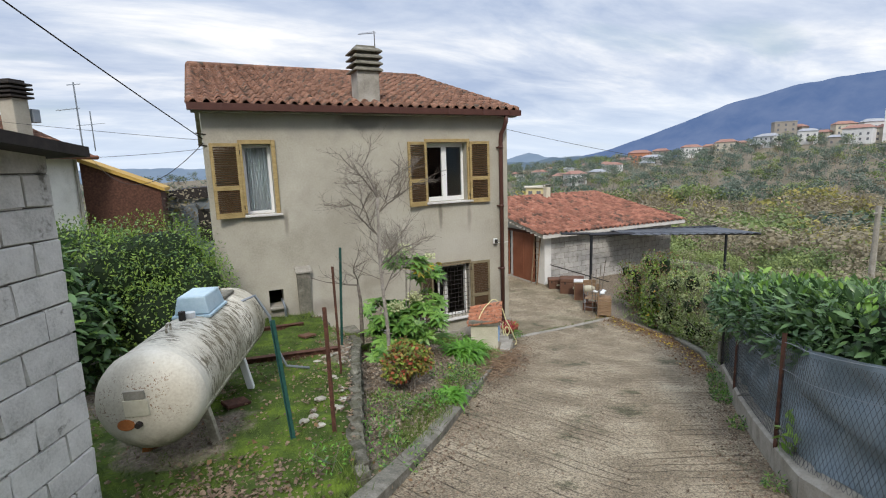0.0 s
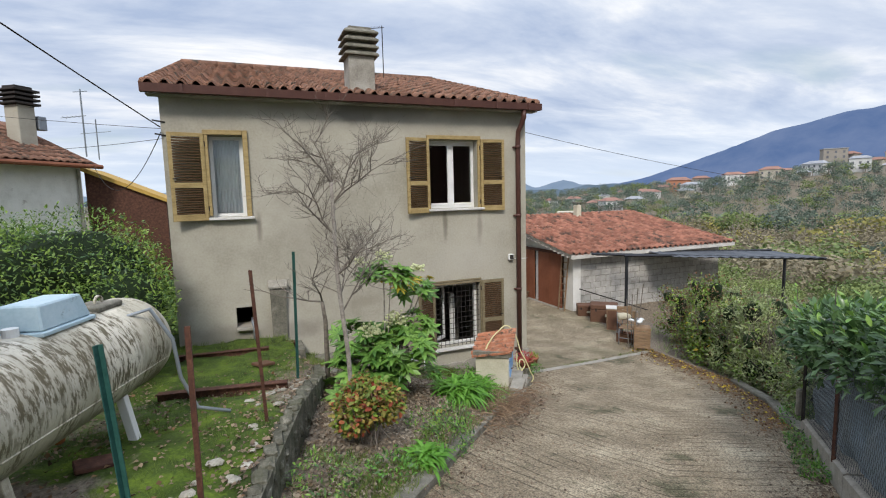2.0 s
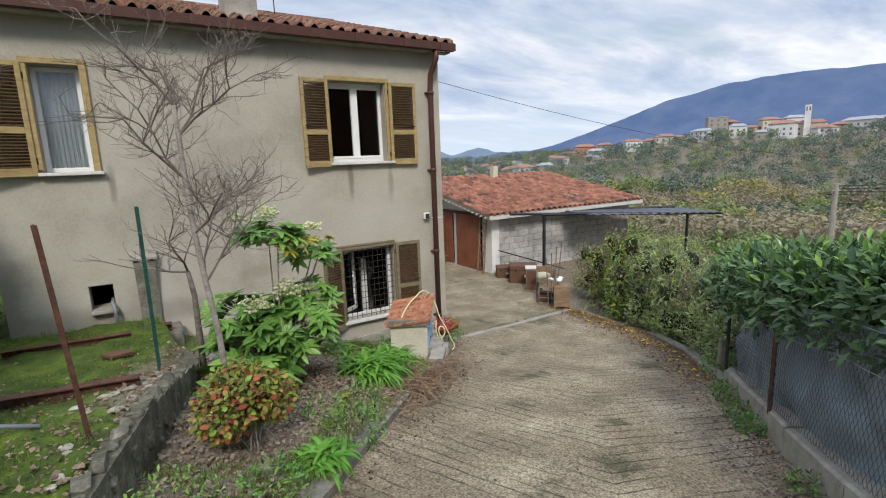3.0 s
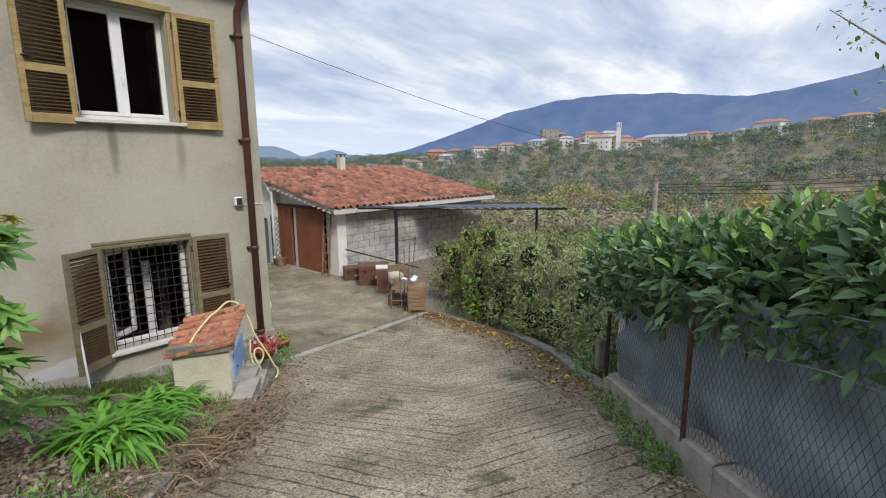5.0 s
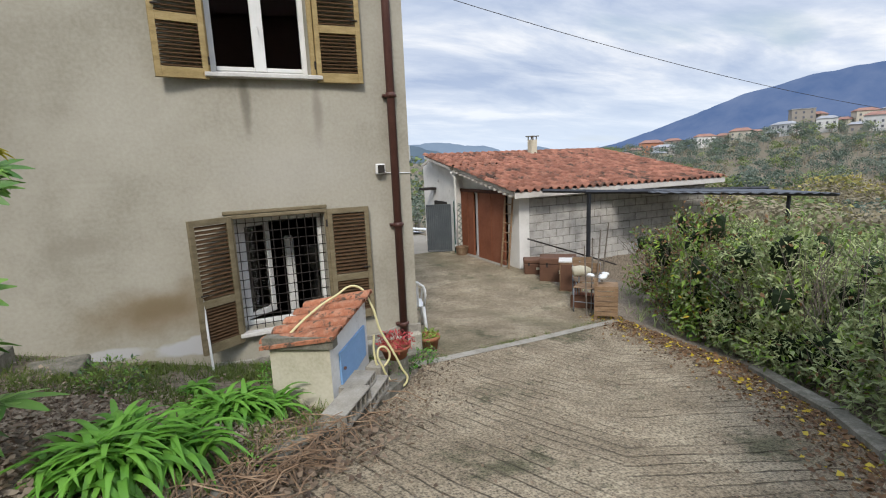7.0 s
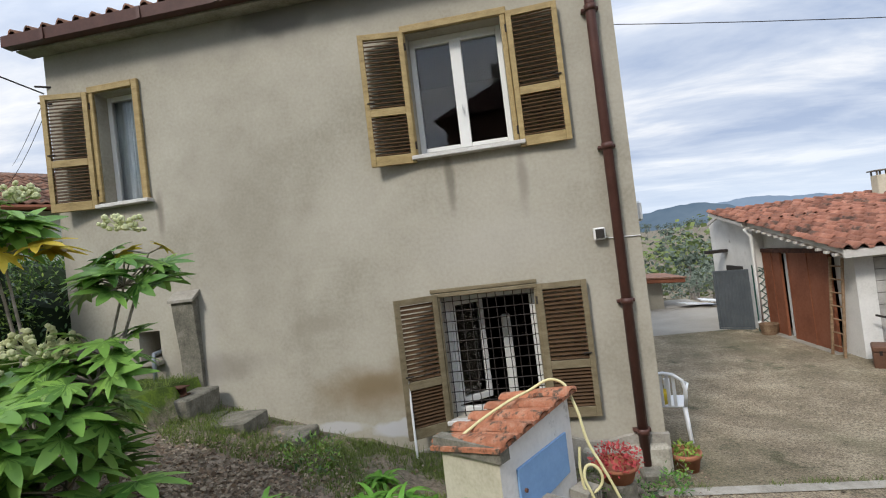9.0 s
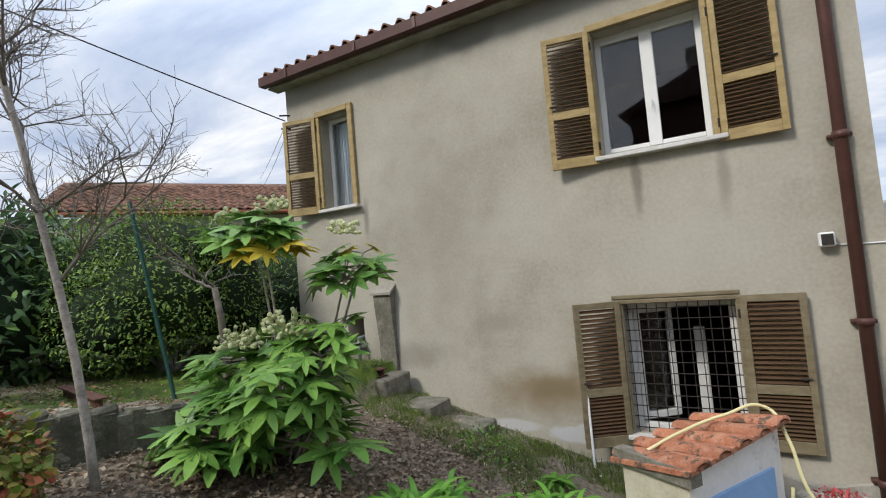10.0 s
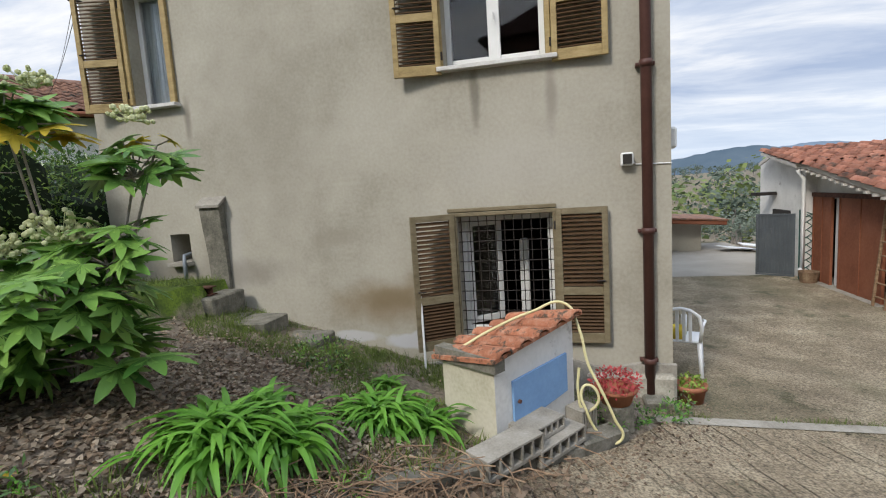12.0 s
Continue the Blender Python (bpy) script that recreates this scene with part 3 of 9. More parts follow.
def hill_angle(b):
    """How high the far hillside stands, in degrees, by bearing from +y towards +x."""
    return np.interp(b, [-180, -60, -5, 20, 36, 46, 54, 61, 66, 70, 76, 84, 95, 120, 180], [1, 0.5, -0.3, 0.3, -0.5, -0.1, 0.8, 1.9, 1.6, 1.2, 1.6, 2.6, 3.5, 3.0, 1])


def ground_z(x, y):
    x, y = np.asarray(x, float), np.asarray(y, float)
    lane = lane_z(x, y)
    kl, kr, wl = kerb_left(y), kerb_right(y), wall_line(y)
    # planting bed between the low wall and the kerb
    top = np.interp(y, [3.0, 4.4, 5.5, 7.0, 8.3, 9.0, 9.7], [-1.0, -1.17, -1.27, -1.30, -1.43, -1.57, -1.62])
    u = np.clip((x - wl) / np.maximum(kl - wl, 0.1), 0, 1)
    bed = top + (lane + 0.04 - top) * (1 - (1 - u) ** (1 + 2.3 * smooth(7, 9.2, y)))
    low = np.where(y > 3.3, bed, lane + 0.05)
    left = np.where(x < wl, lawn_z(y), low)
    left = np.where(y < 3.3, np.where(x < kl - 0.25, np.maximum(lawn_z(y), lane), lane + 0.03), left)
    z = np.where((x < kl) & (y < 9.75), left, lane)
    z = np.where((y >= 9.75) & (x < 6.4), lawn_z(y) + (lane - lawn_z(y)) * smooth(1.0, 6.4, x), z)
    # the slope beyond the lane
    d = np.maximum(x - kr, 0) * 0.75
    d = np.where(y > 14.05, np.maximum(d, np.maximum(y - 24, 0)), d)
    z = z - 0.10 * smooth(0, 0.5, d) - 0.30 * d * smooth(0, 3, d)
    # valley and the hillside on its far side
    dx, dy = x - 4, y - 4
    r = np.hypot(dx, dy)
    b = np.degrees(np.arctan2(dx, dy))
    topz = 380 * np.tan(np.radians(hill_angle(b)))
    far = np.interp(r, [0, 30, 70, 130, 200], [-3, -9, -17, -26, -24])
    far = far + (topz - far) * smooth(170, 390, r)
    far = far + (-60 - far) * smooth(420, 900, r)
    far = far + 3.0 * np.sin(x * 0.023 + 1) * np.cos(y * 0.019) * smooth(60, 160, r)
    w = smooth(16, 55, r) * smooth(-14, 10, x + y)
    w = np.maximum(w, smooth(300, 600, r))
    return z * (1 - w) + far * w


def axis(lo, hi, step, limit, grow=1.12):
    a = list(np.arange(lo, hi, step))
    up, s = [hi], step
    while up[-1] < limit:
        s *= grow
        up.append(up[-1] + s)
    dn, s = [lo - step], step
    while dn[-1] > -limit:
        s *= grow
        dn.append(dn[-1] - s)
    return np.array(dn[::-1] + a + up)


def ground_mat():
    """Moss and grass, or bare soil, as the ground's cover attribute and broken noise say."""
    g = mat("ground", [(0.016, 0.024, 0.006), (0.050, 0.082, 0.010), (0.135, 0.200, 0.016)], 3.5, 0.97, 0.9, 45, bump_dist=0.02)
    nt = g.node_tree
    b = nt.nodes["Principled BSDF"]
    soil = nt.nodes.new("ShaderNodeValToRGB")
    soil.color_ramp.elements[0].position, soil.color_ramp.elements[0].color = 0.3, (0.045, 0.035, 0.026, 1)
    soil.color_ramp.elements[1].position, soil.color_ramp.elements[1].color = 0.68, (0.30, 0.25, 0.19, 1)
    geo = nt.nodes.new("ShaderNodeNewGeometry")
    n1 = nt.nodes.new("ShaderNodeTexNoise")
    n1.inputs["Scale"].default_value, n1.inputs["Detail"].default_value, n1.inputs["Roughness"].default_value = 22, 8, 0.75
    nt.links.new(geo.outputs["Position"], n1.inputs["Vector"])
    nt.links.new(n1.outputs[0], soil.inputs[0])
    n2 = nt.nodes.new("ShaderNodeTexNoise")
    n2.inputs["Scale"].default_value, n2.inputs["Detail"].default_value, n2.inputs["Roughness"].default_value = 2.6, 8, 0.7
    nt.links.new(geo.outputs["Position"], n2.inputs["Vector"])
    at = nt.nodes.new("ShaderNodeAttribute")
    at.attribute_name = "cover"
    ad = nt.nodes.new("ShaderNodeMath")
    ad.operation = "ADD"
    nt.links.new(at.outputs["Fac"], ad.inputs[0])
    nt.links.new(n2.outputs[0], ad.inputs[1])
    mr = nt.nodes.new("ShaderNodeMapRange")
    mr.inputs[1].default_value, mr.inputs[2].default_value = 0.93, 1.10
    nt.links.new(ad.outputs[0], mr.inputs[0])
    mx = nt.nodes.new("ShaderNodeMix")
    mx.data_type = "RGBA"
    old = b.inputs["Base Color"].links[0].from_socket
    nt.links.new(mr.outputs[0], mx.inputs[0])
    nt.links.new(soil.outputs[0], mx.inputs[6])
    nt.links.new(old, mx.inputs[7])
    nt.links.new(mx.outputs[2], b.inputs["Base Color"])
    return g


def cover(x, y):
    """1 where moss and grass grow, 0 on bare soil."""
    x, y = np.asarray(x, float), np.asarray(y, float)
    c = np.where(x < wall_line(y), 0.74, 0.47)
    for cx, cy, r in ((2.1, 6.2, 0.9), (2.6, 7.2, 1.0), (3.2, 6.6, 0.8), (4.0, 7.0, 0.8), (-1.3, 6.4, 1.0), (4.6, 7.3, 0.7), (-0.4, 4.6, 0.5)):
        c = c - 0.5 * np.exp(-((x - cx) ** 2 + (y - cy) ** 2) / r ** 2)
    c = c - 0.45 * smooth(0.8, 0.1, kerb_left(y) - x) * (y > 6.2)
    r = np.hypot(x - 4, y - 5)
    return np.where(r > 20, 0.42, c)


gx, gy = axis(-4, 12, 0.09, 4600), axis(0, 15, 0.09, 4600)
X, Y = np.meshgrid(gx, gy)
Z = ground_z(X, Y)
near = (np.abs(X - 3) < 12) & (np.abs(Y - 7) < 12)
lawn_like = near & (X < kerb_left(Y) - 0.1) & (Y < 12)
bumps = 0.02 * np.sin(X * 7.3 + 2 * np.sin(Y * 3.1)) * np.cos(Y * 6.1) + 0.012 * np.sin(X * 17 + Y * 9)
Z = Z + np.where(lawn_like, bumps, 0) - np.where((~lawn_like) & (X > -8) & (X < kerb_right(Y)) & (Y > -8) & (Y < 26), 0.05, 0)
nx, ny = len(gx), len(gy)
idx = np.arange(nx * ny).reshape(ny, nx)
quads = np.stack([idx[:-1, :-1], idx[:-1, 1:], idx[1:, 1:], idx[1:, :-1]], -1).reshape(-1, 4)
ground = from_arrays("ground", np.stack([X, Y, Z], -1).reshape(-1, 3), quads, ground_mat(), smooth=True, kind="structure",
                     label="mossy grass, bare soil and leaf litter running down to a wooded valley")


at_ = ground.data.attributes.new("cover", "FLOAT", "POINT")
at_.data.foreach_set("value", cover(X, Y).astype(np.float32).ravel())


# lane: a sheet of ribbed concrete between the kerbs
def lane_mat(name, ribbed):
    m = mat(name, [(0.106, 0.082, 0.052), (0.212, 0.172, 0.117), (0.345, 0.295, 0.208)], 1.4, 0.93, 0.0, 45, stain=((0.085, 0.078, 0.045), 1.1, 0.57))
    nt = m.node_tree
    b = nt.nodes["Principled BSDF"]
    geo = nt.nodes.new("ShaderNodeNewGeometry")
    sep = nt.nodes.new("ShaderNodeSeparateXYZ")
    nt.links.new(geo.outputs["Position"], sep.inputs[0])

    def math_n(op, a, b_=None, c=None):
        n = nt.nodes.new("ShaderNodeMath")
        n.operation = op
        for i, v in enumerate((a, b_, c)):
            if v is None:
                continue
            if isinstance(v, (int, float)):
                n.inputs[i].default_value = v
            else:
                nt.links.new(v, n.inputs[i])
        return n.outputs[0]

    grain = nt.nodes.new("ShaderNodeTexNoise")
    grain.inputs["Scale"].default_value, grain.inputs["Detail"].default_value, grain.inputs["Roughness"].default_value = 34, 9, 0.78
    nt.links.new(geo.outputs["Position"], grain.inputs["Vector"])
    height = grain.outputs[0]
    spk = nt.nodes.new("ShaderNodeTexVoronoi")
    spk.inputs["Scale"].default_value = 55
    nt.links.new(geo.outputs["Position"], spk.inputs["Vector"])
    sr = nt.nodes.new("ShaderNodeMapRange")
    sr.inputs[1].default_value, sr.inputs[2].default_value, sr.inputs[3].default_value, sr.inputs[4].default_value = 0.38, 0.62, 0.34, 1.65
    nt.links.new(math_n("ADD", math_n("MULTIPLY", grain.outputs[0], 0.8), math_n("MULTIPLY", spk.outputs["Distance"], 0.25)), sr.inputs[0])
    hs = nt.nodes.new("ShaderNodeHueSaturation")
    nt.links.new(sr.outputs[0], hs.inputs["Value"])
    nt.links.new(b.inputs["Base Color"].links[0].from_socket, hs.inputs["Color"])
    nt.links.new(hs.outputs[0], b.inputs["Base Color"])
    if ribbed:
        wob = nt.nodes.new("ShaderNodeTexNoise")
        wob.inputs["Scale"].default_value, wob.inputs["Detail"].default_value = 1.6, 3
        nt.links.new(geo.outputs["Position"], wob.inputs["Vector"])
        s = math_n("ADD", math_n("MULTIPLY", sep.outputs[0], 0.70), math_n("MULTIPLY", sep.outputs[1], 0.714))
        v = math_n("SUBTRACT", math_n("MULTIPLY", sep.outputs[0], 0.714), math_n("MULTIPLY", sep.outputs[1], 0.70))
        v = math_n("ABSOLUTE", math_n("SUBTRACT", v, 0.25))
        ph = math_n("ADD", math_n("ADD", s, math_n("MULTIPLY", v, -0.50)), math_n("MULTIPLY", wob.outputs[0], 0.15))
        fr = math_n("FRACT", math_n("MULTIPLY", ph, 6.2))
        d = math_n("ABSOLUTE", math_n("SUBTRACT", fr, 0.5))
        g = nt.nodes.new("ShaderNodeMapRange")
        g.inputs[1].default_value, g.inputs[2].default_value, g.inputs[3].default_value, g.inputs[4].default_value = 0.015, 0.065, 1.0, 0.0
        nt.links.new(d, g.inputs[0])
        wear = nt.nodes.new("ShaderNodeTexNoise")
        wear.inputs["Scale"].default_value, wear.inputs["Detail"].default_value = 2.3, 5
        nt.links.new(geo.outputs["Position"], wear.inputs["Vector"])
        wr = nt.nodes.new("ShaderNodeMapRange")
        wr.inputs[1].default_value, wr.inputs[2].default_value = 0.40, 0.62
        nt.links.new(wear.outputs[0], wr.inputs[0])
        groove = math_n("MULTIPLY", g.outputs[0], wr.outputs[0])
        old = b.inputs["Base Color"].links[0].from_socket
        mx = nt.nodes.new("ShaderNodeMix")
        mx.data_type = "RGBA"
        mx.inputs[7].default_value = (0.055, 0.046, 0.034, 1)
        nt.links.new(math_n("MULTIPLY", groove, 0.7), mx.inputs[0])
        nt.links.new(old, mx.inputs[6])
        nt.links.new(mx.outputs[2], b.inputs["Base Color"])
        height = math_n("SUBTRACT", math_n("MULTIPLY", grain.outputs[0], 0.5), math_n("MULTIPLY", groove, 1.6))
    bp = nt.nodes.new("ShaderNodeBump")
    bp.inputs["Strength"].default_value, bp.inputs["Distance"].default_value = 1.0, 0.02
    nt.links.new(height, bp.inputs["Height"])
    nt.links.new(bp.outputs[0], b.inputs["Normal"])
    return m


M["lane"] = lane_mat("ribbed_lane_concrete", True)
M["yard"] = lane_mat("yard_concrete", False)
moss = M["yard"].node_tree.nodes.new("ShaderNodeMix")
moss.data_type = "RGBA"
moss.inputs[7].default_value = (0.10, 0.098, 0.048, 1)
mn = M["yard"].node_tree.nodes.new("ShaderNodeTexNoise")
mn.inputs["Scale"].default_value, mn.inputs["Detail"].default_value, mn.inputs["Roughness"].default_value = 0.8, 9, 0.72
mr_ = M["yard"].node_tree.nodes.new("ShaderNodeMapRange")
mr_.inputs[1].default_value, mr_.inputs[2].default_value, mr_.inputs[3].default_value, mr_.inputs[4].default_value = 0.42, 0.62, 0.0, 0.75
yb = M["yard"].node_tree.nodes["Principled BSDF"]
M["yard"].node_tree.links.new(mn.outputs[0], mr_.inputs[0])
M["yard"].node_tree.links.new(mr_.outputs[0], moss.inputs[0])
M["yard"].node_tree.links.new(yb.inputs["Base Color"].links[0].from_socket, moss.inputs[6])
M["yard"].node_tree.links.new(moss.outputs[2], yb.inputs["Base Color"])
M["pale_conc"] = mat("pale_yard_concrete", [(0.25, 0.23, 0.195), (0.36, 0.335, 0.29)], 1.0, 0.9, 0.3, 50)
JOINT = lambda x: 9.25 + 0.18 * (np.asarray(x, float) - 6.3)


def sheet(name, material, rows, lift, label):
    """A paved sheet between two side lines; rows: (x_left, x_right, y)."""
    v, f, n = [], [], 40
    for xl, xr, y in rows:
        xs = np.linspace(xl, xr, n)
        yy = y(xs) if callable(y) else np.full(n, y)
        v += list(np.stack([xs, yy, lane_z(xs, yy) + lift], 1))
    for j in range(len(rows) - 1):
        for i in range(n - 1):
            a = j * n + i
            f.append((a, a + 1, a + n + 1, a + n))
    return from_arrays(name, v, f, material, smooth=True, kind="structure", label=label)


rows = [(float(kerb_left(y)), float(kerb_right(y)) + 0.02, float(y)) for y in np.arange(-14, 8.9, 0.12)]
rows += [(6.1, 10.0, lambda x: JOINT(x) - 0.24), (6.2, 10.0, lambda x: JOINT(x) - 0.12), (6.2, 10.0, JOINT)]
sheet("road", M["lane"], rows, 0.0, "worn concrete lane with herringbone grooves, sloping down to the yard")
rows = [(6.0, 10.1, lambda x: JOINT(x) + 0.02)]
rows += [(5.5, float(kerb_right(y)) if y < 14 else 11.3, float(y)) for y in np.arange(10.05, 24.6, 0.3)]
sheet("pavement", M["yard"], rows, 0.004, "mossy old concrete yard between house and barn")
sheet("pavement", M["pale_conc"], [(5.6, 11.2 if y > 17 else 10.0 + (y - 15.2) * 0.6, float(y)) for y in np.arange(17.6, 24.4, 0.4)], 0.012, "paler concrete at the far end of the yard")
bm = bmesh.new()
xs = np.linspace(6.15, 10.0, 20)
for a, b in zip(xs, xs[1:]):
    ya, yb = float(JOINT(a)), float(JOINT(b))
    bm.faces.new([bm.verts.new(p) for p in ((a, ya - 0.10, float(lane_z(a, ya)) + 0.016), (b, yb - 0.10, float(lane_z(b, yb)) + 0.016), (b, yb + 0.03, float(lane_z(b, yb)) + 0.018), (a, ya + 0.03, float(lane_z(a, ya)) + 0.018))])
bmesh.ops.remove_doubles(bm, verts=bm.verts, dist=0.001)
mesh_ob("drain_strip", bm, M["conc"], kind="structure", label="pale concrete strip across the foot of the lane")


# kerbs
def kerb_run(name, pts, w, h_in, h_out, material, label, seg=0.9):
    """A kerb along points (x, y): h_in above the lane; goes 0.25 m into the ground."""
    base = thing(name, label, "kerb", (pts[0][0], pts[0][1], 0))
    base["kind"] = "structure"
    rnd = random.Random(len(pts))
    out = []
    for (x0, y0), (x1, y1) in zip(pts, pts[1:]):
        n = max(1, round(math.hypot(x1 - x0, y1 - y0) / seg))
        out += [((x0 + (x1 - x0) * i / n, y0 + (y1 - y0) * i / n), (x0 + (x1 - x0) * (i + 1) / n, y0 + (y1 - y0) * (i + 1) / n)) for i in range(n)]
    for a, b in out:
        d = Vector((b[0] - a[0], b[1] - a[1])).normalized()
        nrm = Vector((-d.y, d.x)) * w
        za, zb = float(lane_z(*a)), float(lane_z(*b))
        bm = bmesh.new()
        g = 0.004
        k = rnd.uniform(-0.008, 0.008)
        c = [(a[0] + d.x * g, a[1] + d.y * g, za), (b[0] - d.x * g, b[1] - d.y * g, zb)]
        vs = []
        for (x, y, z) in c:
            vs.append([bm.verts.new(p) for p in ((x, y, z - 0.25), (x, y, z + h_in + k - 0.015), (x + nrm.x * 0.15, y + nrm.y * 0.15, z + h_in + k), (x + nrm.x, y + nrm.y, z + h_out + k), (x + nrm.x, y + nrm.y, z - 0.25))])
        for i in range(5):
            bm.faces.new((vs[0][i], vs[0][(i + 1) % 5], vs[1][(i + 1) % 5], vs[1][i]))
        bm.faces.new(vs[0][::-1])
        bm.faces.new(vs[1])
        bmesh.ops.recalc_face_normals(bm, faces=bm.faces)
        for v in bm.verts:
            v.co -= base.location
        part("kerb_stone", bm, material, base)
    return base


ys = [-6, -3, 0, 1.7, 2.7, 4.17, 5.37, 6.26, 7.0, 7.76, 8.2, 8.62]
kerb_run("kerb_left", [(float(kerb_left(y)), y) for y in ys], 0.15, 0.09, 0.10, M["conc_dark"], "weathered concrete kerb along the planting bed")
kerb_run("kerb_right", [(float(kerb_right(y)), y) for y in (7.4, 6.3, 5.05)], 0.14, 0.07, 0.07, M["conc_dark"], "low concrete kerb beside the wild shrubs")
kerb_run("kerb_wall", [(float(kerb_right(y)), y) for y in (5.0, 4.3, 3.6, 2.95, 1.9, 0.9, -1.2, -4)], 0.17, 0.24, 0.26, M["conc"], "low block wall under the shade-net fence")

# ---- farmhouse ----
HX0, HX1, HY0, HY1 = 0.0, 6.4, 9.7, 20.9
EAVE_Y, EAVE_Z, RIDGE_Y, RIDGE_Z = 9.50, 2.72, 15.1, 4.42
OPEN = {"upper_left": (0.63, 1.13, 0.73, 2.02), "upper_right": (4.33, 5.31, 0.74, 2.02), "lower": (4.37, 5.32, -1.98, -0.74), "cellar": (0.86, 1.13, -1.10, -0.77)}

house = thing("farmhouse", "two-storey plastered farmhouse with tiled gable roof and brown shutters", "house", (HX0, HY0, -2.9))


def local(ob, bm):
    """Moves world-placed mesh code into the frame of its thing."""
    inv = ob.matrix_basis.inverted()
    for v in bm.verts:
        v.co = inv @ v.co
    return bm


def wall_with_holes(x0, x1, z0, z1, y0, y1, holes):
    """A wall in the x-z plane, with a thickness from y0 to y1 and open holes (x0, x1, z0, z1)."""
    xs = sorted({x0, x1, *[h[0] for h in holes], *[h[1] for h in holes]})
    zs = sorted({z0, z1, *[h[2] for h in holes], *[h[3] for h in holes]})
    bm = bmesh.new()
    solid = {}
    for i in range(len(xs) - 1):
        for j in range(len(zs) - 1):
            cx, cz = (xs[i] + xs[i + 1]) / 2, (zs[j] + zs[j + 1]) / 2
            solid[i, j] = not any(h[0] < cx < h[1] and h[2] < cz < h[3] for h in holes)
    V = {}

    def v(i, j, y):
        if (i, j, y) not in V:
            V[i, j, y] = bm.verts.new((xs[i], y, zs[j]))
        return V[i, j, y]

    for (i, j), s in solid.items():
        if not s:
            continue
        bm.faces.new((v(i, j, y0), v(i + 1, j, y0), v(i + 1, j + 1, y0), v(i, j + 1, y0)))
        bm.faces.new((v(i, j, y1), v(i, j + 1, y1), v(i + 1, j + 1, y1), v(i + 1, j, y1)))
        for di, dj, a, b in ((-1, 0, (i, j + 1), (i, j)), (1, 0, (i + 1, j), (i + 1, j + 1)), (0, -1, (i, j), (i + 1, j)), (0, 1, (i + 1, j + 1), (i, j + 1))):
            if not solid.get((i + di, j + dj), False):
                bm.faces.new((v(*a, y0), v(*a, y1), v(*b, y1), v(*b, y0)))
    return bm


def stained_plaster():
    """House plaster with soot under the chimney, damp near the ground and a darker band along the top, each with a
    shape of its own.
    """
    m = M["plaster"].copy()
    m.name = "house_plaster"
    nt = m.node_tree
    b = nt.nodes["Principled BSDF"]
    geo = nt.nodes.new("ShaderNodeNewGeometry")
    nz = nt.nodes.new("ShaderNodeTexNoise")
    nz.inputs["Scale"].default_value, nz.inputs["Detail"].default_value = 2.2, 6
    nt.links.new(geo.outputs["Position"], nz.inputs["Vector"])

    def blot(centre, size, col, amount, edge=(0.55, 1.15)):
        sub = nt.nodes.new("ShaderNodeVectorMath")
        sub.operation = "SUBTRACT"
        sub.inputs[1].default_value = centre
        nt.links.new(geo.outputs["Position"], sub.inputs[0])
        dv = nt.nodes.new("ShaderNodeVectorMath")
        dv.operation = "DIVIDE"
        dv.inputs[1].default_value = size
        nt.links.new(sub.outputs[0], dv.inputs[0])
        ln = nt.nodes.new("ShaderNodeVectorMath")
        ln.operation = "LENGTH"
        nt.links.new(dv.outputs[0], ln.inputs[0])
        ad = nt.nodes.new("ShaderNodeMath")
        ad.operation = "ADD"
        nt.links.new(ln.outputs["Value"], ad.inputs[0])
        sc = nt.nodes.new("ShaderNodeMath")
        sc.operation = "MULTIPLY_ADD"
        sc.inputs[1].default_value, sc.inputs[2].default_value = 1.5, -0.75
        nt.links.new(nz.outputs[0], sc.inputs[0])
        nt.links.new(sc.outputs[0], ad.inputs[1])
        mr = nt.nodes.new("ShaderNodeMapRange")
        mr.interpolation_type = "SMOOTHSTEP"
        mr.inputs[1].default_value, mr.inputs[2].default_value, mr.inputs[3].default_value, mr.inputs[4].default_value = edge[0], edge[1], amount, 0.0
        nt.links.new(ad.outputs[0], mr.inputs[0])
        old = b.inputs["Base Color"].links[0].from_socket
        mx = nt.nodes.new("ShaderNodeMix")
        mx.data_type = "RGBA"
        mx.inputs[7].default_value = (*col, 1)
        nt.links.new(mr.outputs[0], mx.inputs[0])
        nt.links.new(old, mx.inputs[6])
        nt.links.new(mx.outputs[2], b.inputs["Base Color"])

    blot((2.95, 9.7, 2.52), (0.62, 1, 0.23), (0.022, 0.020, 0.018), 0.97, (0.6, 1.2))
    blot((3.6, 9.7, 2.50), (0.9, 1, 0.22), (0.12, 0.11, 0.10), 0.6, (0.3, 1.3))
    blot((3.55, 9.7, -1.62), (0.75, 1, 0.28), (0.22, 0.165, 0.095), 0.75, (0.3, 1.4))
    blot((3.55, 9.7, -1.58), (0.40, 1, 0.16), (0.17, 0.12, 0.06), 0.55, (0.3, 1.3))
    blot((3.9, 9.7, -2.05), (0.55, 1, 0.15), (0.50, 0.51, 0.53), 0.9, (0.55, 0.8))
    blot((3.15, 9.7, -2.0), (0.45, 1, 0.10), (0.48, 0.48, 0.49), 0.8, (0.5, 0.8))
    blot((1.75, 9.7, -1.0), (0.14, 1, 0.75), (0.42, 0.40, 0.37), 0.35, (0.4, 1.1))
    blot((2.3, 9.7, 0.3), (0.8, 1, 1.3), (0.27, 0.245, 0.20), 0.30, (0.3, 1.4))
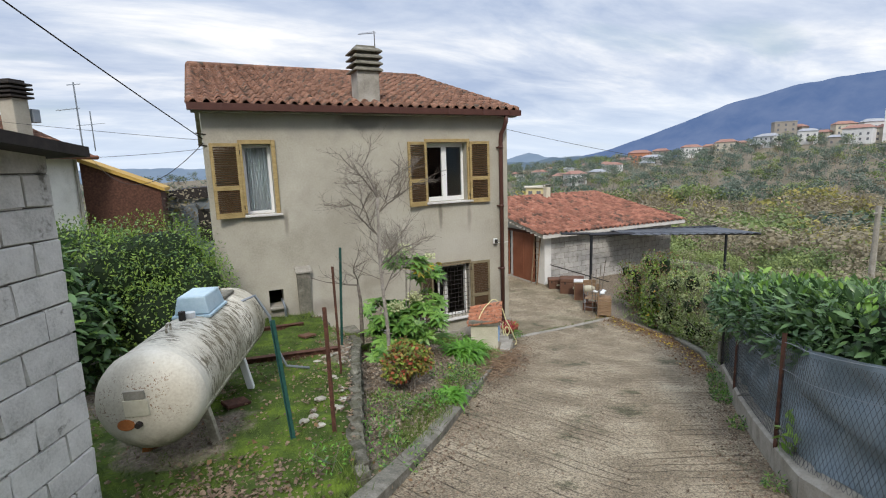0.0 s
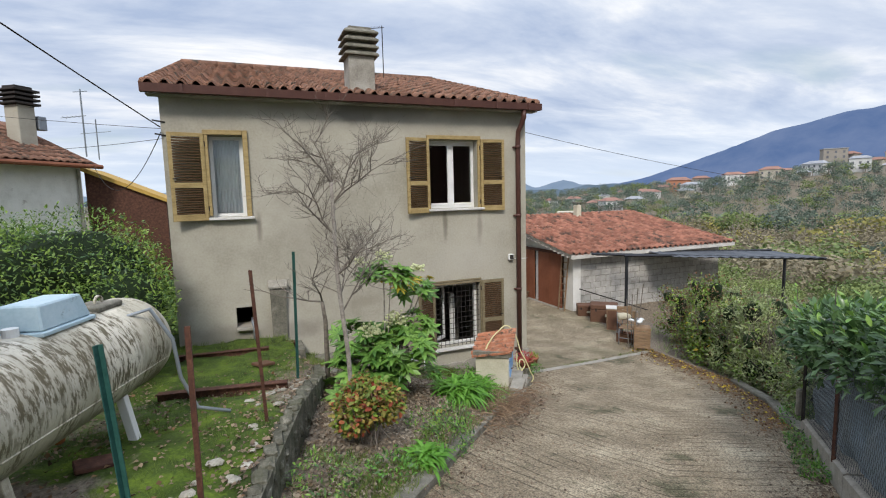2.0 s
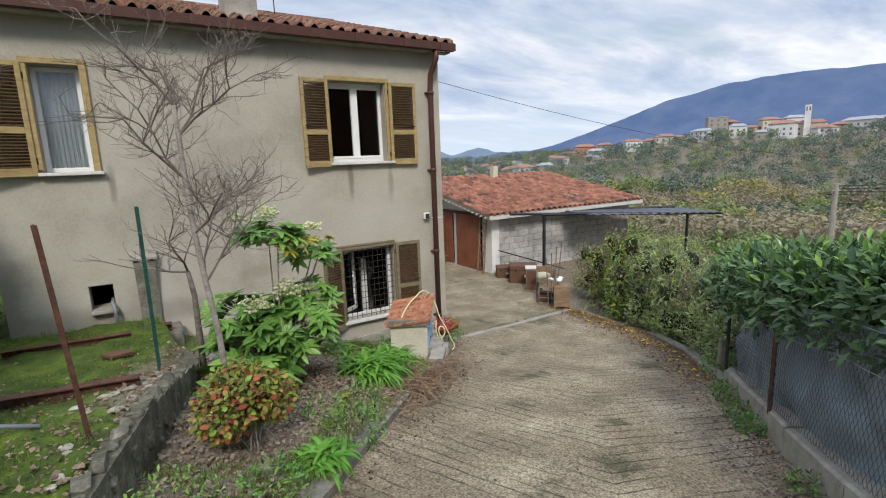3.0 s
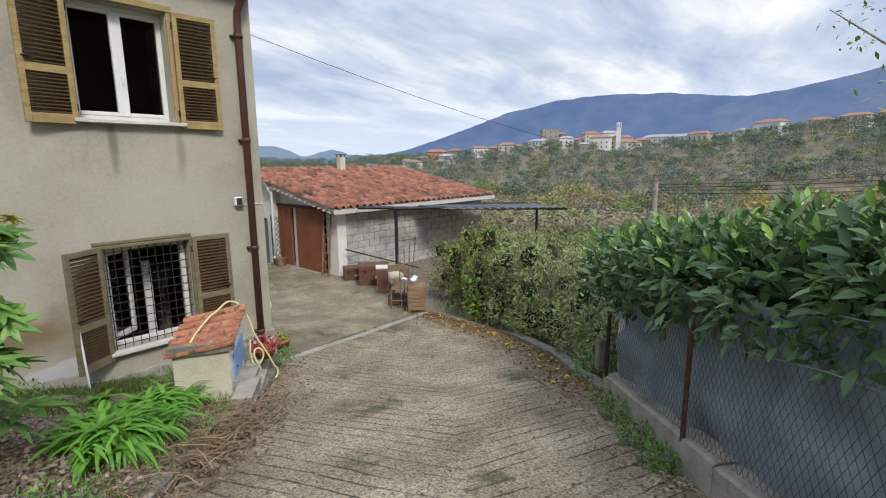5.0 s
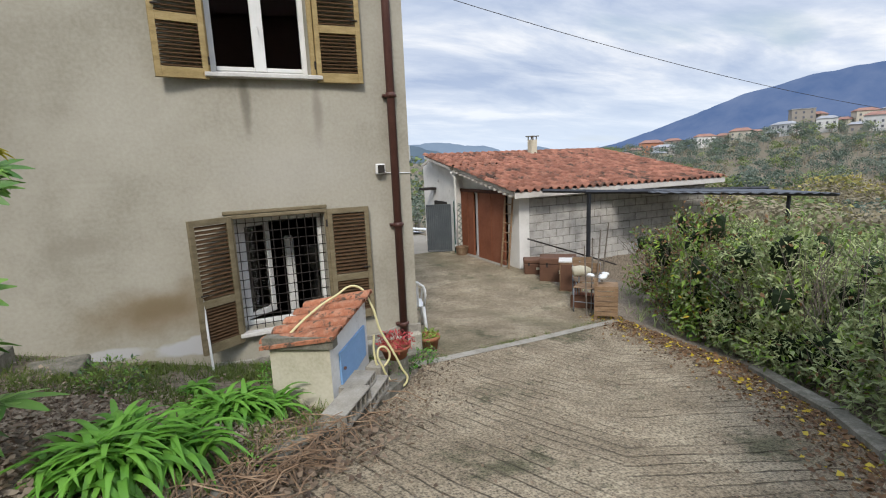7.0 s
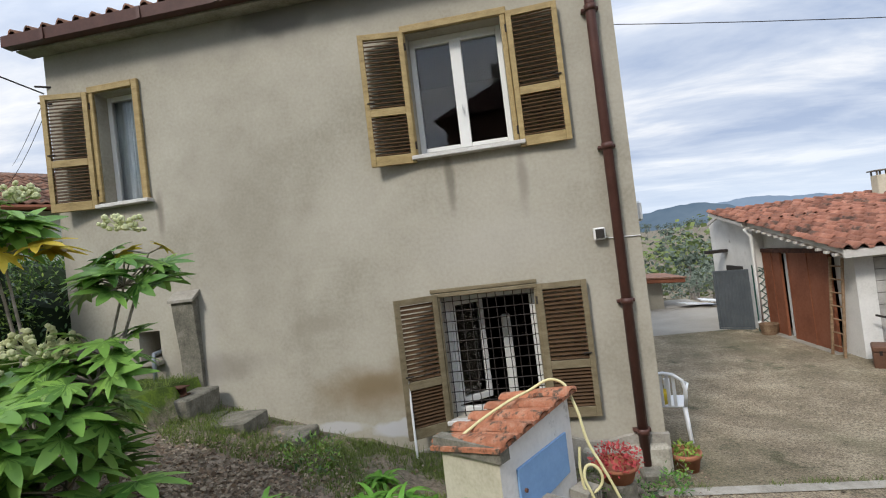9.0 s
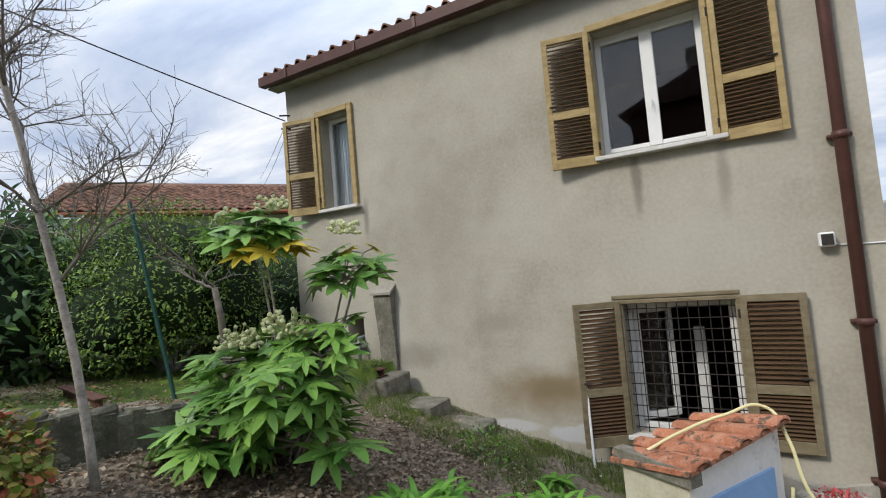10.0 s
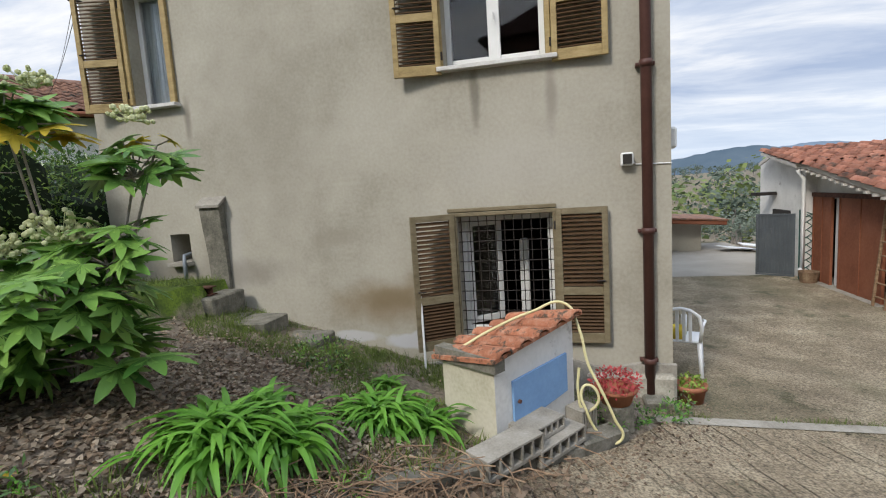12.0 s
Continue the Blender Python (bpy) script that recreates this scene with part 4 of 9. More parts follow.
    blot((3.0, 9.7, -0.9), (0.35, 1, 0.12), (0.24, 0.215, 0.17), 0.45, (0.3, 1.2))
    blot((5.1, 9.7, -0.25), (0.9, 1, 0.35), (0.46, 0.44, 0.39), 0.35, (0.3, 1.3))
    blot((3.35, 9.7, -2.30), (0.9, 1, 0.12), (0.52, 0.50, 0.46), 0.7, (0.5, 0.95))
    blot((4.62, 9.7, 0.48), (0.05, 1, 0.30), (0.10, 0.09, 0.07), 0.6, (0.3, 1.4))
    blot((1.30, 9.7, 0.52), (0.05, 1, 0.22), (0.13, 0.11, 0.09), 0.6, (0.3, 1.4))
    blot((5.35, 9.7, 0.42), (0.06, 1, 0.32), (0.20, 0.18, 0.15), 0.6, (0.3, 1.4))
    blot((0.0, 9.7, -0.9), (0.25, 1, 1.2), (0.16, 0.14, 0.11), 0.55, (0.4, 1.3))
    blot((1.0, 9.7, -1.25), (1.6, 1, 0.20), (0.22, 0.20, 0.17), 0.6, (0.3, 1.4))
    # darker band along the whole top of the wall
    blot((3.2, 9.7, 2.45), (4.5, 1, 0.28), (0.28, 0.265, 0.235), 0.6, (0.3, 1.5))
    return m


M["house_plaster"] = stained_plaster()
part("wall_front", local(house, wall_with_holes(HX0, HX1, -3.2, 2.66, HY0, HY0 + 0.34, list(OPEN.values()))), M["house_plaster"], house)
bm = bmesh.new()
for x in (HX0, HX1):
    w = 0.32 if x == HX0 else -0.32
    extrude_poly(bm, [(x, HY0 + 0.342, -3.2), (x, HY1, -3.2), (x, HY1, 2.66), (x, RIDGE_Y, 4.25), (x, HY0 + 0.342, 2.70)], (w, 0, 0))
extrude_poly(bm, [(HX0 + 0.33, HY1 - 0.32, -3.2), (HX1 - 0.33, HY1 - 0.32, -3.2), (HX1 - 0.33, HY1 - 0.32, 2.66), (HX0 + 0.33, HY1 - 0.32, 2.66)], (0, 0.32, 0))
bmesh.ops.recalc_face_normals(bm, faces=bm.faces)
part("wall_side", local(house, bm), M["plaster"], house)
# rough plinth at the foot, worn and broken
bm = bmesh.new()
n = 60
rnd = random.Random(3)
top = [(-0.0 + 6.43 * i / n) for i in range(n + 1)]
hts = [-2.28 + 0.10 * noise.noise(Vector((x * 2.1, 0.3, 0))) + 0.03 * noise.noise(Vector((x * 9, 2, 0))) for x in top]
fr = [[bm.verts.new((x, 9.70 - d, z)) for x, z in zip(top, [-3.2] * (n + 1) if k == 0 else hts)] for k, d in ((0, 0.03), (1, 0.03))]
bk = [bm.verts.new((x, 9.705, z + 0.01)) for x, z in zip(top, hts)]
for i in range(n):
    bm.faces.new((fr[0][i], fr[0][i + 1], fr[1][i + 1], fr[1][i]))
    bm.faces.new((fr[1][i], fr[1][i + 1], bk[i + 1], bk[i]))
part("plinth", local(house, bm), M["plaster_dark"], house, "rough worn render at the foot of the wall")
# inner floors close the rooms; near-black paint stands for their lack of light
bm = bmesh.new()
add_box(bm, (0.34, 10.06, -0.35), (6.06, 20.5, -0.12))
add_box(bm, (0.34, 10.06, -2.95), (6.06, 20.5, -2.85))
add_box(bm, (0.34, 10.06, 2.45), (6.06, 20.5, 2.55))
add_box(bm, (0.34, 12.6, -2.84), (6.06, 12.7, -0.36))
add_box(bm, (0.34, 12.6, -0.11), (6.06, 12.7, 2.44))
part("interior", local(house, bm), M["dark"], house, "empty rooms behind the windows, painted near-black for their lack of light")["kind"] = "stuff"

# roof
slope = (RIDGE_Z - EAVE_Z) / (RIDGE_Y - EAVE_Y)
RX0, RX1 = -0.15, 6.56
run = math.hypot(RIDGE_Y - EAVE_Y, RIDGE_Z - EAVE_Z)
roof_bm = bmesh.new()
extrude_poly(roof_bm, [(RX0 + 0.02, EAVE_Y, EAVE_Z - 0.12), (RX0 + 0.02, RIDGE_Y, RIDGE_Z - 0.12), (RX0 + 0.02, RIDGE_Y, RIDGE_Z - 0.04), (RX0 + 0.02, EAVE_Y, EAVE_Z - 0.04)], (RX1 - RX0 - 0.04, 0, 0))
back = 2 * RIDGE_Y - EAVE_Y
extrude_poly(roof_bm, [(RX0 + 0.02, back, EAVE_Z - 0.12), (RX0 + 0.02, RIDGE_Y + 0.002, RIDGE_Z - 0.12), (RX0 + 0.02, RIDGE_Y + 0.002, RIDGE_Z + 0.03), (RX0 + 0.02, back, EAVE_Z + 0.03)], (RX1 - RX0 - 0.04, 0, 0))
bmesh.ops.recalc_face_normals(roof_bm, faces=roof_bm.faces)
roof = part("roof", local(house, roof_bm), M["plaster_dark"], house, "tiled gable roof")


def tile_mesh(w, l, mat_, crown=0.055, steps=7, name="roof_tile"):
    """One interlocking clay tile: a barrel with a shallow pan beside it; x across, y up the slope, butt end thick."""
    prof = []
    for i in range(steps + 1):
        t = i / steps
        z = crown * math.sin(math.pi * t / 0.62) if t < 0.62 else -0.25 * crown * math.sin(math.pi * (t - 0.62) / 0.38)
        prof.append((t * w * 1.02, z))
    bm = bmesh.new()
    rows_ = []
    for y, dz in ((0, 0.028), (l * 1.12, 0.0)):
        rows_.append([bm.verts.new((x, y, z + dz)) for x, z in prof])
    low = [bm.verts.new((x, 0.0, z + 0.006)) for x, z in prof]
    for i in range(steps):
        bm.faces.new((rows_[0][i], rows_[0][i + 1], rows_[1][i + 1], rows_[1][i]))
        bm.faces.new((low[i], low[i + 1], rows_[0][i + 1], rows_[0][i]))
    me = bpy.data.meshes.new(name)
    bm.to_mesh(me)
    bm.free()
    me.polygons.foreach_set("use_smooth", [True] * len(me.polygons))
    me.materials.append(mat_)
    return me


def lay_tiles(parent, me, origin, along, up, cols, rows_, w, l, own_rows, label, seed=1):
    """Tiles over a slope: the lowest rows as pieces of their own, the rest joined."""
    rnd = random.Random(seed)
    nrm = along.cross(up).normalized()
    base = Matrix((along, up, nrm)).transposed()
    inv = parent.matrix_world.inverted() if parent.parent is None else (parent.parent.matrix_basis @ parent.matrix_basis).inverted()
    pv = np.array([v.co for v in me.vertices])
    pf = [tuple(p.vertices) for p in me.polygons]
    allv, allf = [], []
    for r in range(rows_):
        for c in range(cols):
            p = origin + along * (c * w) + up * (r * l) + nrm * rnd.uniform(0, 0.008)
            rot = base @ Euler((radians(rnd.uniform(-1, 1)), radians(rnd.uniform(-1.5, 1.5)), radians(rnd.uniform(-1.2, 1.2)))).to_matrix()
            m = inv @ Matrix.LocRotScale(p, rot.to_quaternion(), None)
            if r < own_rows:
                ob = new("tile", me)
                ob.parent = parent
                ob.matrix_basis = m
            else:
                mm = np.array(m)
                k = sum(len(a) for a in allv)
                allv.append(pv @ mm[:3, :3].T + mm[:3, 3])
                allf += [tuple(i + k for i in f) for f in pf]
    if allv:
        from_arrays("tiles", np.concatenate(allv), allf, me.materials[0], parent, smooth=True, kind="stuff")


def late_tiles():
    up = Vector((0, math.cos(math.atan(slope)), math.sin(math.atan(slope))))
    me = tile_mesh(0.215, 0.35, M["tile"], 0.07)
    lay_tiles(roof, me, Vector((RX0, EAVE_Y - 0.06, EAVE_Z - 0.02)), Vector((1, 0, 0)), up, 32, 16, 0.2095, 0.35, 9, "tile")


for i in range(16):
    x = RX0 + i * 0.415
    part("ridge_tile", local(house, tube_bm([(x, RIDGE_Y, RIDGE_Z + 0.0), (x + 0.43, RIDGE_Y, RIDGE_Z + 0.02)], [0.11, 0.095], 10)), M["tile"], house, smooth=True)
for side, xx in ((0, RX0 + 0.02), (1, RX1 - 0.02)):
    for i in range(15):
        y = EAVE_Y + i * 0.39
        z = EAVE_Z + slope * (i * 0.39)
        part("verge_tile", local(house, tube_bm([(xx, y, z + 0.01), (xx, y + 0.42, z + 0.42 * slope + 0.0)], [0.085, 0.075], 8)), M["tile"], house, smooth=True)
# gutter, boxed in brown
gut = bmesh.new()
pr = [(9.50, 2.59), (9.39, 2.59), (9.38, 2.71), (9.395, 2.71), (9.405, 2.605), (9.49, 2.605), (9.49, 2.63), (9.50, 2.63)]
extrude_poly(gut, [(-0.18, y, z) for y, z in pr], (6.76, 0, 0))
for x in (0.35, 1.55, 2.45, 3.65, 4.75, 5.6, 6.3):
    add_box(gut, (x - 0.02, 9.370, 2.585), (x + 0.02, 9.384, 2.715))
add_box(gut, (-0.192, 9.385, 2.59), (-0.182, 9.50, 2.71))
add_box(gut, (6.582, 9.385, 2.59), (6.592, 9.50, 2.71))
bmesh.ops.recalc_face_normals(gut, faces=gut.faces)
part("gutter", local(house, gut), M["gutter"], house, "brown painted metal gutter with joint straps")
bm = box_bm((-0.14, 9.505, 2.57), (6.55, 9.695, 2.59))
part("soffit", local(house, bm), M["plaster_dark"], house, "dark plastered underside of the eave")
bm = bmesh.new()
add_tube(bm, [(6.22, 9.45, 2.60), (6.22, 9.45, 2.46), (6.20, 9.50, 2.34), (6.18, 9.60, 2.20), (6.18, 9.62, 2.0), (6.18, 9.62, -2.62)], 0.048, 12)
for z in (1.9, 0.55, -0.95, -2.2):
    add_tube(bm, [(6.18, 9.62, z - 0.03), (6.18, 9.62, z + 0.03)], 0.058, 12)
    add_box(bm, (6.10, 9.64, z - 0.015), (6.26, 9.70, z + 0.015))
part("downpipe", local(house, bm), M["gutter"], house, "brown metal downpipe with clamps", smooth=True)

# chimney
ch = thing("chimney", "grey rendered chimney with a louvred concrete cowl on the tiled roof", "chimney", (3.18, 10.12, 2.8))
part("shaft", box_bm((-0.23, -0.24, -0.1), (0.23, 0.24, 0.68), bevel=0.012), M["plaster_dark"], ch)
part("flashing", box_bm((-0.30, -0.30, -0.02), (0.30, 0.30, 0.09), Matrix.Rotation(math.atan(slope), 4, "X"), bevel=0.01), M["conc"], ch)
bm = bmesh.new()
for i in range(4):
    z = 0.68 + i * 0.125
    r0 = 0.25
    lo = [bm.verts.new((sx * 0.305, sy * 0.305, z)) for sx, sy in ((-1, -1), (1, -1), (1, 1), (-1, 1))]
    lo2 = [bm.verts.new((sx * 0.305, sy * 0.305, z + 0.025)) for sx, sy in ((-1, -1), (1, -1), (1, 1), (-1, 1))]
    hi = [bm.verts.new((sx * 0.23, sy * 0.23, z + 0.085)) for sx, sy in ((-1, -1), (1, -1), (1, 1), (-1, 1))]
    for k in range(4):
        bm.faces.new((lo[k], lo[(k + 1) % 4], lo2[(k + 1) % 4], lo2[k]))
        bm.faces.new((lo2[k], lo2[(k + 1) % 4], hi[(k + 1) % 4], hi[k]))
    bm.faces.new(lo[::-1])
    bm.faces.new(hi)
add_box(bm, (-0.20, -0.20, 0.68), (0.20, 0.20, 1.18))
part("cowl", bm, M["conc_dark"], ch, "tiered grey concrete cowl")
add = bmesh.new()
add_tube(add, [(-0.0, 0, 0), (0, 0, 1.5)], 0.012, 6)
add_tube(add, [(-0.45, 0, 1.38), (0.05, 0, 1.46)], 0.008, 6)
for k in range(6):
    x = -0.42 + k * 0.07
    add_tube(add, [(x, -0.10, 1.385 + 0.016 * k), (x, 0.10, 1.385 + 0.016 * k)], 0.004, 5)
ant = mesh_ob("tv_antenna", add, M["iron"], None, "thin metal television antenna standing on the roof", category="antenna")
ant.matrix_basis = pose(4.55, 13.4, 3.75)


# windows and shutters
def shutter(parent, name, x_hinge, width, z0, z1, angle, side, mid, slats=(17, 11), paint="shutter"):
    """A louvred leaf hinged at x_hinge, opening flat against the wall; side -1: leaf reaches towards -x."""
    leaf = new(name)
    leaf.parent = parent
    leaf.matrix_basis = parent.matrix_basis.inverted() @ pose(x_hinge, 9.655, z0, 0, 0, angle * side * -1)
    h = z1 - z0
    st = 0.055
    bm = bmesh.new()

    def bx(a, b, c, d, y0=-0.02, y1=0.02):
        add_box(bm, (min(a * side, b * side), y0, c), (max(a * side, b * side), y1, d), bevel=0.003)

    bx(0, st, 0, h)
    bx(width - st, width, 0, h)
    bx(st, width - st, 0, 0.10)
    bx(st, width - st, h - 0.06, h)
    bx(st, width - st, mid - 0.04, mid + 0.04)
    part("shutter_frame", bm, M[paint], leaf, "ochre-brown painted wooden frame")
    for lo, hi, n_ in ((0.10, mid - 0.04, slats[1]), (mid + 0.04, h - 0.06, slats[0])):
        for i in range(n_):
            z = lo + (i + 0.5) * (hi - lo) / n_
            key = (round(width, 3), side)
            if key not in SLAT:
                b = bmesh.new()
                m = Matrix.Rotation(radians(38), 4, "X")
                add_box(b, (min(st * side, (width - st) * side), -0.019, -0.0035), (max(st * side, (width - st) * side), 0.019, 0.0035), m)
                me = bpy.data.meshes.new("slat")
                b.to_mesh(me)
                b.free()
                me.materials.append(M["slat"])
                SLAT[key] = me
            ob = new("slat", SLAT[key])
            ob.parent = leaf
            ob.location = (0, 0, z)
    bm = bmesh.new()
    add_box(bm, (min(0.0, -0.02 * side), 0.0, 0.14), (max(0.0, -0.02 * side), 0.03, 0.22))
    add_box(bm, (min(0.0, -0.02 * side), 0.0, h - 0.2), (max(0.0, -0.02 * side), 0.03, h - 0.12))
    add_tube(bm, [((width - 0.03) * side, -0.03, mid + 0.10), ((width - 0.11) * side, -0.035, mid + 0.10)], 0.008, 6)
    part("fittings", bm, M["iron"], leaf, "dark iron hinges and catch")
    return leaf


SLAT = {}


def window(key, name, label, frame_side, arch, curtain=False):
    x0, x1, z0, z1 = OPEN[key]
    w = thing(name, label, "window", ((x0 + x1) / 2, 9.7, z0))
    w["kind"] = "structure"
    inv = w.matrix_basis.inverted()

    def put(nm, bm, mt, lb=""):
        for v in bm.verts:
            v.co = inv @ v.co
        return part(nm, bm, mt, w, lb)

    yf = 9.86
    bm = bmesh.new()
    t = 0.055
    add_box(bm, (x0, yf, z0), (x0 + t, yf + 0.06, z1), bevel=0.004)
    add_box(bm, (x1 - t, yf, z0), (x1, yf + 0.06, z1), bevel=0.004)
    add_box(bm, (x0 + t, yf, z0), (x1 - t, yf + 0.06, z0 + t), bevel=0.004)
    add_box(bm, (x0 + t, yf, z1 - t), (x1 - t, yf + 0.06, z1), bevel=0.004)
    put("window_frame", bm, M["pvc"])
    # architrave
    a = 0.07
    bm = bmesh.new()
    for lo, hi in arch:
        add_box(bm, lo, hi, bevel=0.006)
    put("architrave", bm, frame_side, "ochre-brown painted surround")
    bm = box_bm((x0 - 0.06, 9.60, z0 - 0.045), (x1 + 0.11, 9.86, z0 - 0.002), bevel=0.006)
    put("window_sill", bm, M["marble"], "pale stone sill")
    return w, put, (x0, x1, z0, z1, yf, t)


w1, put, (x0, x1, z0, z1, yf, t) = window("upper_left", "window_1", "single window with a closed curtain and one open louvred shutter", M["shutter"],
    [((1.135, 9.655, 0.72), (1.21, 9.699, 2.10)), ((0.56, 9.655, 2.025), (1.134, 9.699, 2.10)), ((0.565, 9.66, 0.76), (0.628, 9.699, 2.024))])
put("pane", box_bm((x0 + t, yf + 0.025, z0 + t), (x1 - t, yf + 0.035, z1 - t)), M["glass"])
bm = bmesh.new()
n = 48
lo = [bm.verts.new((x0 + (x1 - x0) * i / n, yf + 0.10 + 0.014 * math.sin(i * 1.3) + 0.006 * math.sin(i * 2.9), z0)) for i in range(n + 1)]
hi = [bm.verts.new((x0 + (x1 - x0) * i / n, yf + 0.10 + 0.012 * math.sin(i * 1.3 + 0.4), z1)) for i in range(n + 1)]
for i in range(n):
    bm.faces.new((lo[i], lo[i + 1], hi[i + 1], hi[i]))
put("curtain_cloth", bm, M["curtain"], "pale grey-blue curtain")
shutter(w1, "shutter", 0.57, 0.50, 0.69, 2.04, 14, -1, 0.55)

w2, put, (x0, x1, z0, z1, yf, t) = window("upper_right", "window_2", "double window with closed white sashes and two open louvred shutters", M["shutter"],
    [((4.28, 9.655, 2.025), (5.38, 9.699, 2.10)), ((4.275, 9.66, 0.74), (4.327, 9.699, 2.024)), ((5.313, 9.66, 0.74), (5.365, 9.699, 2.024))])
xm = (x0 + x1) / 2
bm = bmesh.new()
add_box(bm, (xm - 0.06, yf - 0.01, z0 + t + 0.001), (xm + 0.06, yf + 0.055, z1 - t - 0.001), bevel=0.005)
for a, b in ((x0 + t + 0.001, xm - 0.061), (xm + 0.061, x1 - t - 0.001)):
    add_box(bm, (a, yf - 0.005, z0 + t + 0.001), (b, yf + 0.05, z0 + t + 0.045), bevel=0.004)
    add_box(bm, (a, yf - 0.005, z1 - t - 0.035), (b, yf + 0.05, z1 - t - 0.001), bevel=0.004)
add_tube(bm, [(xm, yf - 0.02, z0 + 0.5), (xm, yf - 0.05, z0 + 0.5), (xm, yf - 0.05, z0 + 0.42)], 0.008, 6)
put("sash", bm, M["pvc"])
for a, b in ((x0 + t, xm - 0.06), (xm + 0.06, x1 - t)):
    put("pane", box_bm((a, yf + 0.025, z0 + t + 0.045), (b, yf + 0.035, z1 - t - 0.035)), M["glass"])
shutter(w2, "shutter", 4.31, 0.47, 0.67, 2.04, 10, -1, 0.55)
shutter(w2, "shutter", 5.37, 0.50, 0.67, 2.04, 3, 1, 0.55)

w3, put, (x0, x1, z0, z1, yf, t) = window("lower", "window_3", "ground-floor window with an iron grille, its white sash ajar and both shutters open", M["shutter_low"],
    [((4.27, 9.68, -0.69), (5.36, 9.699, -0.65)), ((4.30, 9.66, -0.735), (5.36, 9.699, -0.695)), ((4.325, 9.66, -1.98), (4.368, 9.699, -0.736)), ((5.322, 9.66, -1.98), (5.365, 9.699, -0.736))])
g = bmesh.new()
for i in range(11):
    x = x0 + 0.03 + (x1 - x0 - 0.06) * i / 10
    add_tube(g, [(x, 9.735, z0), (x, 9.735, z1)], 0.005, 6)
for i in range(12):
    z = z0 + 0.05 + (z1 - z0 - 0.10) * i / 11
    add_tube(g, [(x0, 9.728, z), (x1, 9.728, z)], 0.005, 6)
put("grille", g, M["iron"], "dark welded iron mesh")
sa = new("sash")
sa.parent = w3
sa.matrix_basis = inv = w3.matrix_basis.inverted() @ pose(x0 + 0.06, yf + 0.06, z0 + 0.06, 0, 0, 38)
bm = bmesh.new()
sw, sh = 0.42, z1 - z0 - 0.12
for lo, hi in (((0, 0, 0), (0.06, 0.05, sh)), ((sw - 0.06, 0, 0), (sw, 0.05, sh)), ((0.061, 0, 0), (sw - 0.061, 0.05, 0.07)), ((0.061, 0, sh - 0.06), (sw - 0.061, 0.05, sh))):
    add_box(bm, lo, hi, bevel=0.005)
part("sash_frame", bm, M["pvc"], sa)
part("pane", box_bm((0.06, 0.02, 0.07), (sw - 0.06, 0.03, sh - 0.06)), M["glass"], sa)
shutter(w3, "shutter", 4.34, 0.46, -2.08, -0.70, 32, -1, 0.52, paint="shutter_low")
shutter(w3, "shutter", 5.35, 0.48, -2.03, -0.70, 2, 1, 0.52, paint="shutter_low")
# things in the room behind the grille
bm = box_bm((-0.05, -0.03, 0), (0.03, 0.04, 1.0), bevel=0.01)
o = mesh_ob("white_door_leaf", bm, M["pvc"], None, "white narrow cupboard side seen inside the room", category="cupboard")
o.matrix_basis = pose(5.0, 10.35, -2.85) @ Matrix.Diagonal((1.3, 1, 1.8, 1))
fl = bmesh.new()
add_lathe(fl, [(0.0, 0), (0.09, 0), (0.10, 0.9), (0.04, 1.0), (0.03, 1.1), (0.16, 1.35), (0.15, 1.5), (0, 1.5)], 14)
o = mesh_ob("boiler", fl, M["plaster_dark"], None, "pale grey cylinder with a pipe standing in the dark room", category="boiler", smooth=True)
o.matrix_basis = pose(5.45, 11.3, -2.85)

# cellar hatch: a dark vent opening with a pipe
h = thing("cellar_vent", "dark vent opening with grey pipe elbow in the wall", "vent", (1.0, 9.7, -1.12))
bm = box_bm((-0.15, -0.10, -0.03), (0.16, 0.33, 0.018), bevel=0.008)
part("ledge", bm, M["conc"], h)
bm = tube_bm([(0.10, 0.12, 0.12), (0.10, -0.09, 0.10), (0.12, -0.12, 0.02), (0.12, -0.12, -0.22)], 0.022, 10)
part("pipe", bm, M["corrugated"], h, "grey plastic waste pipe", smooth=True)
# soot-stained stub of a flue
f = thing("flue_stub", "short grey rendered flue stub on the house wall", "flue", (1.525, 9.7, -1.9))
bm = bmesh.new()
fl_ = [[bm.verts.new(p) for p in ((-w, 0.0, z), (-w, -d, z), (w, -d, z), (w, 0.0, z + dz))] for w, d, z, dz in ((0.115, 0.05, 0.3, 0), (0.12, 0.06, 0.85, 0), (0.125, 0.10, 1.22, 0.0), (0.13, 0.11, 1.42, 0.07))]
for a, b in zip(fl_, fl_[1:]):
    for k in range(4):
        bm.faces.new((a[k], a[(k + 1) % 4], b[(k + 1) % 4], b[k]))
bm.faces.new(fl_[-1])
part("shaft", bm, M["conc_dark"], f)
bm = bmesh.new()
extrude_poly(bm, [(-0.155, 0.0, 1.50), (-0.155, -0.14, 1.42), (-0.155, -0.14, 1.45), (-0.155, 0.0, 1.545)], (0.31, 0, 0))
bmesh.ops.recalc_face_normals(bm, faces=bm.faces)
part("cap", bm, M["conc"], f)
# wall lamp
lamp = thing("wall_light", "small square floodlight on the plaster wall", "lamp", (6.01, 9.70, -0.28))
part("body", box_bm((-0.055, -0.09, -0.06), (0.055, -0.02, 0.06), bevel=0.012), M["pvc"], lamp)
part("lens", box_bm((-0.04, -0.096, -0.045), (0.04, -0.0905, 0.045)), M["dark"], lamp, "dark glass lens")
